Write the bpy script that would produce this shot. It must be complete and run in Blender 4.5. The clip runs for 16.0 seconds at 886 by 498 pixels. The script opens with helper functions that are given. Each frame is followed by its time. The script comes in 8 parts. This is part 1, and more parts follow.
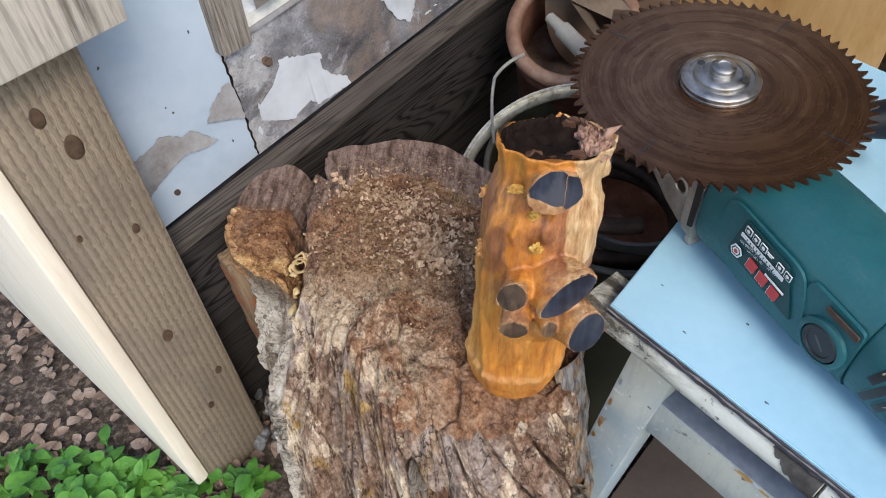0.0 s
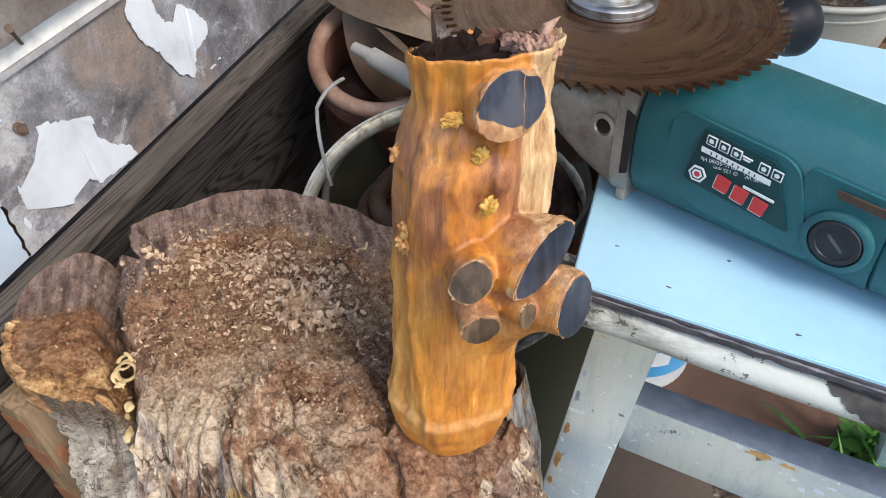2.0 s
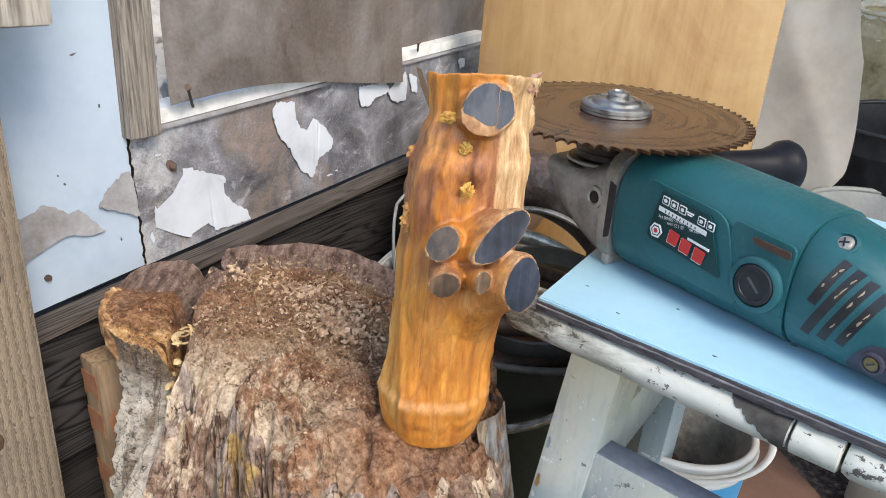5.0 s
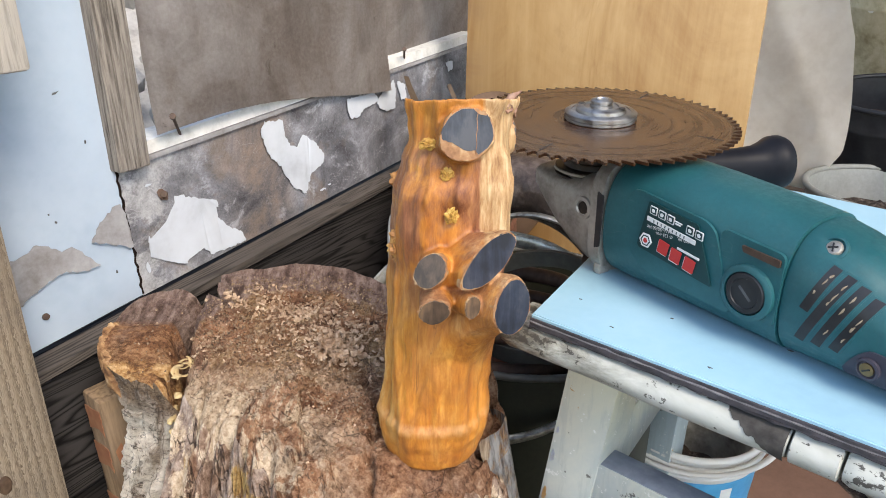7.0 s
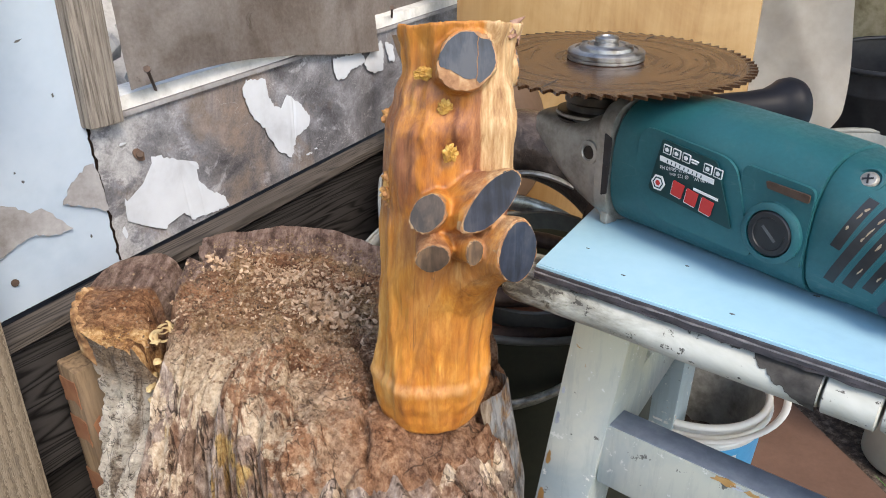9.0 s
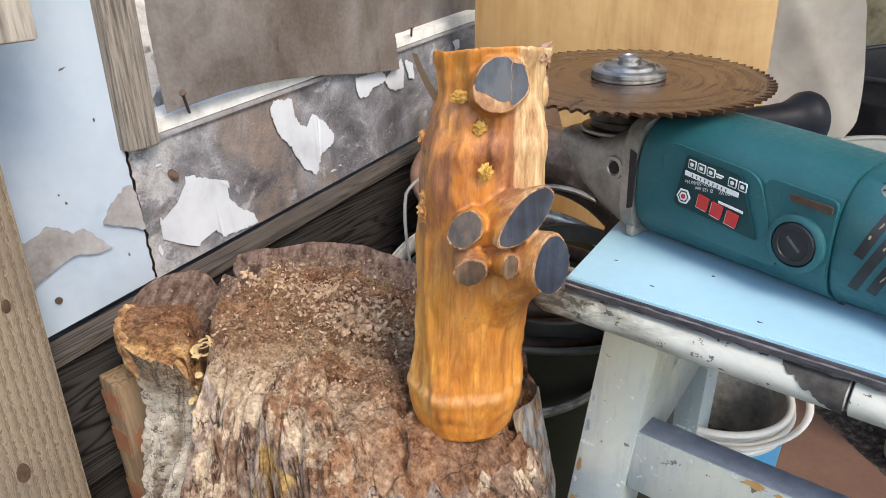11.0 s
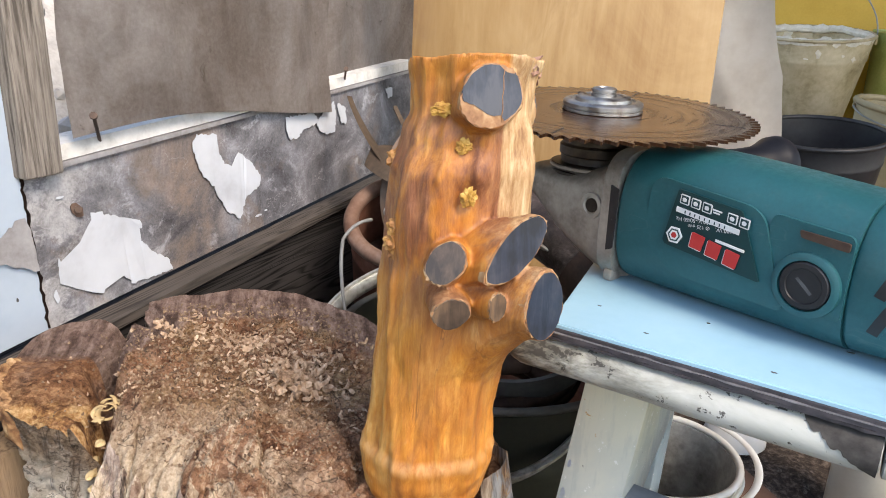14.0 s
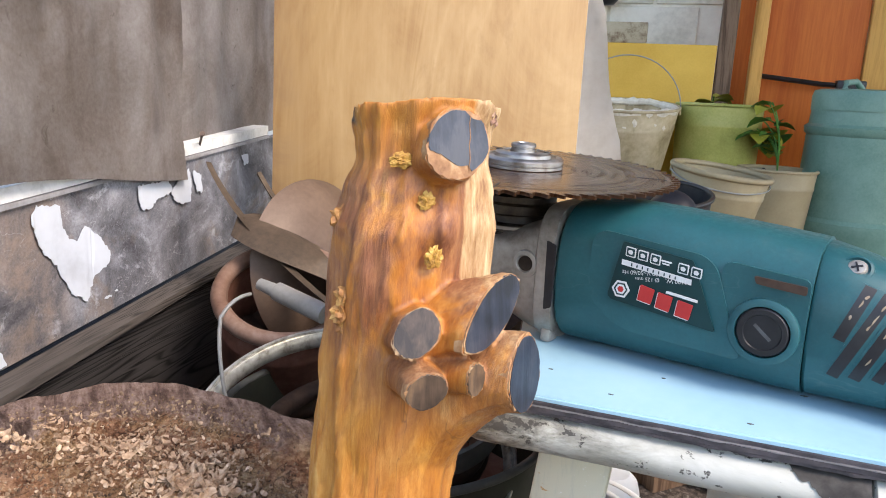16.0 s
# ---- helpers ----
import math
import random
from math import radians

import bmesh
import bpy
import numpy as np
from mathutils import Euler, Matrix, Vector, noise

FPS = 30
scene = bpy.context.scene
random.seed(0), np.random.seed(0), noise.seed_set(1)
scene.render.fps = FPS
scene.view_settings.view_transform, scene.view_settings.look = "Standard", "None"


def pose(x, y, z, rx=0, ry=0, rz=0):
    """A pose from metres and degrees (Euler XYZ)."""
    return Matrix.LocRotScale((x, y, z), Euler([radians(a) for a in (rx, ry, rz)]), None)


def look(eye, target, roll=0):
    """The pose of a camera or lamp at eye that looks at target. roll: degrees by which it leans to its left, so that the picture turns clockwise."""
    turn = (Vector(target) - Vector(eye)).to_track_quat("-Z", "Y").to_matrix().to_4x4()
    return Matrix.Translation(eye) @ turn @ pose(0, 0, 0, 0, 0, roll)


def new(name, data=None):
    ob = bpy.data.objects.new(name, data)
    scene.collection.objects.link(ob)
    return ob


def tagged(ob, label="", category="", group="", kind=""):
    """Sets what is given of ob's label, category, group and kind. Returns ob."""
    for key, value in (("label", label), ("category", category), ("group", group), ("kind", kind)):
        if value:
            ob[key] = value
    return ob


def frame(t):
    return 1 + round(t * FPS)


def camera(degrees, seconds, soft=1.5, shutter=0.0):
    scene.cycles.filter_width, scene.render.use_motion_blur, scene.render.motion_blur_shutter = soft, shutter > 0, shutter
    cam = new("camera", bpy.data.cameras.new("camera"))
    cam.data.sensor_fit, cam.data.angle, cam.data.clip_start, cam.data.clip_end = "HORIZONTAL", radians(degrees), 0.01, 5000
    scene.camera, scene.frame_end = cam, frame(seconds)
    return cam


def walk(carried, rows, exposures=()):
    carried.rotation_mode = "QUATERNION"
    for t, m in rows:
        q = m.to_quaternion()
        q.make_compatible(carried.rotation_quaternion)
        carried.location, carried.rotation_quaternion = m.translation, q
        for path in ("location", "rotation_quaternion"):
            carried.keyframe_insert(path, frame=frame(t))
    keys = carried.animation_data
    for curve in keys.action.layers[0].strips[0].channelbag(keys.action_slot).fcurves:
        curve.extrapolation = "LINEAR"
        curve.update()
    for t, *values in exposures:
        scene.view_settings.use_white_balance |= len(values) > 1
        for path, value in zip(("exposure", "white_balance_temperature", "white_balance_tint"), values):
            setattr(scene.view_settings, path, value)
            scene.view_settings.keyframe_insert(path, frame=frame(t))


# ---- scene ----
cam = camera(63.1, 16.0, 1.0)
PATH = [
    (0, (0.135, 0.129, 0.822), (-0.002, 1.445, -0.677), -4.1),
    (0.5, (0.086, 0.177, 0.766), (0.131, 1.45, -0.777), -1.4),
    (1, (0.081, 0.139, 0.721), (0.234, 1.455, -0.777), -3.9),
    (1.5, (0.079, 0.132, 0.701), (0.483, 1.506, -0.696), 1.8),
    (2, (0.071, 0.177, 0.695), (0.528, 1.638, -0.592), -1.9),
    (2.5, (0.054, 0.21, 0.624), (0.467, 1.761, -0.569), -0.1),
    (3, (0.053, 0.181, 0.634), (0.265, 1.832, -0.475), -2.2),
    (3.5, (0.075, 0.083, 0.657), (0.189, 1.896, -0.179), -2.2),
    (4, (0.091, 0.049, 0.643), (0.274, 1.904, -0.081), 3.8),
    (4.2, (0.096, 0.039, 0.638), (0.296, 1.89, -0.094), 5.3),
    (6.3, (0.115, 0.021, 0.641), (0.33, 1.842, -0.158), -0.1),
    (6.5, (0.118, 0.028, 0.646), (0.327, 1.842, -0.168), -0.3),
    (7, (0.116, 0.033, 0.655), (0.311, 1.864, -0.125), 0.2),
    (7.5, (0.112, 0.04, 0.652), (0.305, 1.871, -0.129), -0.6),
    (8, (0.105, 0.046, 0.64), (0.305, 1.884, -0.124), -0.5),
    (8.5, (0.109, 0.049, 0.626), (0.315, 1.869, -0.178), -0.4),
    (9, (0.113, 0.055, 0.623), (0.339, 1.864, -0.199), -0.1),
    (9.5, (0.109, 0.046, 0.632), (0.303, 1.872, -0.16), -0.9),
    (11.8, (0.097, 0.042, 0.63), (0.312, 1.865, -0.165), -1.9),
    (12, (0.102, 0.047, 0.628), (0.357, 1.853, -0.193), -1.4),
    (12.5, (0.106, 0.049, 0.621), (0.324, 1.848, -0.224), -2.8),
    (13, (0.11, 0.052, 0.611), (0.334, 1.836, -0.266), -3.0),
    (13.5, (0.104, 0.054, 0.596), (0.313, 1.845, -0.271), -2.3),
    (14, (0.074, 0.094, 0.598), (0.53, 1.939, -0.026), 2.3),
    (14.5, (0.067, 0.133, 0.608), (0.917, 1.873, 0.109), -0.4),
    (15, (0.066, 0.129, 0.591), (0.942, 1.871, 0.148), 1.5),
    (15.5, (0.072, 0.128, 0.569), (0.984, 1.844, 0.095), 3.1),
    (16, (0.033, 0.146, 0.583), (0.94, 1.879, 0.167), 2.9),
]
walk(cam, [(t, look(eye, target, roll)) for t, eye, target, roll in PATH], [(0, 1.32, 6800, 10), (0.6, 1.5, 6800, 10), (1.2, 1.64, 6900, 10), (2.2, 1.68, 6900, 10), (3, 1.85, 6800, 10), (3.6, 1.70, 6800, 10), (4.2, 1.64, 6900, 10), (9, 1.63, 7200, 11), (13.5, 1.66, 7350, 12), (15, 1.79, 7150, 15), (16, 1.83, 7100, 15)])

# ---- world, sun ----
world = bpy.data.worlds.new("world")
scene.world = world
world.use_nodes = True
wn = world.node_tree
sky = wn.nodes.new("ShaderNodeTexSky")
sky.sky_type, sky.sun_disc = "NISHITA", False
sky.sun_elevation, sky.sun_rotation = radians(48), radians(155)
wn.links.new(sky.outputs[0], wn.nodes["Background"].inputs[0])
wn.nodes["Background"].inputs[1].default_value = 0.14
sun = new("sun", bpy.data.lights.new("sun", "SUN"))
sun.data.energy, sun.data.angle, sun.data.color = 1.1, radians(24), (1.0, 0.93, 0.83)
sun.matrix_basis = look((1.1, -2.4, 2.9), (0, 0, 0))

# ---- materials ----
def material(name, rough=0.7, metal=0.0, spec=0.4):
    m = bpy.data.materials.new(name)
    m.use_nodes = True
    p = m.node_tree.nodes["Principled BSDF"]
    p.inputs["Roughness"].default_value, p.inputs["Metallic"].default_value = rough, metal
    p.inputs["Specular IOR Level"].default_value = spec
    return m, m.node_tree, p


def link(nt, a, b):
    nt.links.new(a, b)


def coords(nt, scale=(1, 1, 1), rot=(0, 0, 0), offset=False):
    tc = nt.nodes.new("ShaderNodeTexCoord")
    mp = nt.nodes.new("ShaderNodeMapping")
    mp.inputs["Scale"].default_value = scale
    mp.inputs["Rotation"].default_value = [radians(a) for a in rot]
    link(nt, tc.outputs["Object"], mp.inputs["Vector"])
    if offset:
        oi = nt.nodes.new("ShaderNodeObjectInfo")
        mu = nt.nodes.new("ShaderNodeMath")
        mu.operation = "MULTIPLY"
        mu.inputs[1].default_value = 37.0
        link(nt, oi.outputs["Random"], mu.inputs[0])
        link(nt, mu.outputs[0], mp.inputs["Location"])
    return mp.outputs[0]


def noise_tex(nt, vec, scale, detail=6, rough=0.6, distort=0.0):
    n = nt.nodes.new("ShaderNodeTexNoise")
    n.inputs["Scale"].default_value, n.inputs["Detail"].default_value = scale, detail
    n.inputs["Roughness"].default_value, n.inputs["Distortion"].default_value = rough, distort
    link(nt, vec, n.inputs["Vector"])
    return n.outputs["Fac"]


def ramp(nt, fac, stops):
    r = nt.nodes.new("ShaderNodeValToRGB")
    e = r.color_ramp.elements
    while len(e) < len(stops):
        e.new(0.5)
    for el, (pos, col) in zip(e, stops):
        el.position = pos
        el.color = (*col, 1) if len(col) == 3 else col
    link(nt, fac, r.inputs[0])
    return r.outputs[0]


def mix(nt, fac, a, b, mode="MIX"):
    m = nt.nodes.new("ShaderNodeMix")
    m.data_type, m.blend_type = "RGBA", mode
    for sock, v in ((m.inputs[0], fac), (m.inputs[6], a), (m.inputs[7], b)):
        if isinstance(v, (int, float)):
            sock.default_value = v
        elif isinstance(v, tuple):
            sock.default_value = (*v, 1)
        else:
            link(nt, v, sock)
    return m.outputs[2]


def bump(nt, p, height, strength=0.4, dist=0.002, after=None):
    b = nt.nodes.new("ShaderNodeBump")
    b.inputs["Strength"].default_value, b.inputs["Distance"].default_value = strength, dist
    link(nt, height, b.inputs["Height"])
    if after is not None:
        link(nt, after, b.inputs["Normal"])
    link(nt, b.outputs[0], p.inputs["Normal"])
    return b.outputs[0]


def G(v):
    return (v, v, v)


def between(nt, sock, a, b):
    mr = nt.nodes.new("ShaderNodeMapRange")
    mr.inputs[1].default_value, mr.inputs[2].default_value = a, b
    link(nt, sock, mr.inputs[0])
    return mr.outputs[0]


def times(nt, a, b):
    q = nt.nodes.new("ShaderNodeMath")
    q.operation = "MULTIPLY"
    for k, v in enumerate((a, b)):
        if isinstance(v, (int, float)):
            q.inputs[k].default_value = v
        else:
            link(nt, v, q.inputs[k])
    return q.outputs[0]


def place(nt):
    sep = nt.nodes.new("ShaderNodeSeparateXYZ")
    tc = nt.nodes.new("ShaderNodeTexCoord")
    link(nt, tc.outputs["Object"], sep.inputs[0])
    return sep.outputs


def fissures(nt, vec, scale, width, distort=0.6):
    """Thin winding lines, 1 on the line."""
    n = noise_tex(nt, vec, scale, 4, 0.6, distort)
    q = nt.nodes.new("ShaderNodeMath")
    q.operation = "SUBTRACT"
    q.inputs[1].default_value = 0.5
    link(nt, n, q.inputs[0])
    r = nt.nodes.new("ShaderNodeMath")
    r.operation = "ABSOLUTE"
    link(nt, q.outputs[0], r.inputs[0])
    return ramp(nt, r.outputs[0], [(0.0, G(1.0)), (width, G(0.0))])


def grains(nt, vec, scale, rand=1.0):
    """Small grains, each of its own lightness; and the distance from each grain's middle."""
    v = nt.nodes.new("ShaderNodeTexVoronoi")
    v.inputs["Scale"].default_value, v.inputs["Randomness"].default_value = scale, rand
    link(nt, vec, v.inputs["Vector"])
    sp = nt.nodes.new("ShaderNodeSeparateColor")
    link(nt, v.outputs["Color"], sp.inputs[0])
    return sp.outputs[0], v.outputs["Distance"]


def wood(name, dark, light, along="z", scale=1.0, rough=0.75, weather=None, ring=0.5, spec=0.3, rings=9, crisp=1.0, hair=0.5):
    """Sawn timber with its grain along one axis."""
    m, nt, p = material(name, rough, 0, spec)
    st = {"x": (0.06, 1, 1), "y": (1, 0.06, 1), "z": (1, 1, 0.06)}[along]
    v = coords(nt, tuple(s * scale for s in st), offset=True)
    big = noise_tex(nt, v, 14, 3, 0.5, 1.6)
    fine = noise_tex(nt, v, 260, 4, 0.7)
    wv = nt.nodes.new("ShaderNodeMath")
    wv.operation = "PINGPONG"
    mul = nt.nodes.new("ShaderNodeMath")
    mul.operation = "MULTIPLY"
    mul.inputs[1].default_value = rings
    link(nt, big, mul.inputs[0])
    link(nt, mul.outputs[0], wv.inputs[0])
    wv.inputs[1].default_value = 0.5
    grain = ramp(nt, wv.outputs[0], [(0.0, G(0.0)), (0.25, G(0.7)), (0.5, G(1.0))])
    fine = ramp(nt, fine, [(0.5 - 0.16 / crisp, G(0.0)), (0.5 + 0.16 / crisp, G(1.0))])
    fmix = mix(nt, hair, grain, fine)
    col = ramp(nt, fmix, [(0.2, dark), (0.75, light)])
    if weather:
        st2 = noise_tex(nt, coords(nt, (1, 1, 1), offset=True), 9, 5, 0.6)
        col = mix(nt, ramp(nt, st2, [(0.42, G(0)), (0.62, G(ring))]), col, weather)
    link(nt, col, p.inputs["Base Color"])
    bump(nt, p, fmix, 0.5, 0.0008)
    return m


def mottled(name, cols, scale=20, rough=0.7, metal=0.0, bstr=0.3, bdist=0.001, fine=180, spec=0.4, detail=6, rr=None):
    """A surface that varies at two scales between a few colours."""
    m, nt, p = material(name, rough, metal, spec)
    v = coords(nt, offset=True)
    a = noise_tex(nt, v, scale, detail, 0.6, 0.3)
    b = noise_tex(nt, v, fine, 4, 0.6)
    f = mix(nt, 0.25, a, b)
    k = len(cols)
    link(nt, ramp(nt, f, [(0.32 + 0.36 * i / max(1, k - 1), c) for i, c in enumerate(cols)]), p.inputs["Base Color"])
    if rr:
        link(nt, ramp(nt, a, [(0.35, G(rr[0])), (0.65, G(rr[1]))]), p.inputs["Roughness"])
    bump(nt, p, f, bstr, bdist)
    return m


def post_material():
    """Weathered softwood: close wavy growth lines along the post, bleached grey, with brown stains."""
    m, nt, p = material("weathered_timber", 0.85, 0, 0.25)
    v = coords(nt, (1, 1, 0.13), (0, 2, 0))
    w = nt.nodes.new("ShaderNodeTexWave")
    w.wave_type, w.bands_direction, w.wave_profile = "BANDS", "X", "SAW"
    for key, val in (("Scale", 46), ("Distortion", 5.0), ("Detail", 2.0), ("Detail Scale", 30), ("Detail Roughness", 0.45)):
        w.inputs[key].default_value = val
    link(nt, v, w.inputs["Vector"])
    hair = noise_tex(nt, coords(nt, (1, 1, 0.03)), 420, 5, 0.7)
    big = noise_tex(nt, coords(nt, (1, 1, 0.5)), 16, 6, 0.65, 0.5)
    f = mix(nt, 0.35, w.outputs["Fac"], hair)
    col = ramp(nt, f, [(0.18, (0.30, 0.245, 0.182)), (0.55, (0.225, 0.180, 0.130)), (0.74, (0.150, 0.115, 0.082)), (0.88, (0.095, 0.070, 0.050))])
    col = mix(nt, ramp(nt, big, [(0.45, G(0.0)), (0.62, G(0.45))]), col, (0.125, 0.105, 0.090))
    link(nt, col, p.inputs["Base Color"])
    inv = nt.nodes.new("ShaderNodeInvert")
    link(nt, f, inv.inputs["Color"])
    bump(nt, p, inv.outputs[0], 0.6, 0.0012)
    return m


M = {}
M["post"] = post_material()
M["palepost"] = wood("bleached_board", (0.17, 0.15, 0.13), (0.52, 0.475, 0.42), "z", 1.0, 0.85, (0.42, 0.39, 0.35), 0.6, rings=5, crisp=1.3)
M["lath"] = wood("grey_lath", (0.085, 0.073, 0.063), (0.33, 0.295, 0.26), "z", 1.3, 0.85, (0.22, 0.19, 0.165), 0.5, hair=0.72)
# cream wood whose base colour also carries the sunlight on that side
M["side"] = wood("sunlit_pale_plank", (0.70, 0.60, 0.475), (0.84, 0.76, 0.645), "z", 0.5, 0.7, (0.80, 0.72, 0.60), 0.7, rings=3)
M["beam"] = wood("dark_beam", (0.008, 0.007, 0.007), (0.043, 0.039, 0.038), "x", 0.8, 0.8, (0.032, 0.029, 0.028), 0.4, 0.12, rings=30, hair=0.25)
M["beamcap"] = wood("worn_beam_edge", (0.026, 0.022, 0.020), (0.098, 0.083, 0.073), "x", 0.8, 0.8, (0.070, 0.061, 0.055), 0.6, rings=20, hair=0.4)
M["panel"] = mottled("pale_blue_panel", [(0.33, 0.415, 0.52), (0.405, 0.49, 0.59), (0.445, 0.53, 0.625)], 5, 0.45, fine=60, bstr=0.05)


def stained_sheet():
    """Bare grey sheet: blue-grey ground, whitish bloom, dark worn areas, brown water stains, speckle and fine scratches."""
    m, nt, p = material("bare_grey_sheet", 0.6, 0, 0.35)
    a = noise_tex(nt, coords(nt), 16, 10, 0.70, 0.5)
    b = noise_tex(nt, coords(nt, (1, 1, 1), (30, 0, 20)), 28, 10, 0.74, 0.4)
    c = noise_tex(nt, coords(nt, (1, 1, 1), (0, 40, 0)), 11, 7, 0.66, 0.5)
    fine = noise_tex(nt, coords(nt), 420, 6, 0.8)
    f = mix(nt, 0.30, a, fine)
    col = ramp(nt, f, [(0.37, (0.050, 0.048, 0.054)), (0.45, (0.118, 0.118, 0.131)), (0.52, (0.190, 0.191, 0.212)), (0.62, (0.34, 0.345, 0.380))])
    col = mix(nt, ramp(nt, c, [(0.53, G(0.0)), (0.62, G(0.70))]), col, ramp(nt, f, [(0.40, (0.105, 0.078, 0.062)), (0.60, (0.27, 0.215, 0.18))]))
    col = mix(nt, ramp(nt, b, [(0.57, G(0.0)), (0.66, G(0.75))]), col, (0.47, 0.48, 0.52))
    col = mix(nt, ramp(nt, fine, [(0.63, G(0.0)), (0.67, G(0.55))]), col, (0.50, 0.51, 0.53))
    col = mix(nt, ramp(nt, fine, [(0.33, G(0.5)), (0.37, G(0.0))]), col, (0.045, 0.042, 0.042))
    x, y, z = place(nt)
    pale = times(nt, between(nt, x, 0.56, 0.50), ramp(nt, b, [(0.44, G(0.0)), (0.52, G(0.8))]))
    col = mix(nt, pale, col, ramp(nt, f, [(0.38, (0.16, 0.155, 0.155)), (0.56, (0.52, 0.525, 0.545))]))
    stain = times(nt, times(nt, between(nt, x, 0.585, 0.625), between(nt, x, 0.70, 0.665)), ramp(nt, a, [(0.38, G(0.1)), (0.55, G(0.85))]))
    col = mix(nt, stain, col, ramp(nt, f, [(0.38, (0.080, 0.056, 0.043)), (0.56, (0.25, 0.185, 0.145))]))
    scr = fissures(nt, coords(nt, (0.5, 1, 1), (0, 30, 0)), 24, 0.004, 0.3)
    col = mix(nt, times(nt, scr, ramp(nt, c, [(0.42, G(0.6)), (0.52, G(0.0))])), col, (0.52, 0.52, 0.54))
    link(nt, col, p.inputs["Base Color"])
    bump(nt, p, f, 0.5, 0.0012)
    return m


M["sheet"] = stained_sheet()
M["flake"] = mottled("white_paint", [(0.42, 0.445, 0.49), (0.55, 0.585, 0.64), (0.61, 0.65, 0.71)], 14, 0.5, bstr=0.08, bdist=0.002, fine=60)
M["ledgewhite"] = mottled("chalky_white_paint", [(0.50, 0.50, 0.48), (0.70, 0.70, 0.68), (0.80, 0.80, 0.78)], 40, 0.6, bstr=0.3, fine=200)
M["greyflake"] = mottled("grey_primer", [(0.17, 0.155, 0.15), (0.29, 0.285, 0.295), (0.40, 0.40, 0.415)], 22, 0.7, bstr=0.3, fine=220)


def cloth_material():
    """Stiff grey-brown rubber cloth: pale dust, brown tide marks and dark spots."""
    m, nt, p = material("grey_rubber_cloth", 0.5, 0, 0.55)
    a = noise_tex(nt, coords(nt, offset=True), 8, 7, 0.6, 0.8)
    b = noise_tex(nt, coords(nt, (1, 1, 0.4), (0, 25, 0)), 26, 6, 0.65, 0.6)
    fine = noise_tex(nt, coords(nt), 240, 5, 0.7)
    f = mix(nt, 0.2, mix(nt, 0.35, a, b), fine)
    col = ramp(nt, f, [(0.38, (0.155, 0.122, 0.104)), (0.46, (0.235, 0.20, 0.182)), (0.54, (0.32, 0.285, 0.268)), (0.64, (0.43, 0.395, 0.378))])
    c = noise_tex(nt, coords(nt, (1, 1, 1), (50, 0, 0)), 32, 6, 0.7, 0.8)
    col = mix(nt, ramp(nt, c, [(0.64, G(0.0)), (0.70, G(0.7))]), col, (0.085, 0.062, 0.046))
    link(nt, col, p.inputs["Base Color"])
    link(nt, ramp(nt, b, [(0.35, G(0.34)), (0.65, G(0.52))]), p.inputs["Roughness"])
    bump(nt, p, f, 0.3, 0.002)
    return m


M["cloth"] = cloth_material()


def ply_material():
    """Honey plywood: broad veneer figure, water streaks, scuffs."""
    m, nt, p = material("plywood", 0.45, 0, 0.4)
    v = noise_tex(nt, coords(nt, (1, 1, 0.22)), 9, 4, 0.5, 2.2)
    wv = nt.nodes.new("ShaderNodeMath")
    wv.operation = "PINGPONG"
    wv.inputs[1].default_value = 0.5
    link(nt, times(nt, v, 5.0), wv.inputs[0])
    s1 = noise_tex(nt, coords(nt, (1, 1, 0.45)), 10, 7, 0.65, 1.2)
    fine = noise_tex(nt, coords(nt, (1, 1, 0.06)), 220, 4, 0.7)
    f = mix(nt, 0.18, mix(nt, 0.22, s1, wv.outputs[0]), fine)
    col = ramp(nt, f, [(0.32, (0.33, 0.185, 0.070)), (0.46, (0.42, 0.262, 0.112)), (0.62, (0.49, 0.325, 0.155))])
    spot = noise_tex(nt, coords(nt, (1, 1, 0.5), (0, 20, 0)), 17, 7, 0.7, 0.8)
    col = mix(nt, ramp(nt, spot, [(0.56, G(0.0)), (0.70, G(0.5))]), col, (0.31, 0.175, 0.07))
    x, y, z = place(nt)
    damp = times(nt, between(nt, x, 0.05, 0.0), ramp(nt, s1, [(0.40, G(0.0)), (0.55, G(0.7))]))
    col = mix(nt, damp, col, (0.25, 0.135, 0.06))
    link(nt, col, p.inputs["Base Color"])
    bump(nt, p, f, 0.2, 0.0008)
    return m


M["paper"] = mottled("wrapping_paper", [(0.58, 0.51, 0.43), (0.70, 0.64, 0.56), (0.78, 0.73, 0.67)], 6, 0.7, bstr=0.2, fine=60)
M["blue"] = mottled("blue_gloss_paint", [(0.27, 0.47, 0.60), (0.31, 0.53, 0.66), (0.35, 0.565, 0.69)], 9, 0.35, bstr=0.06, fine=140, spec=0.5, rr=(0.28, 0.45))


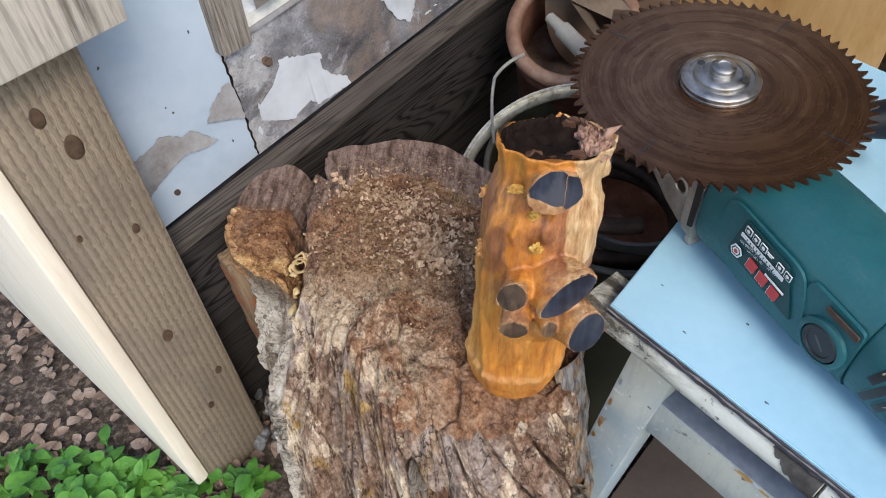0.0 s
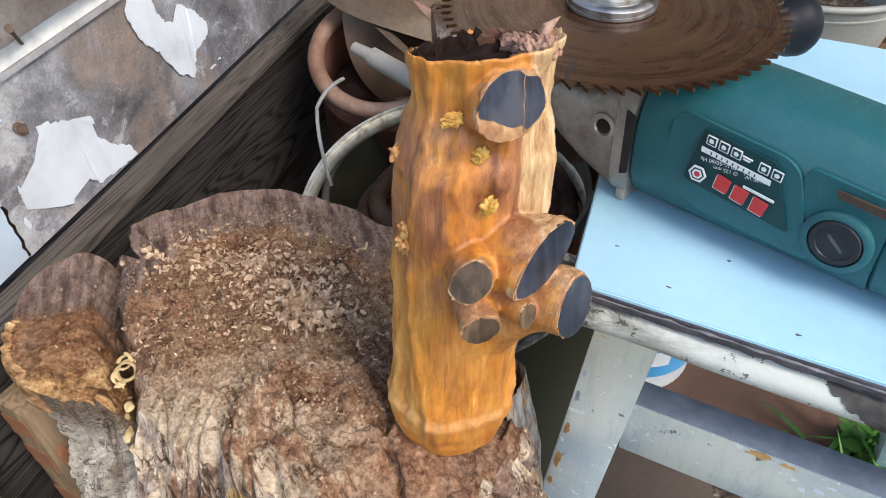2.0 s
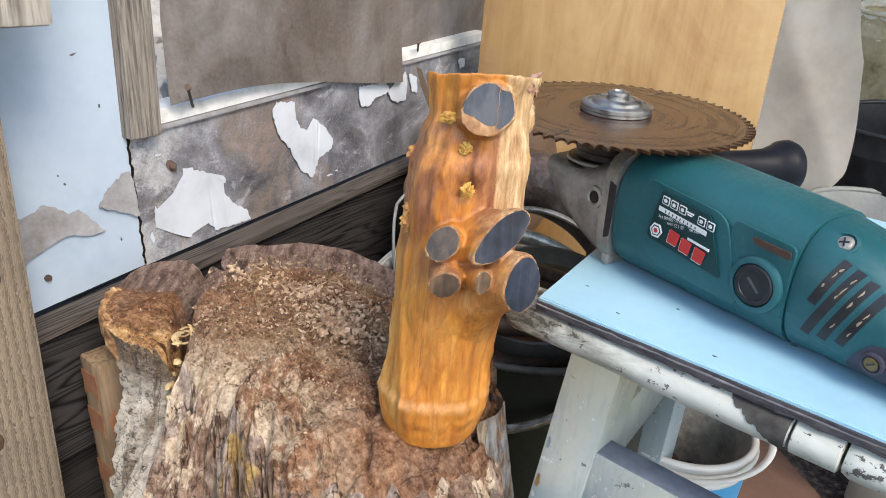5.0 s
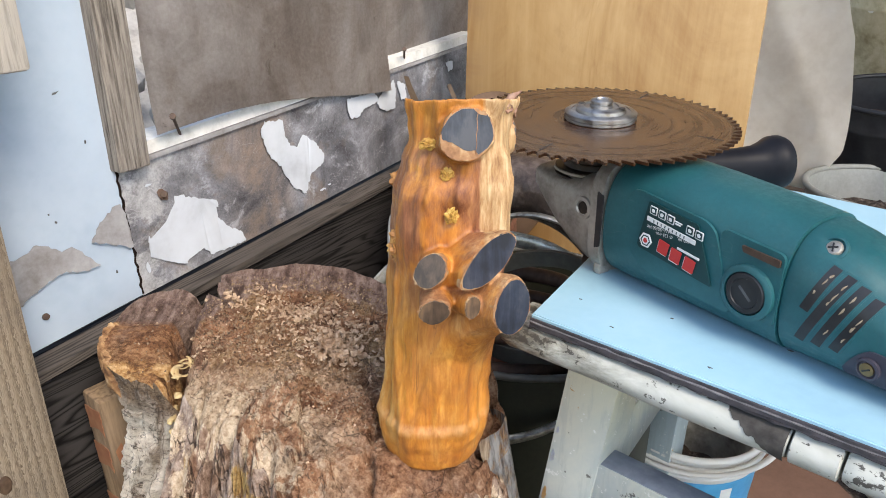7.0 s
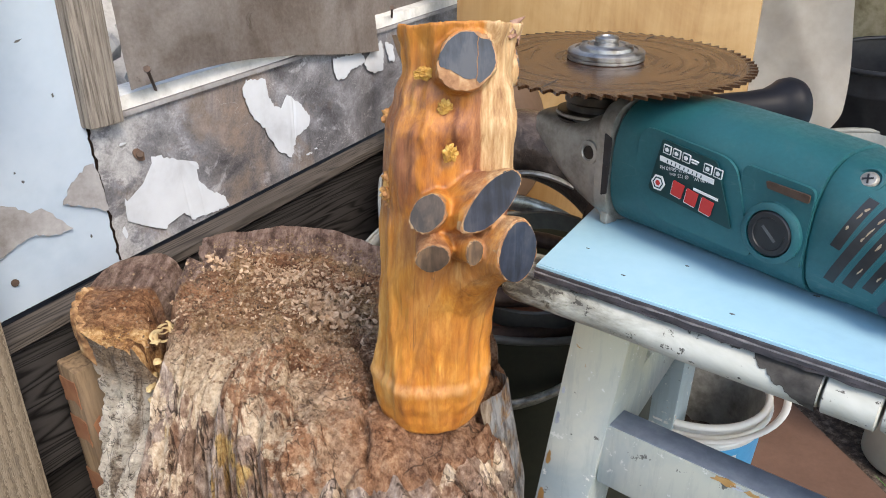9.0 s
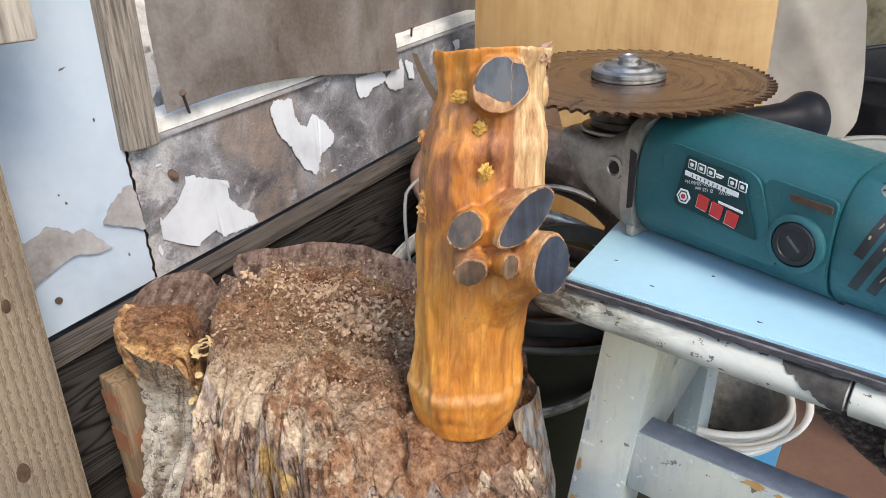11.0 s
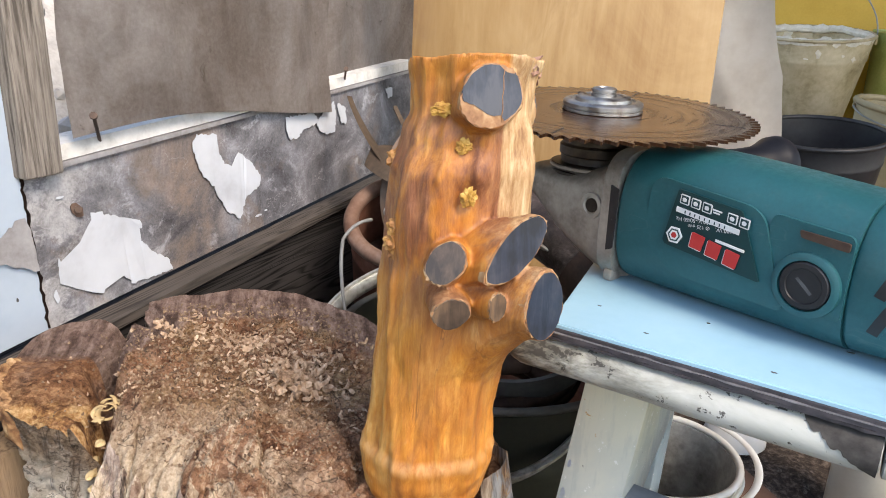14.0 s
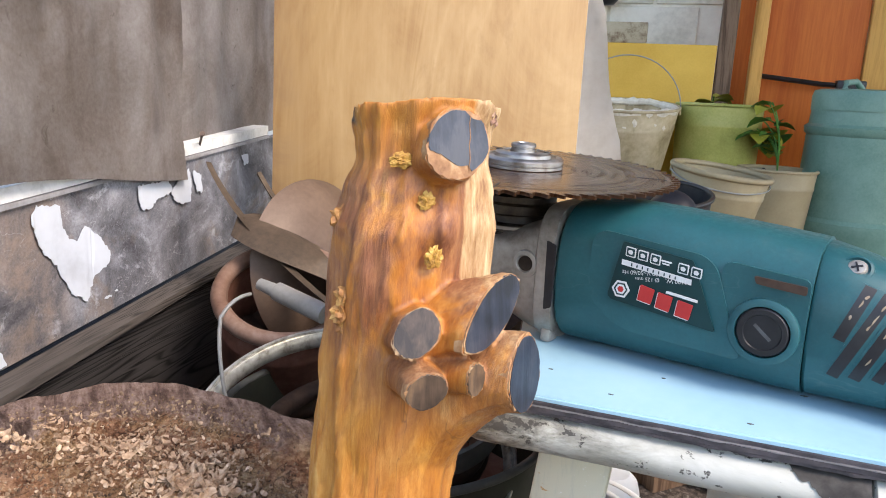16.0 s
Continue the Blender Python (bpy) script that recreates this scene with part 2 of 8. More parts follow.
def rim_material():
    """Greenish-white paint, scraped to dark wood in streaks and flecks, grimy towards one end."""
    m, nt, p = material("chipped_white_paint", 0.5, 0, 0.4)
    a = noise_tex(nt, coords(nt, (0.35, 1, 1)), 90, 6, 0.7, 0.4)
    b = noise_tex(nt, coords(nt, (0.5, 1, 1)), 16, 6, 0.65, 0.5)
    c = noise_tex(nt, coords(nt), 260, 4, 0.7)
    col = ramp(nt, b, [(0.34, (0.30, 0.30, 0.26)), (0.48, (0.44, 0.45, 0.41)), (0.62, (0.56, 0.57, 0.54))])
    x, y, z = place(nt)
    grime = times(nt, between(nt, x, 0.10, -0.01), ramp(nt, a, [(0.42, G(0.0)), (0.56, G(1.0))]))
    col = mix(nt, times(nt, grime, 0.9), col, ramp(nt, c, [(0.4, (0.030, 0.028, 0.022)), (0.6, (0.15, 0.14, 0.10))]))
    col = mix(nt, ramp(nt, mix(nt, 0.35, a, c), [(0.560, G(0.0)), (0.58, G(0.95))]), col, (0.045, 0.042, 0.038))
    col = mix(nt, ramp(nt, mix(nt, 0.3, b, c), [(0.60, G(0.0)), (0.63, G(0.6))]), col, (0.16, 0.155, 0.145))
    link(nt, col, p.inputs["Base Color"])
    bump(nt, p, a, 0.4, 0.0008)
    return m


def leg_material():
    """Pale grey-blue to cream paint, chipped to orange undercoat and white filler."""
    m, nt, p = material("pale_grey_blue_paint", 0.45, 0, 0.4)
    a = noise_tex(nt, coords(nt), 9, 6, 0.6, 0.6)
    b = noise_tex(nt, coords(nt, (1, 1, 1), (30, 0, 10)), 36, 7, 0.72, 0.5)
    c = noise_tex(nt, coords(nt, (1, 1, 1), (0, 50, 10)), 120, 6, 0.7)
    col = ramp(nt, a, [(0.38, (0.315, 0.370, 0.375)), (0.48, (0.420, 0.455, 0.430)), (0.58, (0.520, 0.530, 0.465))])
    # creamier towards the seat, bluer towards the feet
    x, y, z = place(nt)
    hz = nt.nodes.new("ShaderNodeMath")
    hz.operation = "MULTIPLY_ADD"
    hz.inputs[1].default_value = 0.10
    link(nt, a, hz.inputs[0])
    link(nt, z, hz.inputs[2])
    col = mix(nt, times(nt, between(nt, hz.outputs[0], 0.375, 0.465), 0.75), col, (0.58, 0.55, 0.39))
    col = mix(nt, times(nt, between(nt, hz.outputs[0], 0.345, 0.260), 0.75), col, (0.31, 0.41, 0.48))
    str_ = noise_tex(nt, coords(nt, (1, 1, 0.12)), 130, 6, 0.7)
    col = mix(nt, ramp(nt, str_, [(0.40, G(0.22)), (0.50, G(0.0))]), col, (0.24, 0.28, 0.28))
    col = mix(nt, ramp(nt, c, [(0.62, G(0.0)), (0.64, G(0.9))]), col, (0.66, 0.66, 0.62))
    col = mix(nt, ramp(nt, b, [(0.655, G(0.0)), (0.667, G(0.95))]), col, (0.45, 0.24, 0.08))
    col = mix(nt, ramp(nt, mix(nt, 0.4, b, c), [(0.375, G(0.9)), (0.39, G(0.0))]), col, (0.085, 0.08, 0.075))
    link(nt, col, p.inputs["Base Color"])
    bump(nt, p, mix(nt, 0.5, a, c), 0.3, 0.0008)
    return m


M["dark"] = mottled("dark_laminate_edge", [(0.02, 0.02, 0.025), (0.10, 0.09, 0.10)], 60, 0.6)


def teal_material():
    """Moulded teal plastic, dusty and rubbed, with fine pale scratches."""
    m, nt, p = material("teal_plastic", 0.4, 0, 0.45)
    a = noise_tex(nt, coords(nt), 14, 5, 0.6, 0.3)
    b = noise_tex(nt, coords(nt), 420, 4, 0.7)
    dust = noise_tex(nt, coords(nt, (1, 1, 1), (40, 20, 0)), 260, 8, 0.75, 0.3)
    col = ramp(nt, mix(nt, 0.3, a, b), [(0.36, (0.008, 0.070, 0.082)), (0.64, (0.016, 0.104, 0.118))])
    col = mix(nt, ramp(nt, dust, [(0.54, G(0.0)), (0.76, G(0.16))]), col, (0.16, 0.21, 0.20))
    scr = fissures(nt, coords(nt, (0.25, 1, 1), (0, 20, 0)), 22, 0.0022, 0.2)
    col = mix(nt, times(nt, scr, ramp(nt, a, [(0.54, G(0.0)), (0.66, G(0.18))])), col, (0.24, 0.28, 0.27))
    link(nt, col, p.inputs["Base Color"])
    link(nt, ramp(nt, dust, [(0.40, G(0.34)), (0.68, G(0.60))]), p.inputs["Roughness"])
    bump(nt, p, b, 0.10, 0.0003)
    return m


M["tealdark"] = mottled("dark_green_plastic", [(0.004, 0.035, 0.038), (0.006, 0.045, 0.05)], 30, 0.4)
M["cast"] = mottled("cast_aluminium", [(0.19, 0.175, 0.150), (0.38, 0.36, 0.325), (0.52, 0.50, 0.46)], 34, 0.48, 0.6, fine=300, bstr=0.3)
M["steel"] = mottled("bright_steel", [(0.17, 0.145, 0.12), (0.38, 0.37, 0.36), (0.50, 0.50, 0.50)], 90, 0.4, 1.0, bstr=0.25, rr=(0.32, 0.5))
M["black"] = mottled("black_rubber", [(0.012, 0.012, 0.014), (0.03, 0.03, 0.033)], 50, 0.4)
M["olive"] = mottled("olive_drum_paint", [(0.02, 0.021, 0.014), (0.05, 0.05, 0.032)], 10, 0.5)
M["hoop"] = mottled("dull_zinc", [(0.10, 0.07, 0.045), (0.48, 0.46, 0.40), (0.66, 0.65, 0.60)], 60, 0.32, 0.55, fine=220)
M["rust"] = mottled("rusty_red_metal", [(0.10, 0.040, 0.026), (0.20, 0.085, 0.055), (0.29, 0.16, 0.12)], 22, 0.65, 0.1)
M["zinc"] = mottled("grey_zinc", [(0.22, 0.22, 0.20), (0.36, 0.36, 0.33)], 12, 0.55, 0.2)
M["soil"] = mottled("dark_soil", [(0.012, 0.009, 0.007), (0.060, 0.044, 0.035), (0.22, 0.18, 0.15)], 110, 0.95, bstr=1.0, bdist=0.006, fine=420, detail=9)
M["stone"] = mottled("pale_stone", [(0.36, 0.345, 0.33), (0.58, 0.565, 0.54), (0.72, 0.705, 0.68)], 30, 0.9, bstr=0.5)
M["lidgreen"] = mottled("green_plastic", [(0.01, 0.25, 0.07), (0.02, 0.34, 0.11)], 20, 0.35)
M["cloudy"] = mottled("cloudy_glass", [(0.30, 0.32, 0.29), (0.42, 0.44, 0.40)], 20, 0.15, spec=0.6)
M["grime"] = mottled("grimy_white_plastic", [(0.14, 0.14, 0.13), (0.36, 0.36, 0.34), (0.58, 0.58, 0.56)], 22, 0.6, fine=120)
M["white"] = mottled("white_plastic", [(0.62, 0.62, 0.60), (0.74, 0.74, 0.72)], 10, 0.4, fine=60, bstr=0.05)
M["leaf"] = mottled("green_leaf", [(0.02, 0.075, 0.012), (0.05, 0.17, 0.022), (0.11, 0.28, 0.04)], 24, 0.55, bstr=0.2)

M["sheetbrown"] = mottled("brown_rust_stain", [(0.10, 0.06, 0.045), (0.19, 0.13, 0.10)], 40, 0.8)
M["nailiron"] = mottled("rusty_nail_iron", [(0.05, 0.035, 0.03), (0.12, 0.08, 0.06)], 80, 0.6, 0.5)
M["knotwood"] = mottled("dark_knot", [(0.035, 0.02, 0.012), (0.10, 0.06, 0.035)], 90, 0.8)
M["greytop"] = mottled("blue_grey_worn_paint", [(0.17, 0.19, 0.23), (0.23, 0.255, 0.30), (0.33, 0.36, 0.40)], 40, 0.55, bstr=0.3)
M["chips"] = mottled("pale_wood_chips", [(0.19, 0.110, 0.065), (0.42, 0.285, 0.185), (0.68, 0.53, 0.39)], 130, 0.8, fine=500)
M["sap"] = mottled("pale_sapwood", [(0.16, 0.065, 0.028), (0.34, 0.175, 0.080), (0.56, 0.39, 0.22)], 140, 0.55)
M["char"] = mottled("dark_rotted_wood", [(0.005, 0.003, 0.0025), (0.022, 0.013, 0.010)], 60, 0.9, bstr=0.8, bdist=0.003, spec=0.12)
M["resin"] = mottled("yellow_rotten_wood", [(0.15, 0.058, 0.012), (0.42, 0.225, 0.040), (0.60, 0.42, 0.13)], 240, 0.6)
M["knob"] = mottled("ragged_bark_knob", [(0.18, 0.065, 0.025), (0.40, 0.19, 0.06), (0.58, 0.36, 0.12)], 90, 0.6)
M["torn"] = mottled("torn_pinkish_wood", [(0.13, 0.06, 0.04), (0.30, 0.17, 0.12), (0.45, 0.30, 0.21)], 160, 0.7, bstr=0.5)
M["knobdark"] = mottled("brown_rotted_wood", [(0.03, 0.014, 0.009), (0.13, 0.06, 0.032)], 120, 0.7, bstr=0.6)
M["layer"] = mottled("grey_edge_layer", [(0.10, 0.10, 0.11), (0.28, 0.27, 0.28)], 80, 0.6)
M["bare"] = mottled("bare_dark_wood", [(0.018, 0.016, 0.015), (0.045, 0.042, 0.039), (0.075, 0.07, 0.065)], 120, 0.85, bstr=0.5)
M["ochre"] = mottled("orange_undercoat", [(0.42, 0.21, 0.06), (0.58, 0.36, 0.15)], 60, 0.6)
M["darkchip"] = mottled("dark_chip", [(0.04, 0.04, 0.045), (0.12, 0.12, 0.12)], 80, 0.6)
M["red"] = mottled("red_print", [(0.45, 0.03, 0.03), (0.52, 0.05, 0.045)], 60, 0.4)
M["print"] = mottled("white_print", [(0.62, 0.64, 0.63), (0.75, 0.76, 0.75)], 60, 0.4)
M["grease"] = mottled("greasy_black_steel", [(0.010, 0.008, 0.007), (0.035, 0.027, 0.022), (0.11, 0.09, 0.065)], 35, 0.42, 0.4, fine=200)
M["olivegrey"] = mottled("grey_drum_rim", [(0.07, 0.07, 0.06), (0.16, 0.155, 0.14)], 20, 0.5, 0.2)
M["brownsheet"] = mottled("brown_linoleum", [(0.06, 0.045, 0.038), (0.10, 0.078, 0.066)], 12, 0.75, bstr=0.15)
M["labelblue"] = mottled("blue_label", [(0.05, 0.28, 0.55), (0.10, 0.42, 0.70)], 20, 0.4)
M["oldlog"] = wood("grey_log", (0.06, 0.05, 0.045), (0.24, 0.21, 0.19), "x", 1.0, 0.9)
M["block"] = wood("pine_block", (0.13, 0.078, 0.040), (0.31, 0.205, 0.115), "z", 1.2, 0.8, (0.17, 0.125, 0.09), 0.6)
M["stain"] = mottled("red_brown_stain", [(0.22, 0.08, 0.04), (0.32, 0.15, 0.075)], 60, 0.8)
M["litter"] = mottled("dead_leaves", [(0.07, 0.045, 0.035), (0.19, 0.135, 0.105), (0.34, 0.28, 0.235)], 30, 0.9)
M["enamel"] = mottled("old_cream_enamel", [(0.27, 0.20, 0.10), (0.50, 0.40, 0.24), (0.64, 0.53, 0.35)], 16, 0.6, fine=90, bstr=0.4)
M["lime"] = mottled("caked_white_lime", [(0.58, 0.50, 0.38), (0.84, 0.78, 0.66)], 40, 0.9, bstr=0.6)
M["greenpail"] = mottled("green_painted_metal", [(0.24, 0.25, 0.050), (0.38, 0.38, 0.10), (0.52, 0.48, 0.16)], 8, 0.5)
M["greypail"] = mottled("grey_green_plastic", [(0.31, 0.240, 0.135), (0.42, 0.340, 0.200)], 10, 0.55)
M["tealbarrel"] = mottled("faded_teal_plastic", [(0.085, 0.190, 0.150), (0.145, 0.270, 0.215), (0.20, 0.33, 0.265)], 7, 0.42, bstr=0.15)
M["yellowboard"] = mottled("yellow_painted_board", [(0.64, 0.355, 0.040), (0.78, 0.475, 0.075)], 6, 0.6)
M["orangewood"] = wood("orange_stained_wood", (0.50, 0.23, 0.045), (0.72, 0.38, 0.10), "z", 0.5, 0.5, rings=3)
M["door"] = wood("red_brown_door", (0.50, 0.108, 0.014), (0.62, 0.160, 0.026), "z", 0.4, 0.5, rings=2)
M["brownpost"] = wood("brown_post", (0.09, 0.05, 0.03), (0.22, 0.14, 0.09), "z", 0.6, 0.8)
M["blockwall"] = mottled("whitewashed_blocks", [(0.58, 0.54, 0.45), (0.78, 0.74, 0.64), (0.86, 0.83, 0.73)], 8, 0.9, bstr=0.4, fine=70)
M["rustpaint"] = mottled("rust_flecked_enamel", [(0.16, 0.08, 0.04), (0.52, 0.44, 0.30), (0.58, 0.50, 0.36)], 26, 0.6)
M["floorboard"] = wood("brown_floorboard", (0.14, 0.07, 0.04), (0.26, 0.14, 0.08), "x", 0.5, 0.6)
M["roofboard"] = wood("dark_roof_boards", (0.02, 0.013, 0.009), (0.055, 0.036, 0.025), "x", 0.5, 0.9)
M["leather"] = mottled("rusty_leaf_steel", [(0.030, 0.022, 0.016), (0.075, 0.053, 0.037), (0.13, 0.092, 0.062)], 18, 0.6, 0.2)
M["oldhose"] = mottled("shiny_brown_old_hose", [(0.016, 0.011, 0.009), (0.060, 0.042, 0.034), (0.17, 0.135, 0.115)], 45, 0.3, 0.1, fine=160, bstr=0.8, bdist=0.004)
M["pipe"] = mottled("grey_pipe", [(0.22, 0.22, 0.21), (0.36, 0.36, 0.35)], 30, 0.5, 0.2)


def vase_material():
    """Oiled heartwood: crisp amber and red-brown figure, plum heart in the middle of the face, pale sapwood on the flanks."""
    m, nt, p = material("oiled_heartwood", 0.34, 0, 0.5)
    big = noise_tex(nt, coords(nt, (1, 1, 0.34), (0, 10, 0)), 52, 9, 0.72, 0.6)
    mid = noise_tex(nt, coords(nt, (1, 1, 0.16), (3, 6, 0)), 150, 8, 0.74, 0.5)
    fine = noise_tex(nt, coords(nt, (1, 1, 0.07)), 420, 6, 0.7, 0.3)
    blot = noise_tex(nt, coords(nt, (1, 1, 0.55), (15, 25, 0)), 26, 8, 0.70, 0.6)
    f = mix(nt, 0.22, mix(nt, 0.45, big, mid), fine)
    col = ramp(nt, f, [(0.36, (0.27, 0.082, 0.013)), (0.44, (0.41, 0.138, 0.020)), (0.52, (0.52, 0.202, 0.030)), (0.61, (0.67, 0.325, 0.068))])
    x, y, z = place(nt)
    # plum-brown heart in the middle of the face
    heart = times(nt, times(nt, between(nt, z, 0.105, 0.135), between(nt, z, 0.225, 0.200)), ramp(nt, blot, [(0.42, G(0.10)), (0.52, G(0.95))]))
    heartcol = ramp(nt, f, [(0.37, (0.10, 0.030, 0.014)), (0.46, (0.22, 0.078, 0.034)), (0.53, (0.34, 0.138, 0.058)), (0.62, (0.54, 0.27, 0.11))])
    col = mix(nt, heart, col, heartcol)
    low = times(nt, between(nt, z, 0.135, 0.095), ramp(nt, blot, [(0.50, G(0)), (0.58, G(0.4))]))
    col = mix(nt, low, col, ramp(nt, f, [(0.38, (0.15, 0.045, 0.013)), (0.50, (0.30, 0.108, 0.026)), (0.62, (0.42, 0.18, 0.05))]))
    wob = nt.nodes.new("ShaderNodeMath")
    wob.operation = "MULTIPLY_ADD"
    wob.inputs[1].default_value = 0.014
    link(nt, big, wob.inputs[0])
    link(nt, x, wob.inputs[2])
    # sapwood: pale on the side of the limbs, yellow on the other
    right = times(nt, between(nt, wob.outputs[0], 0.0305, 0.0325), between(nt, z, 0.138, 0.156))
    col = mix(nt, right, col, ramp(nt, mix(nt, 0.5, fine, mid), [(0.38, (0.24, 0.11, 0.045)), (0.47, (0.44, 0.255, 0.115)), (0.54, (0.55, 0.365, 0.190)), (0.62, (0.66, 0.50, 0.30))]))
    left = between(nt, wob.outputs[0], -0.014, -0.021)
    col = mix(nt, times(nt, left, ramp(nt, big, [(0.42, G(0.0)), (0.54, G(0.8))])), col, ramp(nt, f, [(0.38, (0.36, 0.135, 0.026)), (0.50, (0.56, 0.285, 0.070)), (0.62, (0.70, 0.44, 0.16))]))
    # drier skin on the limbs
    limb = times(nt, between(nt, y, -0.042, -0.050), times(nt, between(nt, z, 0.096, 0.110), ramp(nt, blot, [(0.42, G(0.05)), (0.55, G(0.65))])))
    col = mix(nt, limb, col, ramp(nt, f, [(0.38, (0.13, 0.052, 0.024)), (0.49, (0.34, 0.165, 0.072)), (0.60, (0.58, 0.37, 0.20))]))
    # paler broken line round the foot
    foot = times(nt, times(nt, between(nt, z, 0.028, 0.032), between(nt, z, 0.0385, 0.035)), ramp(nt, mid, [(0.42, G(0.1)), (0.56, G(0.6))]))
    col = mix(nt, foot, col, (0.52, 0.29, 0.12))
    cr = fissures(nt, coords(nt, (1, 1, 0.10)), 30, 0.0045, 0.5)
    col = mix(nt, times(nt, cr, ramp(nt, blot, [(0.45, G(0.0)), (0.55, G(0.55))])), col, (0.075, 0.026, 0.011))
    # rotted dark round the back of the mouth
    burnt = times(nt, between(nt, z, 0.2235, 0.2260), between(nt, wob.outputs[0], 0.028, 0.020))
    burnt = times(nt, burnt, between(nt, y, -0.008, 0.000))
    col = mix(nt, burnt, col, ramp(nt, mid, [(0.40, (0.008, 0.005, 0.004)), (0.60, (0.040, 0.021, 0.014))]))
    link(nt, col, p.inputs["Base Color"])
    link(nt, ramp(nt, blot, [(0.35, G(0.40)), (0.65, G(0.62))]), p.inputs["Roughness"])
    p.inputs["Coat Weight"].default_value, p.inputs["Coat Roughness"].default_value = 0.14, 0.25
    n1 = bump(nt, p, mix(nt, 0.5, big, mid), 0.6, 0.0035)
    bump(nt, p, fine, 0.4, 0.0005, n1)
    return m


M["vase"] = vase_material()
M["ply"] = ply_material()
M["rim"] = rim_material()
M["teal"] = teal_material()
M["leg"] = leg_material()


def blade_material():
    """Brown heat-stained steel, brushed and smeared in rings round the spindle."""
    m, nt, p = material("rusty_saw_steel", 0.3, 0.6, 0.5)
    x, y, z = place(nt)
    cb = nt.nodes.new("ShaderNodeCombineXYZ")
    link(nt, x, cb.inputs[0])
    link(nt, y, cb.inputs[1])
    ln = nt.nodes.new("ShaderNodeVectorMath")
    ln.operation = "LENGTH"
    link(nt, cb.outputs[0], ln.inputs[0])
    rad = nt.nodes.new("ShaderNodeCombineXYZ")
    link(nt, ln.outputs["Value"], rad.inputs[0])
    soft = noise_tex(nt, cb.outputs[0], 12, 3, 0.5)
    link(nt, times(nt, soft, 0.012), rad.inputs[1])
    rings = noise_tex(nt, rad.outputs[0], 240, 4, 0.7)
    spots = noise_tex(nt, cb.outputs[0], 55, 6, 0.7, 0.4)
    f = mix(nt, 0.35, rings, spots)
    link(nt, ramp(nt, f, [(0.34, (0.034, 0.014, 0.007)), (0.50, (0.085, 0.040, 0.020)), (0.66, (0.155, 0.085, 0.047))]), p.inputs["Base Color"])
    link(nt, ramp(nt, f, [(0.35, G(0.34)), (0.65, G(0.17))]), p.inputs["Roughness"])
    bump(nt, p, rings, 0.06, 0.0003)
    return m


M["blade"] = blade_material()


def endgrain_material(name, c0, c1, c2):
    m, nt, p = material(name, 0.36, 0, 0.45)
    v = coords(nt, (1, 1, 0.12), (0, 8, 0))
    a = noise_tex(nt, v, 150, 5, 0.65, 0.4)
    b = noise_tex(nt, coords(nt), 45, 4, 0.6)
    col = ramp(nt, mix(nt, 0.5, a, b), [(0.42, c0), (0.51, c1), (0.60, c2)])
    link(nt, col, p.inputs["Base Color"])
    p.inputs["Coat Weight"].default_value, p.inputs["Coat Roughness"].default_value = 0.3, 0.3
    bump(nt, p, mix(nt, 0.5, a, b), 0.5, 0.0010)
    return m


# dark cuts; the blue in their base colour stands in for reflected sky
M["endgrain"] = endgrain_material("oiled_sky_tinted_endgrain", (0.010, 0.013, 0.021), (0.022, 0.028, 0.046), (0.055, 0.058, 0.072))
M["browngrain"] = endgrain_material("oiled_brown_endgrain", (0.035, 0.022, 0.015), (0.085, 0.055, 0.036), (0.17, 0.105, 0.06))


def bark_material(name, pale, mid, dark):
    """Old bark: pale weathered plates parted by dark cracks, browner where it has scaled off."""
    m, nt, p = material(name, 0.92, 0, 0.2)
    a = noise_tex(nt, coords(nt, (1, 1, 1.3)), 70, 9, 0.75, 0.6)
    b = noise_tex(nt, coords(nt, (1, 1, 1.6)), 330, 6, 0.8, 0.3)
    c = noise_tex(nt, coords(nt, (1, 1, 0.5)), 20, 6, 0.65, 0.8)
    f = mix(nt, 0.38, a, b)
    col = ramp(nt, f, [(0.40, dark), (0.46, mid), (0.52, tuple(0.5 * (x + y) for x, y in zip(mid, pale))), (0.58, pale)])
    brown = ramp(nt, f, [(0.40, (0.030, 0.019, 0.013)), (0.48, (0.145, 0.092, 0.060)), (0.58, (0.36, 0.265, 0.185))])
    x, y, z = place(nt)
    high = between(nt, z, 0.318, 0.338)
    col = mix(nt, ramp(nt, c, [(0.57, G(0.0)), (0.63, G(0.85))]), col, brown)
    col = mix(nt, times(nt, high, ramp(nt, a, [(0.36, G(0.3)), (0.50, G(1.0))])), col, brown)
    cr = fissures(nt, coords(nt, (1, 1, 2.2)), 19, 0.011, 0.9)
    cr2 = fissures(nt, coords(nt, (1, 1, 0.30)), 26, 0.009, 0.5)
    col = mix(nt, times(nt, cr, 0.85), col, (0.035, 0.024, 0.018))
    col = mix(nt, times(nt, cr2, 0.7), col, (0.050, 0.034, 0.025))
    link(nt, col, p.inputs["Base Color"])
    n1 = bump(nt, p, f, 0.9, 0.004)
    inv = nt.nodes.new("ShaderNodeInvert")
    link(nt, cr, inv.inputs["Color"])
    n2 = bump(nt, p, inv.outputs[0], 0.7, 0.003, n1)
    bump(nt, p, b, 0.8, 0.0015, n2)
    return m


M["bark"] = bark_material("cracked_bark", (0.88, 0.80, 0.69), (0.64, 0.55, 0.45), (0.15, 0.11, 0.08))
M["crust"] = bark_material("grey_white_bark_crust", (0.86, 0.79, 0.69), (0.52, 0.44, 0.37), (0.080, 0.055, 0.042))


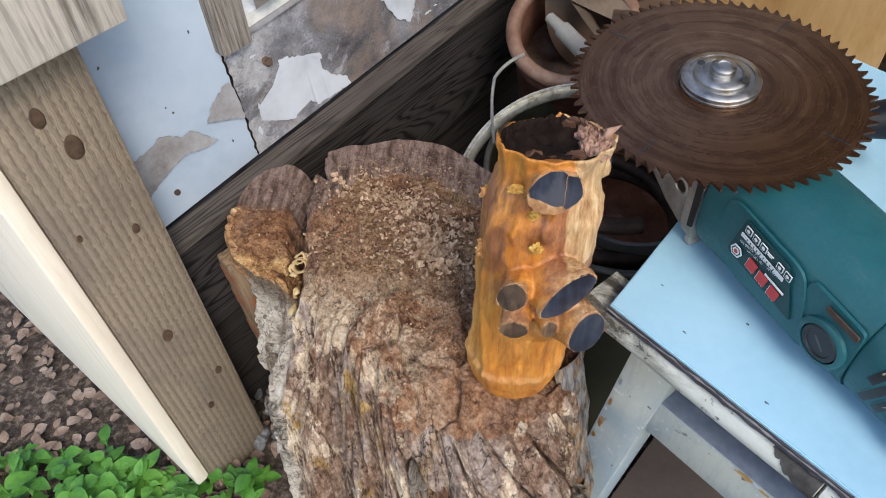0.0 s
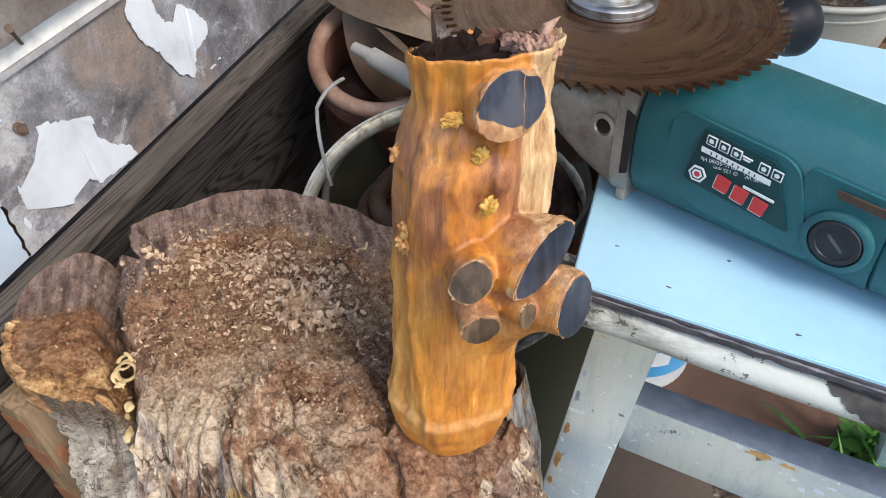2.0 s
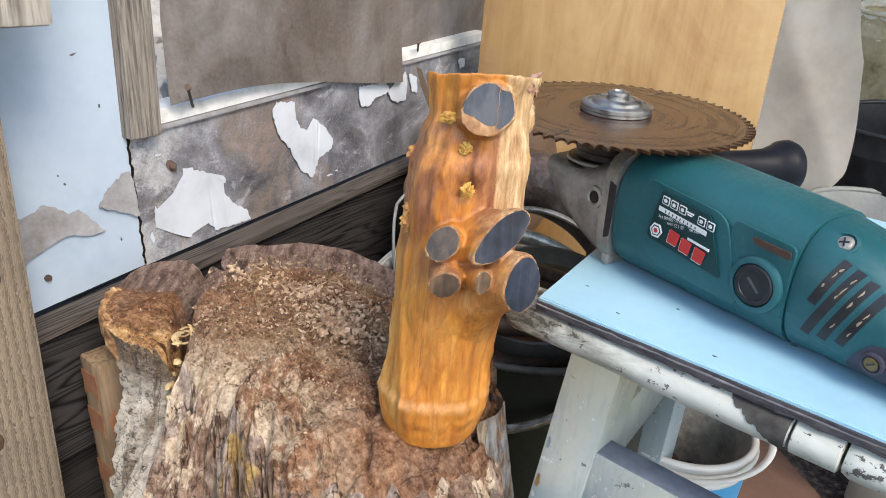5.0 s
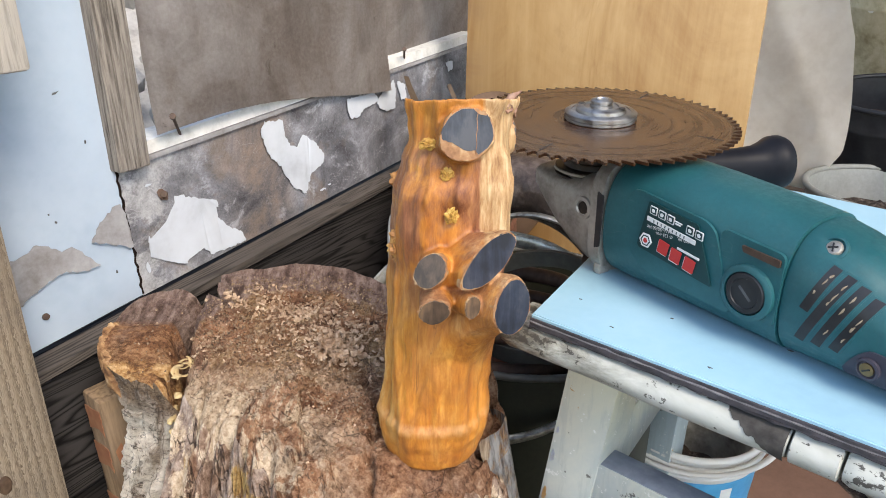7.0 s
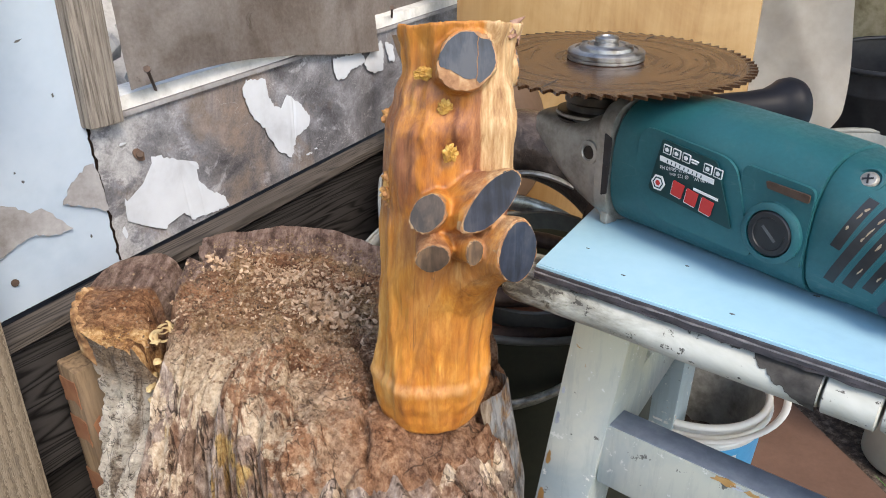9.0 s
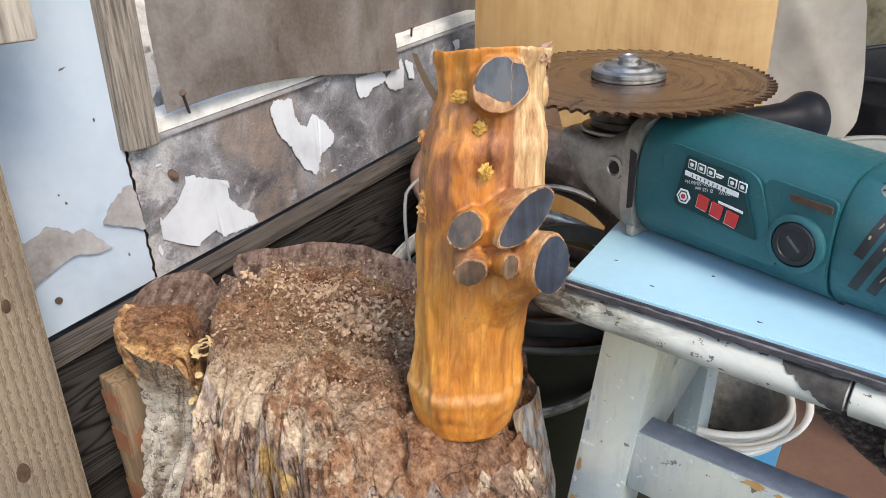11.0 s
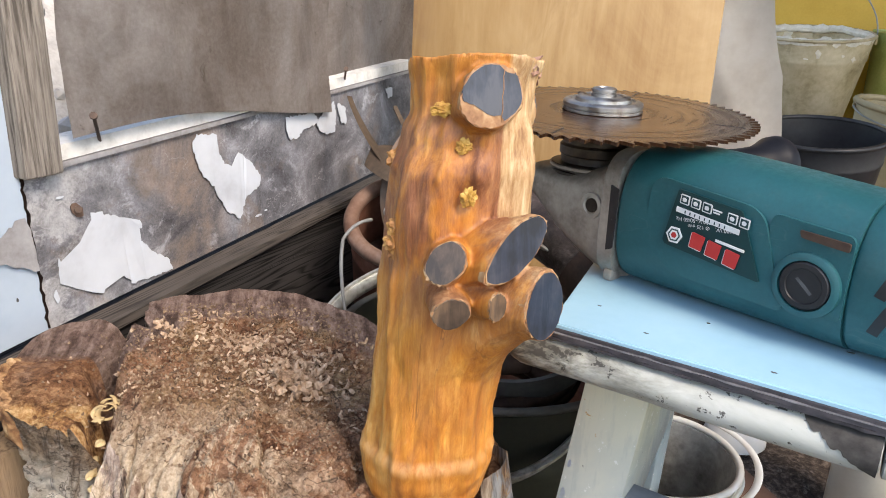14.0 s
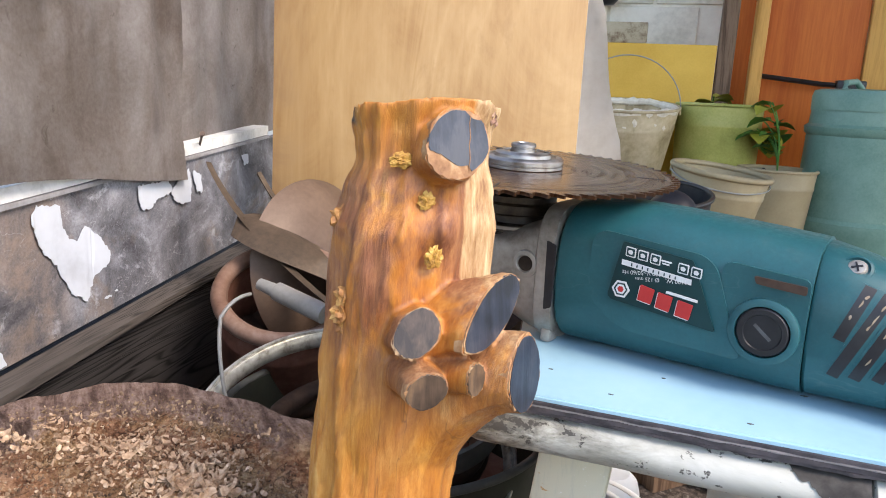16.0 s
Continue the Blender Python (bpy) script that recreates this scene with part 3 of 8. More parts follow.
def splitwood_material():
    """Split and rotting log wood: torn fibres in brown and pinkish grey, pale fresh faces, ochre rot, thin dark checks."""
    m, nt, p = material("split_log_wood", 0.9, 0, 0.22)
    lean = (0, -12, 0)
    s1 = noise_tex(nt, coords(nt, (1, 1, 0.10), lean), 330, 6, 0.75, 0.3)
    s2 = noise_tex(nt, coords(nt, (1, 1, 0.14), lean), 150, 7, 0.7, 0.15)
    iso = noise_tex(nt, coords(nt), 130, 8, 0.78, 0.4)
    big = noise_tex(nt, coords(nt, (1, 1, 0.45), lean), 21, 6, 0.66, 0.4)
    pal = noise_tex(nt, coords(nt, (1, 1, 0.50), (30, -12, 40)), 19, 8, 0.72, 0.3)
    f = mix(nt, 0.45, mix(nt, 0.66, s1, s2), iso)
    brown = ramp(nt, f, [(0.39, (0.034, 0.019, 0.013)), (0.455, (0.150, 0.088, 0.058)), (0.52, (0.290, 0.190, 0.138)), (0.60, (0.50, 0.375, 0.285))])
    grey = ramp(nt, f, [(0.39, (0.050, 0.034, 0.028)), (0.455, (0.215, 0.155, 0.125)), (0.52, (0.37, 0.285, 0.235)), (0.60, (0.58, 0.475, 0.40))])
    pale = ramp(nt, f, [(0.38, (0.13, 0.080, 0.050)), (0.45, (0.46, 0.34, 0.235)), (0.52, (0.68, 0.55, 0.41)), (0.60, (0.86, 0.75, 0.61))])
    ochre = ramp(nt, f, [(0.39, (0.070, 0.032, 0.010)), (0.47, (0.29, 0.165, 0.052)), (0.58, (0.58, 0.40, 0.16))])
    col = mix(nt, ramp(nt, big, [(0.46, G(0.0)), (0.55, G(0.9))]), brown, grey)
    col = mix(nt, ramp(nt, pal, [(0.535, G(0.0)), (0.56, G(0.92))]), col, pale)
    och = noise_tex(nt, coords(nt, (1, 1, 0.5), (70, 20, 10)), 27, 5, 0.65, 0.7)
    x, y, z = place(nt)
    col = mix(nt, times(nt, ramp(nt, och, [(0.57, G(0.0)), (0.62, G(0.9))]), between(nt, x, 0.05, 0.01)), col, ochre)
    red = noise_tex(nt, coords(nt, (1, 1, 0.35), (10, 60, 30)), 25, 5, 0.65, 0.7)
    col = mix(nt, ramp(nt, red, [(0.57, G(0.0)), (0.62, G(0.7))]), col, ramp(nt, f, [(0.39, (0.028, 0.011, 0.006)), (0.48, (0.125, 0.052, 0.026)), (0.60, (0.30, 0.155, 0.085))]))
    cr = fissures(nt, coords(nt, (1, 1, 0.07), lean), 40, 0.012, 0.4)
    col = mix(nt, times(nt, cr, 0.9), col, (0.026, 0.017, 0.013))
    link(nt, col, p.inputs["Base Color"])
    n1 = bump(nt, p, f, 0.9, 0.004)
    inv = nt.nodes.new("ShaderNodeInvert")
    link(nt, cr, inv.inputs["Color"])
    n2 = bump(nt, p, inv.outputs[0], 0.7, 0.004, n1)
    bump(nt, p, s1, 0.8, 0.0015, n2)
    return m


M["splitwood"] = splitwood_material()


def cut_material():
    """A hacked, dusty log top: dark brown fibres and sawdust, ochre rot at the left limb, greyer sound wood at the back rim."""
    m, nt, p = material("hacked_log_top", 0.92, 0, 0.2)
    a = noise_tex(nt, coords(nt), 60, 8, 0.75, 0.5)
    b = noise_tex(nt, coords(nt), 330, 6, 0.8, 0.2)
    c = noise_tex(nt, coords(nt), 16, 6, 0.65, 0.7)
    d = noise_tex(nt, coords(nt, (1, 1, 1), (40, 0, 0)), 24, 6, 0.7, 0.6)
    cell, near = grains(nt, coords(nt, (1, 1, 0.7)), 300)
    cell2, near2 = grains(nt, coords(nt, (1, 1, 0.7)), 720)
    lump_ = ramp(nt, mix(nt, 0.45, cell, cell2), [(0.1, G(0.36)), (0.9, G(0.66))])
    f = mix(nt, 0.30, mix(nt, 0.38, a, b), lump_)
    col = ramp(nt, f, [(0.38, (0.046, 0.019, 0.010)), (0.45, (0.195, 0.090, 0.047)), (0.52, (0.350, 0.186, 0.106)), (0.59, (0.50, 0.310, 0.190)), (0.67, (0.70, 0.51, 0.34))])
    grey = ramp(nt, f, [(0.40, (0.044, 0.024, 0.017)), (0.49, (0.23, 0.142, 0.100)), (0.60, (0.40, 0.285, 0.21))])
    ochre = ramp(nt, f, [(0.39, (0.060, 0.030, 0.012)), (0.49, (0.27, 0.165, 0.085)), (0.60, (0.50, 0.37, 0.22))])
    col = mix(nt, ramp(nt, c, [(0.48, G(0.0)), (0.58, G(0.5))]), col, grey)
    x, y, z = place(nt)
    # ochre dust in the middle, where the chips lie
    mid = times(nt, times(nt, between(nt, y, -0.06, -0.01), between(nt, y, 0.11, 0.07)), ramp(nt, d, [(0.44, G(0)), (0.54, G(0.8))]))
    col = mix(nt, mid, col, ochre)
    # red-brown rot in broad patches
    red = noise_tex(nt, coords(nt, (1, 1, 1), (10, 50, 0)), 21, 6, 0.7, 0.8)
    col = mix(nt, ramp(nt, red, [(0.51, G(0.0)), (0.58, G(0.6))]), col, ramp(nt, f, [(0.38, (0.030, 0.012, 0.007)), (0.48, (0.125, 0.054, 0.029)), (0.60, (0.29, 0.150, 0.085))]))
    # dark damp blotches
    col = mix(nt, ramp(nt, d, [(0.30, G(0.85)), (0.39, G(0.0))]), col, (0.030, 0.024, 0.021))
    # pale bare wood where the front splits, thin dark cracks
    e2 = noise_tex(nt, coords(nt, (1, 1, 1), (0, 30, 60)), 20, 7, 0.72, 0.8)
    front = times(nt, times(nt, between(nt, y, -0.018, -0.050), between(nt, x, 0.055, 0.000)), ramp(nt, e2, [(0.47, G(0.0)), (0.51, G(0.85))]))
    col = mix(nt, front, col, ramp(nt, f, [(0.38, (0.13, 0.080, 0.048)), (0.46, (0.44, 0.32, 0.215)), (0.57, (0.78, 0.64, 0.47))]))
    cr = fissures(nt, coords(nt, (1, 0.5, 1), (0, 0, 15)), 17, 0.007, 0.9)
    col = mix(nt, times(nt, cr, 0.8), col, (0.028, 0.018, 0.013))
    # sound grey wood round the back
    rr = nt.nodes.new("ShaderNodeVectorMath")
    rr.operation = "LENGTH"
    cb = nt.nodes.new("ShaderNodeCombineXYZ")
    link(nt, x, cb.inputs[0])
    link(nt, y, cb.inputs[1])
    link(nt, cb.outputs[0], rr.inputs[0])
    wob = nt.nodes.new("ShaderNodeMath")
    wob.operation = "MULTIPLY_ADD"
    wob.inputs[1].default_value = 0.03
    link(nt, a, wob.inputs[0])
    link(nt, rr.outputs["Value"], wob.inputs[2])
    back = times(nt, between(nt, wob.outputs[0], 0.099, 0.105), between(nt, y, 0.015, 0.035))
    # rays of fine saw marks
    saw = noise_tex(nt, coords(nt, (1, 0.15, 1), (0, 0, 20)), 150, 5, 0.7, 0.3)
    sound = ramp(nt, mix(nt, 0.35, saw, a), [(0.40, (0.070, 0.045, 0.038)), (0.49, (0.190, 0.128, 0.108)), (0.58, (0.34, 0.250, 0.215))])
    col = mix(nt, times(nt, back, 0.9), col, sound)
    # the limb's rotten front and its pale outer corner
    rotm = times(nt, between(nt, x, -0.086, -0.092), times(nt, between(nt, y, 0.056, 0.044), ramp(nt, c, [(0.34, G(0.35)), (0.5, G(0.95))])))
    rot = ramp(nt, f, [(0.40, (0.050, 0.020, 0.010)), (0.50, (0.23, 0.105, 0.050)), (0.60, (0.46, 0.255, 0.130))])
    col = mix(nt, rotm, col, rot)
    lip = times(nt, times(nt, between(nt, x, -0.084, -0.090), between(nt, y, 0.005, -0.004)), ramp(nt, a, [(0.45, G(0.1)), (0.54, G(0.9))]))
    col = mix(nt, lip, col, ramp(nt, f, [(0.40, (0.16, 0.060, 0.018)), (0.50, (0.50, 0.265, 0.100)), (0.60, (0.78, 0.54, 0.28))]))
    link(nt, col, p.inputs["Base Color"])
    n1 = bump(nt, p, a, 1.0, 0.005)
    n2 = bump(nt, p, near, 0.7, 0.002, n1)
    bump(nt, p, b, 1.0, 0.002, n2)
    return m


M["cut"] = cut_material()
M["rustdark"] = mottled("dark_brown_rust", [(0.025, 0.015, 0.011), (0.065, 0.038, 0.027), (0.12, 0.075, 0.055)], 25, 0.6, 0.3)
M["rustpale"] = mottled("pale_rusty_rim", [(0.12, 0.058, 0.038), (0.21, 0.125, 0.090), (0.30, 0.215, 0.175)], 25, 0.45, 0.1)
M["discbrown"] = mottled("brown_disc_steel", [(0.080, 0.050, 0.035), (0.15, 0.10, 0.072)], 14, 0.5, 0.2)
M["redsheet"] = mottled("red_brown_linoleum", [(0.10, 0.055, 0.038), (0.16, 0.09, 0.065)], 12, 0.75, bstr=0.15)
M["cream"] = mottled("cream_plastic", [(0.50, 0.46, 0.38), (0.60, 0.56, 0.47)], 10, 0.45)
M["crumbs"] = mottled("soil_crumbs", [(0.03, 0.022, 0.018), (0.10, 0.08, 0.065), (0.26, 0.24, 0.21)], 300, 0.95)
M["darkgravel"] = mottled("dark_gravel", [(0.05, 0.05, 0.055), (0.14, 0.145, 0.155), (0.22, 0.23, 0.24)], 200, 0.85)
M["yellowleaf"] = mottled("yellowing_leaf", [(0.25, 0.28, 0.03), (0.42, 0.36, 0.05)], 30, 0.5)

# ---- mesh helpers ----
WORLD = {}


def finish(bm, name, mat, smooth=True, angle=40):
    me = bpy.data.meshes.new(name)
    bmesh.ops.recalc_face_normals(bm, faces=bm.faces)
    bm.to_mesh(me)
    bm.free()
    mats = mat if isinstance(mat, (list, tuple)) else [mat]
    for m in mats:
        me.materials.append(m)
    if smooth:
        me.shade_smooth()
        me.set_sharp_from_angle(angle=radians(angle))
    return me


def thing(name, label, category, at=Matrix(), group="", kind=""):
    """An Empty at a thing's base, under which its parts hang."""
    ob = new(name)
    ob.empty_display_size = 0.02
    ob.matrix_basis = at
    WORLD[ob] = at.copy()
    return tagged(ob, label, category, group, kind)


def part(name, bm, mat, parent, label="", smooth=True, angle=40):
    """Links a bmesh, in the parent's own frame, as one mesh object under it."""
    ob = new(name, finish(bm, name, mat, smooth, angle))
    ob.parent = parent
    return tagged(ob, label)


def solo(name, bm, mat, label, category, at=Matrix(), kind="", smooth=True, angle=40, group=""):
    ob = new(name, finish(bm, name, mat, smooth, angle))
    ob.matrix_basis = at
    return tagged(ob, label, category, group, kind)


def add_box(bm, lo, hi, bevel=0.0, seg=2, m=Matrix()):
    """A box between two corners, its edges rounded."""
    lo, hi = Vector(lo), Vector(hi)
    r = bmesh.ops.create_cube(bm, size=1, matrix=m @ Matrix.Translation((lo + hi) / 2) @ Matrix.Diagonal((*(hi - lo), 1)))
    if bevel:
        edges = {e for v in r["verts"] for e in v.link_edges}
        bmesh.ops.bevel(bm, geom=list(edges), offset=bevel, segments=seg, affect="EDGES", profile=0.5)
    return bm


def box(lo, hi, bevel=0.0, seg=2, m=Matrix()):
    return add_box(bmesh.new(), lo, hi, bevel, seg, m)


def add_lathe(bm, prof, segs=48, m=Matrix(), wobble=0.0, close=True):
    """Turns (radius, height) pairs round the z axis."""
    rings = []
    for r, z in prof:
        if r < 1e-6:
            rings.append([bm.verts.new(m @ Vector((0, 0, z)))])
        else:
            rings.append([bm.verts.new(m @ Vector((r * (1 + wobble * noise.noise((math.cos(a) * 2, math.sin(a) * 2, z * 20))) * math.cos(a), r * math.sin(a), z)))
                          for a in (2 * math.pi * i / segs for i in range(segs))])
    for a, b in zip(rings, rings[1:]):
        for i in range(segs):
            j = (i + 1) % segs
            if len(a) == 1 and len(b) == 1:
                continue
            if len(a) == 1:
                bm.faces.new((a[0], b[j], b[i]))
            elif len(b) == 1:
                bm.faces.new((a[i], a[j], b[0]))
            else:
                bm.faces.new((a[i], a[j], b[j], b[i]))
    return bm


def lathe(prof, segs=48, m=Matrix(), wobble=0.0):
    return add_lathe(bmesh.new(), prof, segs, m, wobble)


def add_tube(bm, pts, r, segs=10, taper=None, flat=1.0):
    """A round bar along a row of points."""
    pts = [Vector(p) for p in pts]
    rings = []
    up = Vector((0.13, 0.21, 0.97))
    for i, p in enumerate(pts):
        d = (pts[min(i + 1, len(pts) - 1)] - pts[max(i - 1, 0)]).normalized()
        a = d.cross(up).normalized()
        b = d.cross(a)
        rr = r * (taper[i] if taper else 1)
        rings.append([bm.verts.new(p + rr * (math.cos(t) * a + flat * math.sin(t) * b)) for t in (2 * math.pi * k / segs for k in range(segs))])
    for a, b in zip(rings, rings[1:]):
        for i in range(segs):
            bm.faces.new((a[i], a[(i + 1) % segs], b[(i + 1) % segs], b[i]))
    bm.faces.new(rings[0][::-1])
    bm.faces.new(rings[-1])
    return bm


def tube(pts, r, segs=10, taper=None, flat=1.0):
    return add_tube(bmesh.new(), pts, r, segs, taper, flat)


def ring_points(c, r, n=48, a0=0, a1=360, tilt=Matrix()):
    return [Vector(c) + tilt @ Vector((r * math.cos(radians(a0 + (a1 - a0) * i / n)), r * math.sin(radians(a0 + (a1 - a0) * i / n)), 0)) for i in range(n + 1)]


def add_prism(bm, outline, z0, z1, m=Matrix(), bevel=0.0):
    """A flat outline in x, y given a thickness."""
    lo = [bm.verts.new(m @ Vector((x, y, z0))) for x, y in outline]
    hi = [bm.verts.new(m @ Vector((x, y, z1))) for x, y in outline]
    k = len(outline)
    faces = [bm.faces.new(lo[::-1]), bm.faces.new(hi)]
    for i in range(k):
        faces.append(bm.faces.new((lo[i], lo[(i + 1) % k], hi[(i + 1) % k], hi[i])))
    if bevel:
        bmesh.ops.bevel(bm, geom=list(faces[1].edges), offset=bevel, segments=2, affect="EDGES")
    return bm


def prism(outline, z0, z1, m=Matrix(), bevel=0.0):
    return add_prism(bmesh.new(), outline, z0, z1, m, bevel)


def frame_from(x, y, at):
    """A pose from two horizontal axes and an origin."""
    x, y = Vector((*x, 0)).normalized(), Vector((*y, 0)).normalized()
    return Matrix.Translation(at) @ Matrix((x, y, Vector((0, 0, 1)))).transposed().to_4x4()


# The wall's frame: x along it, y into it, z up.
WALL = frame_from((0.6, 0.8), (-0.8, 0.6), (-0.3872, 0.2904, 0))
# The stool's frame: x along its front, y to its back.
STOOL = frame_from((0.68, -0.733), (0.733, 0.68), (0.21, 0.41, 0))
# The grinder's frame: x from the spindle to the tail, y away, z up from the seat.
GRIND = frame_from((0.46, -0.888), (0.888, 0.46), (0.276, 0.513, 0.45))

# ---- ground ----
def build_ground():
    bm = bmesh.new()
    n, half = 150, 1.6
    grid = {}
    xs = [-400, -60, -12, -4] + [0.3 - half + 2 * half * i / n for i in range(n + 1)] + [5, 12, 60, 400]
    ys = [-400, -60, -12, -4] + [0.6 - half + 2 * half * i / n for i in range(n + 1)] + [5, 12, 60, 400]
    for i, x in enumerate(xs):
        for j, y in enumerate(ys):
            near = abs(x - 0.3) < half and abs(y - 0.6) < half
            z = 0.008 * noise.noise((x * 6, y * 6, 3)) + 0.006 * noise.noise((x * 25, y * 25, 1)) if near else 0
            grid[i, j] = bm.verts.new((x, y, z))
    for i in range(len(xs) - 1):
        for j in range(len(ys) - 1):
            bm.faces.new((grid[i, j], grid[i + 1, j], grid[i + 1, j + 1], grid[i, j + 1]))
    solo("ground", bm, M["soil"], "dark crumbly bare soil of the yard", "ground", kind="structure")


build_ground()

# ---- the wall ----
def band_low(s):
    return 0.347 + 0.06 * (s - 0.48)


def band_top(s):
    return 0.472 + 0.062 * (s - 0.5)


def build_wall():
    wall = thing("wall_shed", "old shed wall of boards, beam and flaking sheet", "wall", WALL, kind="structure")
    # lower boards behind the beam
    part("lower_board", box((0.33, 0.0, -0.02), (1.3, 0.02, 0.21)), M["beam"], wall, "dark damp lower board")
    bm = bmesh.new()
    add_prism(bm, [(0.345, 0.205), (1.3, 0.235), (1.3, band_low(1.3) - 0.012), (0.345, band_low(0.345) - 0.012)], -0.022, 0.03, Matrix.Rotation(radians(90), 4, "X") @ Matrix.Scale(-1, 4, (0, 0, 1)), 0.003)
    part("beam", bm, M["beam"], wall, "dark weathered timber beam")
    bm = bmesh.new()
    add_prism(bm, [(0.345, band_low(0.345) - 0.0115), (1.3, band_low(1.3) - 0.0115), (1.3, band_low(1.3) - 0.003), (0.345, band_low(0.345) - 0.003)], -0.029, -0.0004, Matrix.Rotation(radians(90), 4, "X") @ Matrix.Scale(-1, 4, (0, 0, 1)), 0.002)
    part("beam_edge", bm, M["beamcap"], wall, "greyer worn upper edge of the beam")
    flat = Matrix.Rotation(radians(90), 4, "X") @ Matrix.Scale(-1, 4, (0, 0, 1))
    bm = prism([(0.477, band_low(0.477)), (1.3, band_low(1.3)), (1.3, band_top(1.3)), (0.470, band_top(0.47))], 0.0, 0.012, flat, 0.001)
    part("sheet", bm, M["sheet"], wall, "grey sheet that has lost most of its paint")
    bm = prism([(0.33, 0.3385), (0.4755, 0.3485), (0.469, 0.475), (0.462, 1.1), (0.33, 1.1)], -0.001, 0.008, flat, 0.001)
    part("panel", bm, M["panel"], wall, "pale blue painted panel with peeling lower edge")
    bm = prism([(0.470, band_top(0.47) + 0.001), (1.12, band_top(1.12) + 0.001), (1.12, band_top(1.12) + 0.005), (0.470, band_top(0.47) + 0.005)], -0.004, 0.012, flat, 0.001)
    part("ledge_bead", bm, M["greyflake"], wall, "flaking grey bead under the ledge")
    bm = prism([(0.497, band_top(0.497) + 0.0058), (1.12, band_top(1.12) + 0.0058), (1.12, band_top(1.12) + 0.018), (0.497, band_top(0.497) + 0.018)], -0.002, 0.035, flat, 0.002)
    part("ledge", bm, M["ledgewhite"], wall, "white painted ledge with nails")
    part("lath", box((0.4655, -0.014, 0.4715), (0.4975, 0.012, 1.1), 0.002), M["lath"], wall, "grey upright wooden lath")
    seam = []
    for i in range(27):
        z = 0.3495 + 0.122 * i / 26
        seam.append((0.4757 - 0.006 * (z - 0.3485) / 0.127 + 0.0007 * math.sin(i * 2.3) + 0.0005 * math.sin(i * 5.1), z))
    bm = prism([(x - 0.0008 - 0.0004 * math.sin(i * 3.7), z) for i, (x, z) in enumerate(seam)] + [(x + 0.0011 + 0.0005 * math.sin(i * 4.4), z) for i, (x, z) in reversed(list(enumerate(seam)))], -0.0019, 0.006, flat)
    part("seam", bm, M["char"], wall, "dark open seam between panel and sheet")
    part("post", box((0.262, -0.05, 0.0), (0.343, 0.03, 0.583), 0.003), M["post"], wall, "weathered square timber post")
    part("side_plank", box((0.245, -0.049, 0.03), (0.2615, 0.45, 1.1), 0.003), M["side"], wall, "pale plank, its sunlit brightness put in the colour")
    part("upper_board", box((0.262, -0.078, 0.577), (0.372, -0.052, 1.1), 0.003), M["palepost"], wall, "weathered grey board nailed above the post")
    return wall


wall = build_wall()


def build_cloth(name, s0, s1, y, bottom, wave, mat, label):
    bm = bmesh.new()
    nx, nz = 60, 50
    g = {}
    for i in range(nx + 1):
        s = s0 + (s1 - s0) * i / nx
        b = bottom(s)
        for j in range(nz + 1):
            z = b + (1.1 - b) * j / nz
            lean = 0.012 * noise.noise((s * 9, z * 3, wave)) + 0.006 * noise.noise((s * 24, z * 9, wave)) + 0.002 * noise.noise((s * 60, z * 30, wave))
            g[i, j] = bm.verts.new((s, y + lean * min(1, 0.15 + (z - b) / 0.08) - 0.003 * max(0, 1 - (z - b) / 0.05), z))
    for i in range(nx):
        for j in range(nz):
            bm.faces.new((g[i, j], g[i + 1, j], g[i + 1, j + 1], g[i, j + 1]))
    bmesh.ops.solidify(bm, geom=bm.faces[:], thickness=0.003)
    return solo(name, bm, mat, label, "cloth", WALL, group="cloths on the shed wall")


build_cloth("rubber_cloth", 0.511, 0.880, -0.008, lambda s: 0.4955 + 0.006 * math.sin((s - 0.513) * 16) - 0.30 * max(0, s - 0.72) ** 1.6, 2.0, M["cloth"], "stiff grey-brown rubberised cloth hanging on the wall")
build_cloth("rubber_cloth", 0.885, 1.30, 0.022, lambda s: band_top(s) + 0.004, 7.0, M["cloth"], "brownish grey cloth hanging behind another sheet")

# ---- more of the wall: flakes, nails ----
FLAT = Matrix.Rotation(radians(90), 4, "X") @ Matrix.Scale(-1, 4, (0, 0, 1))


def ragged(outline, rnd, step=0.003, amp=0.0014):
    """An outline with its edges broken up, as torn paint has."""
    pts = []
    for k, p in enumerate(outline):
        q = outline[(k + 1) % len(outline)]
        d = math.hypot(q[0] - p[0], q[1] - p[1])
        n = max(1, int(d / step))
        for j in range(n):
            u = j / n
            w = amp if j else amp * 0.3
            pts.append((p[0] + (q[0] - p[0]) * u + rnd.uniform(-w, w), p[1] + (q[1] - p[1]) * u + rnd.uniform(-w, w)))
    return pts


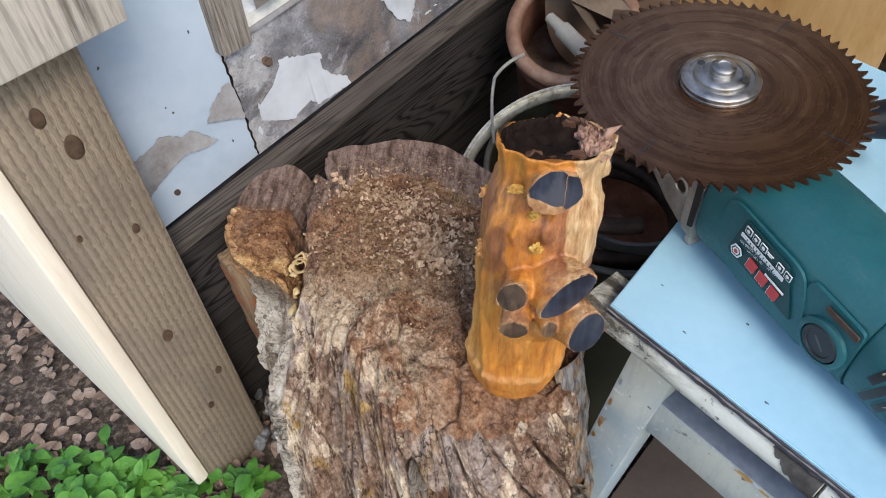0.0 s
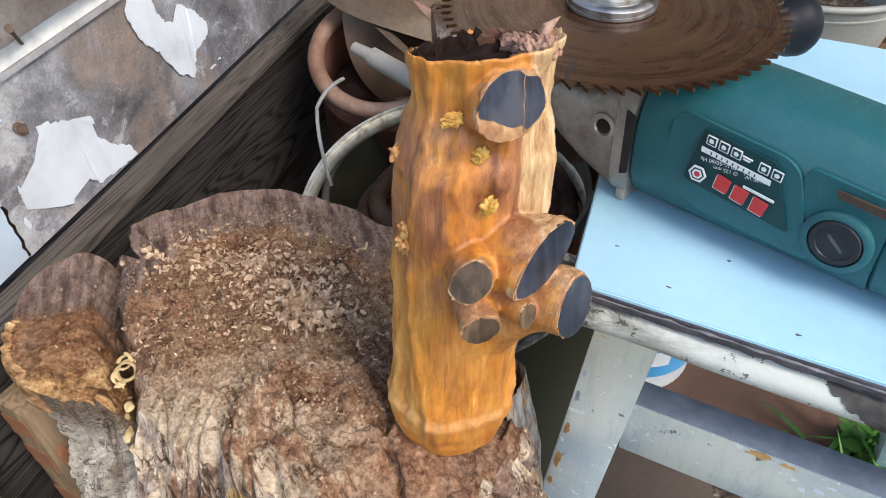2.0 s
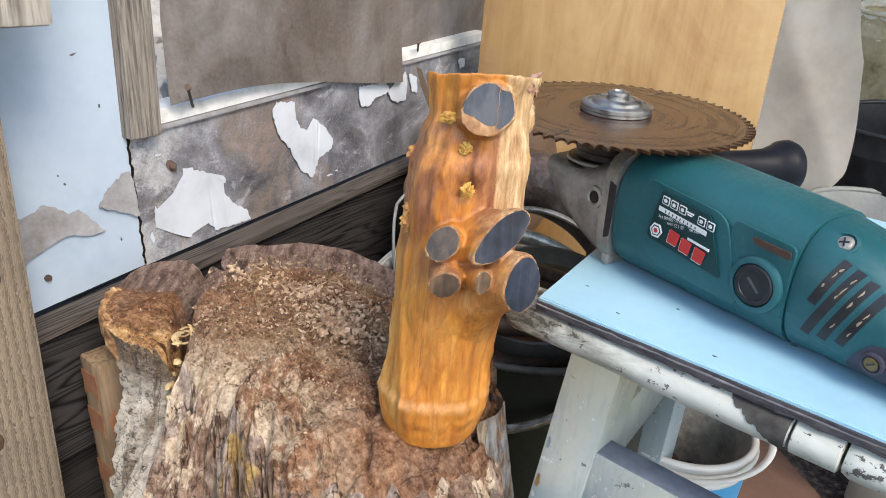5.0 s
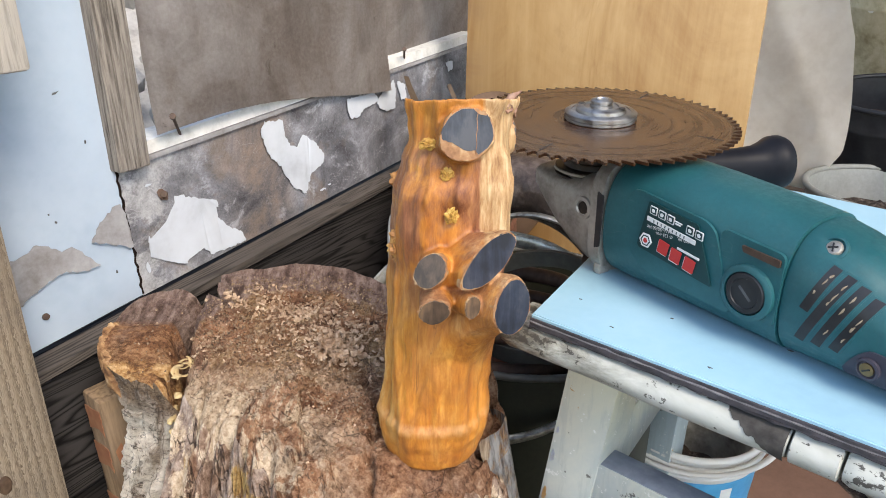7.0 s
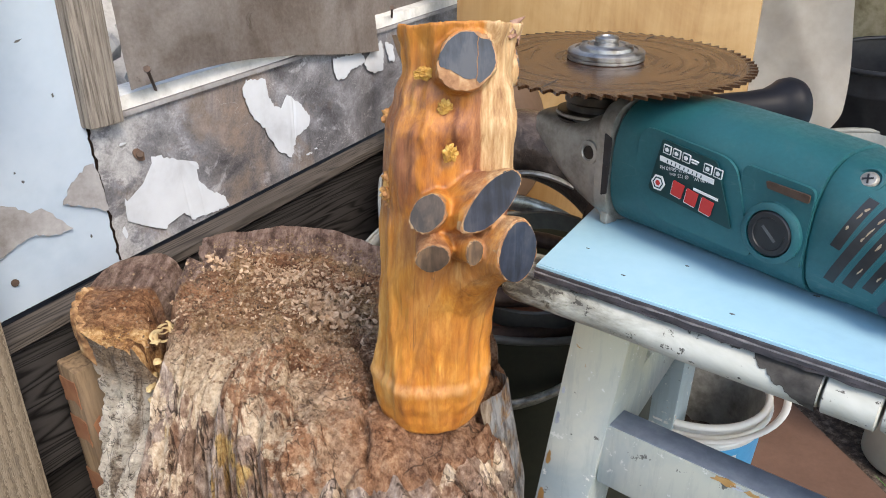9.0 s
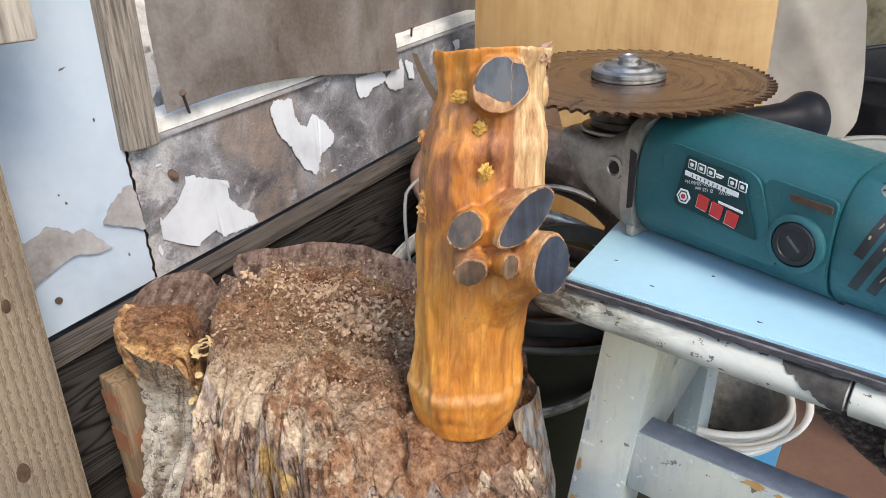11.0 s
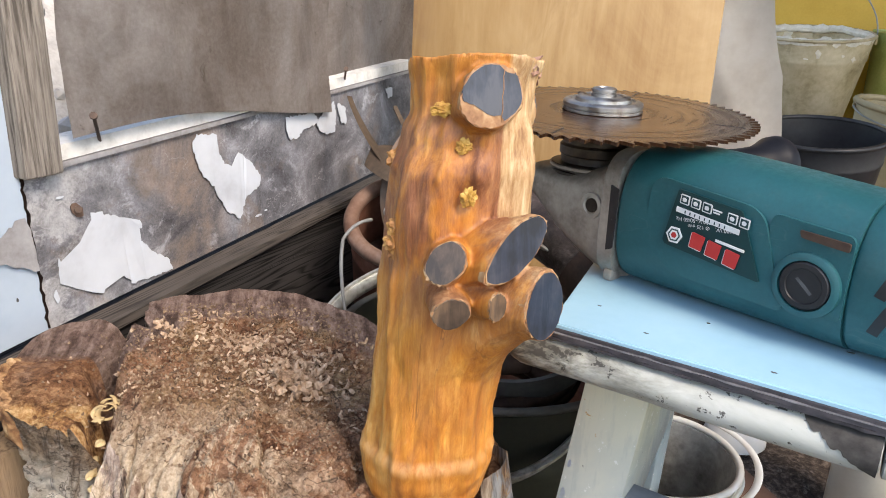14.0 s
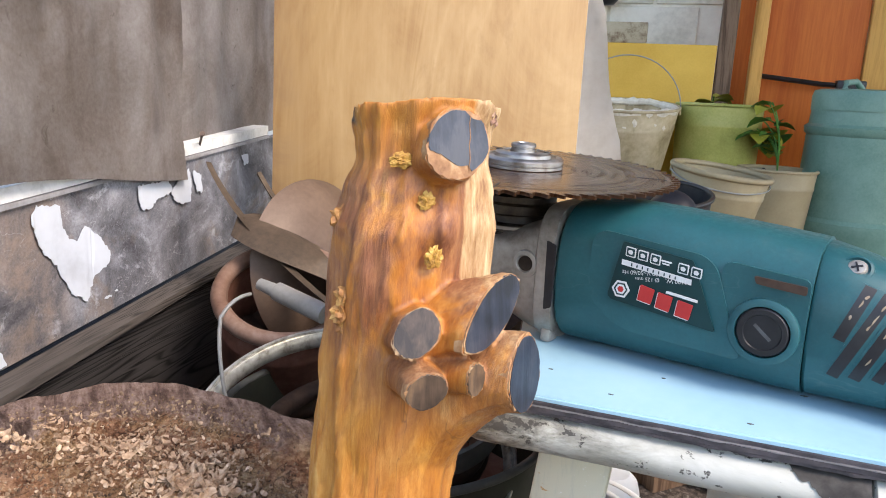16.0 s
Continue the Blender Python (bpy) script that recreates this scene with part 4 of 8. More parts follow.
def build_flake(outline, mat, parent, seed, front, curl=0.004, label=""):
    """A thin scale of paint whose edge lifts from the wall."""
    rnd = random.Random(seed)
    pts = ragged(outline, rnd)
    bm = bmesh.new()
    vs = [bm.verts.new((x, 0, z)) for x, z in pts]
    f = bm.faces.new(vs)
    bmesh.ops.triangulate(bm, faces=[f])
    bmesh.ops.subdivide_edges(bm, edges=bm.edges[:], cuts=1)
    cx, cz = sum(p[0] for p in pts) / len(pts), sum(p[1] for p in pts) / len(pts)
    for v in bm.verts:
        d = math.hypot(v.co.x - cx, v.co.z - cz)
        v.co.y = front - curl * (d / 0.05) ** 2 * (0.4 + 0.6 * noise.noise((v.co.x * 25, v.co.z * 25, seed)))
        v.co.y = min(front, v.co.y)
    bmesh.ops.solidify(bm, geom=bm.faces[:], thickness=0.0006)
    return part("paint_flake", bm, mat, parent, label)


FLAKE_A = [(0.526, 0.432), (0.534, 0.431), (0.553, 0.422), (0.576, 0.414), (0.577, 0.406), (0.564, 0.403), (0.558, 0.401), (0.561, 0.396), (0.576, 0.394), (0.59, 0.379), (0.606, 0.368), (0.609, 0.357), (0.582, 0.358), (0.564, 0.358), (0.553, 0.369), (0.546, 0.375), (0.538, 0.374), (0.53, 0.36), (0.519, 0.364), (0.502, 0.376), (0.491, 0.382), (0.49, 0.397), (0.492, 0.403), (0.497, 0.391), (0.503, 0.387), (0.508, 0.4), (0.513, 0.41), (0.523, 0.419)]
FLAKE_B = [(0.653, 0.479), (0.681, 0.475), (0.683, 0.458), (0.69, 0.444), (0.701, 0.44), (0.713, 0.452), (0.729, 0.442), (0.746, 0.423), (0.744, 0.411), (0.721, 0.402), (0.711, 0.382), (0.69, 0.395), (0.675, 0.421), (0.655, 0.444), (0.647, 0.463), (0.647, 0.472)]
FLAKE_C = [(0.796, 0.479), (0.852, 0.479), (0.863, 0.465), (0.834, 0.462), (0.812, 0.452), (0.801, 0.455), (0.796, 0.466)]
FLAKE_D = [(0.858, 0.466), (0.875, 0.479), (0.896, 0.488), (0.901, 0.47), (0.899, 0.451), (0.881, 0.449), (0.862, 0.456)]
PATCH = [(0.346, 0.423), (0.372, 0.425), (0.385, 0.431), (0.397, 0.427), (0.407, 0.418), (0.416, 0.419), (0.424, 0.412), (0.433, 0.399), (0.438, 0.394), (0.426, 0.393), (0.407, 0.4), (0.388, 0.396), (0.368, 0.388), (0.346, 0.374)]
TEAR = [(0.434, 0.416), (0.44, 0.427), (0.451, 0.435), (0.462, 0.442), (0.467, 0.442), (0.469, 0.435), (0.472, 0.411), (0.472, 0.399), (0.462, 0.404), (0.447, 0.412)]
build_flake(FLAKE_A, M["flake"], wall, 1, -0.0014, 0.0007, "white scale of curling paint")
build_flake(FLAKE_B, M["flake"], wall, 2, -0.0014, 0.0012, "white scale of curling paint")
build_flake(FLAKE_C, M["flake"], wall, 3, -0.0022, 0.002, "white scale of curling paint")
build_flake(FLAKE_D, M["flake"], wall, 4, -0.0022, 0.002, "white scale of curling paint")
build_flake([(0.905, 0.484), (0.924, 0.478), (0.926, 0.457), (0.914, 0.458)], M["flake"], wall, 5, -0.0022, 0.002)
build_flake([(1.033, 0.493), (1.052, 0.493), (1.052, 0.481), (1.040, 0.479)], M["flake"], wall, 6, -0.0022, 0.002)
build_flake([(0.508, 0.441), (0.514, 0.443), (0.520, 0.437), (0.519, 0.431), (0.513, 0.432), (0.509, 0.436)], M["sheetbrown"], wall, 9, -0.0012, 0.001)
for k, (x, z, w, h) in enumerate(((0.742, 0.378, 0.006, 0.0015), (0.755, 0.381, 0.003, 0.001), (0.486, 0.372, 0.002, 0.006), (0.5, 0.45, 0.004, 0.0012))):
    build_flake([(x + w * math.cos(t), z + h * math.sin(t)) for t in (0.3, 1.3, 2.2, 3.4, 4.4, 5.5)], M["flake"], wall, 30 + k, -0.0016, 0.001)
for k, (x, z, w, h, lean) in enumerate(((0.4305, 0.5455, 0.0036, 0.0006, 0.3), (0.4085, 0.443, 0.0012, 0.0008, 0.9), (0.4035, 0.4515, 0.0008, 0.0007, 0.5), (0.447, 0.502, 0.0016, 0.0006, 1.2), (0.4535, 0.381, 0.0008, 0.0020, 0.1), (0.366, 0.512, 0.0016, 0.0008, 0.6))):
    build_flake([(x + w * math.cos(t) * math.cos(lean) - h * math.sin(t) * math.sin(lean), z + w * math.cos(t) * math.sin(lean) + h * math.sin(t)) for t in (0.3, 1.3, 2.2, 3.4, 4.4, 5.5)], M["darkchip"], wall, 50 + k, -0.0014, 0.0)
build_flake(PATCH, M["greyflake"], wall, 7, -0.0032, 0.0, "grey bare patch where paint is gone")
build_flake(TEAR, M["greyflake"], wall, 8, -0.0036, 0.003, "grey flap of torn paint")


def add_nail(bm, at, tip, r=0.0014):
    add_tube(bm, [at, tip], r, 8)
    d = (Vector(tip) - Vector(at)).normalized()
    add_tube(bm, [Vector(tip) - d * 0.001, Vector(tip) + d * 0.001], r * 2.1, 10)
    return bm


for at, tip in (((0.5445, 0.000, 0.4875), (0.5150, -0.030, 0.514)), ((0.929, 0.002, 0.509), (0.905, -0.015, 0.527)), ((0.516, 0.002, 0.436), (0.513, -0.004, 0.438)), ((0.383, 0.002, 0.367), (0.3825, -0.002, 0.368))):
    part("nail", add_nail(bmesh.new(), at, tip), M["nailiron"], wall, "bent rusty nail")
for s, z, r in ((0.297, 0.531, 0.0065), (0.309, 0.498, 0.0085), (0.299, 0.275, 0.0065), (0.320, 0.404, 0.0042), (0.326, 0.181, 0.005), (0.279, 0.427, 0.003), (0.302, 0.141, 0.0045)):
    part("knot", lathe([(r, 0.0), (r * 0.8, 0.0008), (r * 0.45, 0.0006), (0, 0.001)], 14, Matrix.Translation((s, -0.0502, z)) @ Matrix.Rotation(radians(90), 4, "X") @ Matrix.Diagonal((0.8, 1.3, 1, 1)), 0.3), M["knotwood"], wall, "dark timber knot")

# stones behind the wall
def build_rubble():
    rnd = random.Random(5)
    bm = bmesh.new()
    for _ in range(420):
        s, y = rnd.uniform(0.35, 1.0), rnd.uniform(0.12, 0.75)
        z = rnd.uniform(0.0, 1.0) * (0.25 + 0.75 * y) * 1.1
        if y < 0.16 and z > 0.45:
            continue
        size = rnd.uniform(0.012, 0.035)
        m = Matrix.Translation((s, y, z)) @ Euler((rnd.uniform(0, 6), rnd.uniform(0, 6), rnd.uniform(0, 6))).to_matrix().to_4x4() @ Matrix.Diagonal((size, size * rnd.uniform(0.6, 1), size * rnd.uniform(0.4, 0.8), 1))
        r = bmesh.ops.create_icosphere(bm, subdivisions=1, radius=1, matrix=m)
        for v in r["verts"]:
            v.co += 0.3 * size * Vector((noise.noise(v.co * 60), noise.noise(v.co * 60 + Vector((9, 0, 0))), noise.noise(v.co * 60 + Vector((0, 9, 0)))))
    solo("rubble_heap", bm, M["stone"], "heap of pale grey broken stones", "stones", WALL, "stuff", smooth=False)


build_rubble()
bm = bmesh.new()
g = {}
for i in range(25):
    for j in range(25):
        s, y = 0.3 + 0.9 * i / 24, 0.10 + 0.9 * j / 24
        g[i, j] = bm.verts.new((s, y, max(0, (y - 0.1) * 1.05) + 0.01 * noise.noise((s * 20, y * 20, 0))))
for i in range(24):
    for j in range(24):
        bm.faces.new((g[i, j], g[i + 1, j], g[i + 1, j + 1], g[i, j + 1]))
solo("gravel_bank", bm, M["stone"], "bank of pale grit under the rubble", "gravel", WALL, "stuff")

# ---- plywood and paper ----
PLY = frame_from((0.551 - 0.243, 0.816 - 1.01), (0.194, 0.308), (0.243, 1.01, 0))
solo("plywood_sheet", box((0, 0, 0.0), (0.364, 0.012, 0.75), 0.001), M["ply"], "honey-coloured plywood sheet standing on edge", "board", PLY @ pose(0, 0, 0, -2, 0, 0))


def build_paper():
    """A sheet of stiff wrapping, hung by its top, with soft folds."""
    bm = bmesh.new()
    g = {}
    nx, nz = 40, 60
    for i in range(nx + 1):
        for j in range(nz + 1):
            u, w = i / nx, j / nz
            z = 0.27 + 0.56 * w
            right = 0.128 + 0.010 * math.sin(w * 9) - 0.30 * max(0, z - 0.52) - 0.5 * max(0, 0.34 - z)
            x = -0.26 + (right + 0.26) * u
            y = 0.02 + 0.010 * noise.noise((x * 9, z * 6, 4)) + 0.010 * abs(math.sin(x * 22 + z * 11)) + 0.006 * abs(math.sin(x * 30 - z * 16)) + 0.02 * u
            g[i, j] = bm.verts.new((x, y, z + (0.05 - 0.05 * u if j == 0 else 0)))
    for i in range(nx):
        for j in range(nz):
            bm.faces.new((g[i, j], g[i + 1, j], g[i + 1, j + 1], g[i, j + 1]))
    bmesh.ops.solidify(bm, geom=bm.faces[:], thickness=0.0012)
    solo("wrapping_sheet", bm, M["paper"], "creased grey-beige wrapping sheet hanging behind plywood", "sheet", PLAPER)


PLAPER = frame_from((0.551 - 0.243, 0.816 - 1.01), (0.194, 0.308), (0.747, 1.141, 0))
build_paper()

# ---- stump ----
CX, CY = 0.055, 0.525
OUT = [(0, 0.146), (15, 0.134), (37, 0.119), (49, 0.122), (64, 0.125), (79, 0.129), (95, 0.128), (107, 0.127), (119, 0.132), (125, 0.134), (128, 0.124), (131, 0.107), (134, 0.130), (138, 0.154), (146, 0.163), (156, 0.162), (164, 0.158), (172, 0.154),
       (180, 0.143), (188, 0.124), (196, 0.100), (204, 0.087), (225, 0.084), (245, 0.090), (262, 0.114), (275, 0.143), (284, 0.148), (290, 0.160), (301, 0.168), (312, 0.173), (320, 0.178), (330, 0.170), (345, 0.156), (360, 0.146)]
# angle, half width and depth of each split, and how far down it starts
SPLITS = [(200, 5.2, 0.060, 0.0), (238, 1.6, 0.020, 0.004), (252, 1.4, 0.022, 0.0), (263, 1.2, 0.018, 0.006), (273, 2.6, 0.034, 0.022), (287, 1.6, 0.024, 0.004), (297, 1.2, 0.020, 0.0), (306, 1.5, 0.028, 0.0),
          (318, 2.2, 0.040, 0.0), (331, 1.4, 0.014, 0.0), (183, 1.6, 0.008, 0.02), (168, 1.8, 0.008, 0.03), (20, 4, 0.012, 0), (60, 4, 0.012, 0), (100, 4, 0.012, 0), (140, 4, 0.01, 0)]


def stave_rows():
    """The split wood of the front as staves: angle where each begins, its offset, the crack beside it and the heights where it breaks."""
    rnd = random.Random(77)
    rows, a = [], 196.0
    while a < 352:
        rows.append((a, rnd.uniform(-0.006, 0.006), rnd.uniform(0.003, 0.012), rnd.uniform(0.25, 0.6), [(rnd.uniform(0.02, 0.30), rnd.uniform(-0.007, 0.005)) for _ in range(3)]))
        a += rnd.choice((2.6, 4.2, 5.5, 7.5, 9.0, 11.0))
    return rows


STAVES = stave_rows()


def rim(a):
    a %= 360
    for (a0, r0), (a1, r1) in zip(OUT, OUT[1:]):
        if a <= a1:
            k = (a - a0) / (a1 - a0)
            k = k * k * (3 - 2 * k)
            r = r0 + (r1 - r0) * k
            t = radians(a)
            fr = max(0.0, math.cos(radians(a - 265))) ** 0.7
            return r + fr * (0.0055 * noise.noise((math.cos(t) * 9, math.sin(t) * 9, 1)) + 0.003 * noise.noise((math.cos(t) * 26, math.sin(t) * 26, 3)))
    return OUT[0][1]


def bump01(d, w):
    return math.exp(-(d / w) ** 2)


def top_height(x, y):
    """The stump's worn top: its slope, the raised block, the crack and the broken front."""
    z = 0.367 - 0.075 * (x - 0.02) + 0.06 * (y - 0.54)
    d = math.hypot(x - CX, y - CY)
    ang = math.degrees(math.atan2(y - CY, x - CX)) % 360
    # the sound wood is sawn smoother than the rotten heart
    calm = 0.35 if 10 < ang < 175 and d > 0.090 + 0.010 * noise.noise((x * 25, y * 25, 2)) else 1.0
    z += 0.0040 * noise.noise((x * 30, y * 30, 0)) + calm * (0.0030 * noise.noise((x * 80, y * 80, 5)) + 0.0019 * noise.noise((x * 210, y * 210, 8)) + 0.0010 * noise.noise((x * 480, y * 480, 2)))
    # clefts and lifted chunks towards the front
    near = min(1, max(0, (0.520 - y) / 0.05))
    if near > 0:
        wx, wy = x + 0.008 * noise.noise((x * 40, y * 40, 1)), y + 0.008 * noise.noise((x * 40, y * 40, 6))
        v, cells = noise.voronoi((wx * 24, wy * 17, 0.3), distance_metric="DISTANCE", exponent=2.5)
        z += near * (0.006 * (noise.cell(cells[0] * 7.3) - 0.2) - 0.007 * math.exp(-(v[1] - v[0]) / 0.045))
    # raised outer arc of sound wood at the back
    if 10 < ang < 124:
        z += 0.006 / (1 + math.exp(-(d - 0.086 - 0.010 * noise.noise((x * 25, y * 25, 2))) / 0.003))
    # left limb stands off by a narrow crack
    cr = -0.034 - 0.004 * math.sin((y - 0.54) * 40) + 0.005 * noise.noise((y * 60, 1, 4)) + 0.002 * noise.noise((y * 180, 1, 4))
    side = x - cr
    if y > 0.462:
        z -= 0.052 * bump01(side, 0.0064 + 0.0026 * noise.noise((y * 90, 2, 7))) * min(1, max(0.05, (0.640 - y) / 0.06))
        if side < 0:
            z -= 0.008 * min(1, -side / 0.008)
            # orange rotten face at its front
            z -= 0.005 * max(0, min(1, (0.560 - y) / 0.03)) * (0.7 + 0.5 * noise.noise((x * 60, y * 60, 9)))
    # raised block of grey wood at the front
    fx, fy = (x - 0.064) / 0.050, (y - 0.437) / 0.046
    e = fx * fx + fy * fy - 0.5 * fx * fy + 0.35 * noise.noise((x * 45, y * 45, 3))
    z += 0.0095 / (1 + math.exp(max(-40, min(40, (e - 1) / 0.06))))
    # the front edge breaks away in splinters
    fr = max(0.0, math.cos(radians(ang - 262)))
    if fr > 0:
        q = rim(ang) - d
        z -= min(1, fr * 2.2) * min(1.0, 0.12 + max(0.0, (ang - 203) / 14)) * (0.020 * math.exp(-max(q, 0) / 0.010) + 0.010 * math.exp(-max(q, 0) / 0.035)) * (0.75 + 0.5 * noise.noise((ang * 0.35, d * 12, 7)))
    return z


def lump(at, r, flat, seed, rough=0.35, sub=3):
    """One ragged knob."""
    bm = bmesh.new()
    bmesh.ops.create_icosphere(bm, subdivisions=sub, radius=1)
    for v in bm.verts:
        v.co *= 1 + rough * noise.noise(v.co * 2.3 + Vector((seed, 0, 0))) + rough * 0.7 * noise.noise(v.co * 6 + Vector((0, seed, 0)))
        v.co = Vector(at) + Vector((v.co.x * r * flat[0], v.co.y * r * flat[1], v.co.z * r * flat[2]))
    return bm


def build_stump():
    at = Matrix.Translation((CX, CY, 0))
    stump = thing("tree_stump", "old upright log with cracked bark and a brown sawn top", "stump", at)
    nz = 170

    def flank(a, z, zt):
        """Radius of the flank at an angle and height."""
        c, s = math.cos(radians(a)), math.sin(radians(a))
        r0 = rim(a)
        down = zt - z
        fr = max(0.0, math.cos(radians(a - 270))) ** 0.8
        left = bump01((a - 212 + 180) % 360 - 180, 36)
        right = bump01(a - 304, 15)
        r = r0 + fr * 0.20 * min(down, 0.25) + left * 0.46 * max(0.0, min(down, 0.10) - 0.013) - 0.010 * min(1, down / 0.05) * (1 - fr) * (1 - left)
        r += fr * 0.006 * math.sqrt(min(1, down / 0.02)) + right * 0.034 * min(1, down / 0.035) - 0.016 * bump01(a - 176, 20) * min(1, down / 0.05)
        # the grain leans as it goes down
        aw = a - min(down, 0.14) * (70 + 130 * bump01(a - 212, 22) + 60 * bump01(a - 300, 30)) + 1.4 * noise.noise((z * 9, a * 0.03, 1)) + 0.5 * noise.noise((z * 38, a * 0.1, 6))
        for a0, w, dep, start in SPLITS:
            d = (aw - a0 + 180) % 360 - 180
            if abs(d) < 3 * w and down > start:
                r -= dep * bump01(d, w * (0.35 + 0.25 * noise.noise((z * 30, a0, 3)))) * min(1, 0.15 + (down - start) * 22)
        k2 = min(1, down * 40 + 0.05)
        wood_ = min(1, max(0, (aw - 201) / 1.5))
        if wood_ > 0:
            lo, hi = 0, len(STAVES) - 1
            while lo < hi:
                m = (lo + hi + 1) // 2
                if STAVES[m][0] <= aw:
                    lo = m
                else:
                    hi = m - 1
            a0, off, dep, w, breaks = STAVES[lo]
            a1 = STAVES[min(lo + 1, len(STAVES) - 1)][0]
            e = min(abs(aw - a0), abs(a1 - aw))
            for zb, more in breaks:
                if z < zb + 0.012 * noise.noise((aw * 0.9, zb * 50, 2)) + 0.005 * noise.noise((aw * 3, zb * 50, 4)):
                    off += more
            r += wood_ * fr * min(1, down * 26) * off
            r -= wood_ * dep * bump01(e, w) * min(1, down * 30 + 0.1)
            # torn fibres
            r += k2 * wood_ * (0.0017 * noise.noise((aw * 0.9, z * 12, 2)) + 0.0011 * noise.noise((aw * 2.3, z * 24, 5)) + 0.0007 * noise.noise((aw * 5.5, z * 60, 8)))
            r += k2 * wood_ * 0.0022 * noise.cell((aw / 1.7 + 50, z * 22 + 4 * noise.cell((aw / 1.7 + 50, 2.5, 2.5)), 4.5))
        if wood_ < 1:
            # plates of bark
            q = 1 - wood_
            v, cells = noise.voronoi((c * 9 + 0.4 * noise.noise((c * 9, s * 9, z * 20)), s * 9, z * 34 + 0.4 * noise.noise((c * 12, s * 12, z * 40))), distance_metric="DISTANCE", exponent=2.5)
            r += q * k2 * (0.004 * noise.cell(cells[0] * 5.7) - 0.0055 * math.exp(-(v[1] - v[0]) / 0.05))
            r += q * k2 * (0.0016 * noise.noise((c * 30, s * 30, z * 160)) + 0.0011 * noise.noise((c * 80, s * 80, z * 330)) + 0.003 * noise.noise((c * 7, s * 7, z * 30)))
        return r

    # finer steps where the camera sees the flank
    angles, a = [], 0.0
    while a < 359.9:
        angles.append(a)
        a += 0.17 if 168 < a < 345 else 1.0
    na = len(angles)
    verts, faces, mats = [], [], []
    for k in range(nz):
        u = (k / (nz - 1)) ** 1.3
        for a in angles:
            c, s = math.cos(radians(a)), math.sin(radians(a))
            r0 = rim(a)
            zt = top_height(CX + r0 * c, CY + r0 * s) + 0.001
            z = zt * (1 - u)
            r = flank(a, z, zt) if k else r0
            verts.append((r * c, r * s, z))
    for k in range(nz - 1):
        for i in range(na):
            j = (i + 1) % na
            faces.append((k * na + i, (k + 1) * na + i, (k + 1) * na + j, k * na + j))
            down = 0.36 * (k / (nz - 1)) ** 1.3
            a = angles[i] - min(down, 0.14) * (70 + 130 * bump01(angles[i] - 212, 22) + 60 * bump01(angles[i] - 300, 30))
            mats.append(0 if a < 201 or a > 350 else 1)
    me = bpy.data.meshes.new("bark")
    me.from_pydata(verts, [], faces)
    me.materials.append(M["bark"])
    me.materials.append(M["splitwood"])
    me.polygons.foreach_set("material_index", mats)
    me.shade_smooth()
    me.set_sharp_from_angle(angle=radians(38))
    ob = new("bark", me)
    ob.parent = stump
    tagged(ob, "pale grey cracked bark and split wood")
    nr, nb = 190, 640
    verts, faces = [], []
    for k in range(nr):
        u = 1 - k / nr
        for i in range(nb):
            a = 360 * i / nb
            c, s = math.cos(radians(a)), math.sin(radians(a))
            r = rim(a) * u
            verts.append((r * c, r * s, top_height(CX + r * c, CY + r * s) + 0.001))
    verts.append((0, 0, top_height(CX, CY) + 0.001))
    for k in range(nr - 1):
        for i in range(nb):
            j = (i + 1) % nb
            faces.append((k * nb + i, k * nb + j, (k + 1) * nb + j, (k + 1) * nb + i))
    for i in range(nb):
        faces.append(((nr - 1) * nb + i, (nr - 1) * nb + (i + 1) % nb, nr * nb))
    me = bpy.data.meshes.new("cut_face")
    me.from_pydata(verts, [], faces)
    me.materials.append(M["cut"])
    me.shade_smooth()
    ob = new("cut_face", me)
    ob.parent = stump
    tagged(ob, "brown worn sawn top")
    # scales of bark that stand proud of the front
    rnd = random.Random(31)
    for a0, z0, wa, hz in ((213, 0.20, 8, 0.09), (252, 0.20, 4, 0.05), (266, 0.18, 5, 0.06), (279, 0.285, 3, 0.05), (284, 0.17, 6, 0.09), (294, 0.215, 6, 0.07), (302, 0.15, 6, 0.08), (312, 0.20, 5, 0.08), (320, 0.15, 6, 0.1), (336, 0.22, 6, 0.10)):
        bm = bmesh.new()
        n = 26
        g = {}
        ph = rnd.uniform(0, 50)
        for i in range(n + 1):
            for j in range(n + 1):
                p, q = 2 * i / n - 1, 2 * j / n - 1
                k = 1 + 0.35 * noise.noise((p * 2.2 + ph, q * 2.2, 0)) + 0.12 * noise.noise((p * 7, q * 7, ph))
                # square to rounded, torn outline
                p, q = p * math.sqrt(1 - q * q / 2) * k * 1.15, q * math.sqrt(1 - p * p / 2) * k
                a, z = a0 + wa * p, z0 + 0.5 * hz * q
                e = math.hypot(p, q)
                r = flank(a0 + wa * p * 0.5, z0, 0.345) * 0.35 + flank(a, z, 0.345) * 0.65 + 0.0030 + 0.003 * e * noise.noise((p * 2, q * 2, ph)) + 0.0020 * noise.noise((a * 0.8, z * 90, ph)) + 0.0016 * noise.noise((a * 2, z * 220, ph))
                g[i, j] = bm.verts.new((r * math.cos(radians(a)), r * math.sin(radians(a)), z))
        for i in range(n):
            for j in range(n):
                bm.faces.new((g[i, j], g[i + 1, j], g[i + 1, j + 1], g[i, j + 1]))
        bmesh.ops.solidify(bm, geom=bm.faces[:], thickness=0.006)
        part("bark_scale", bm, M["crust"], stump, "proud scale of pale bark")
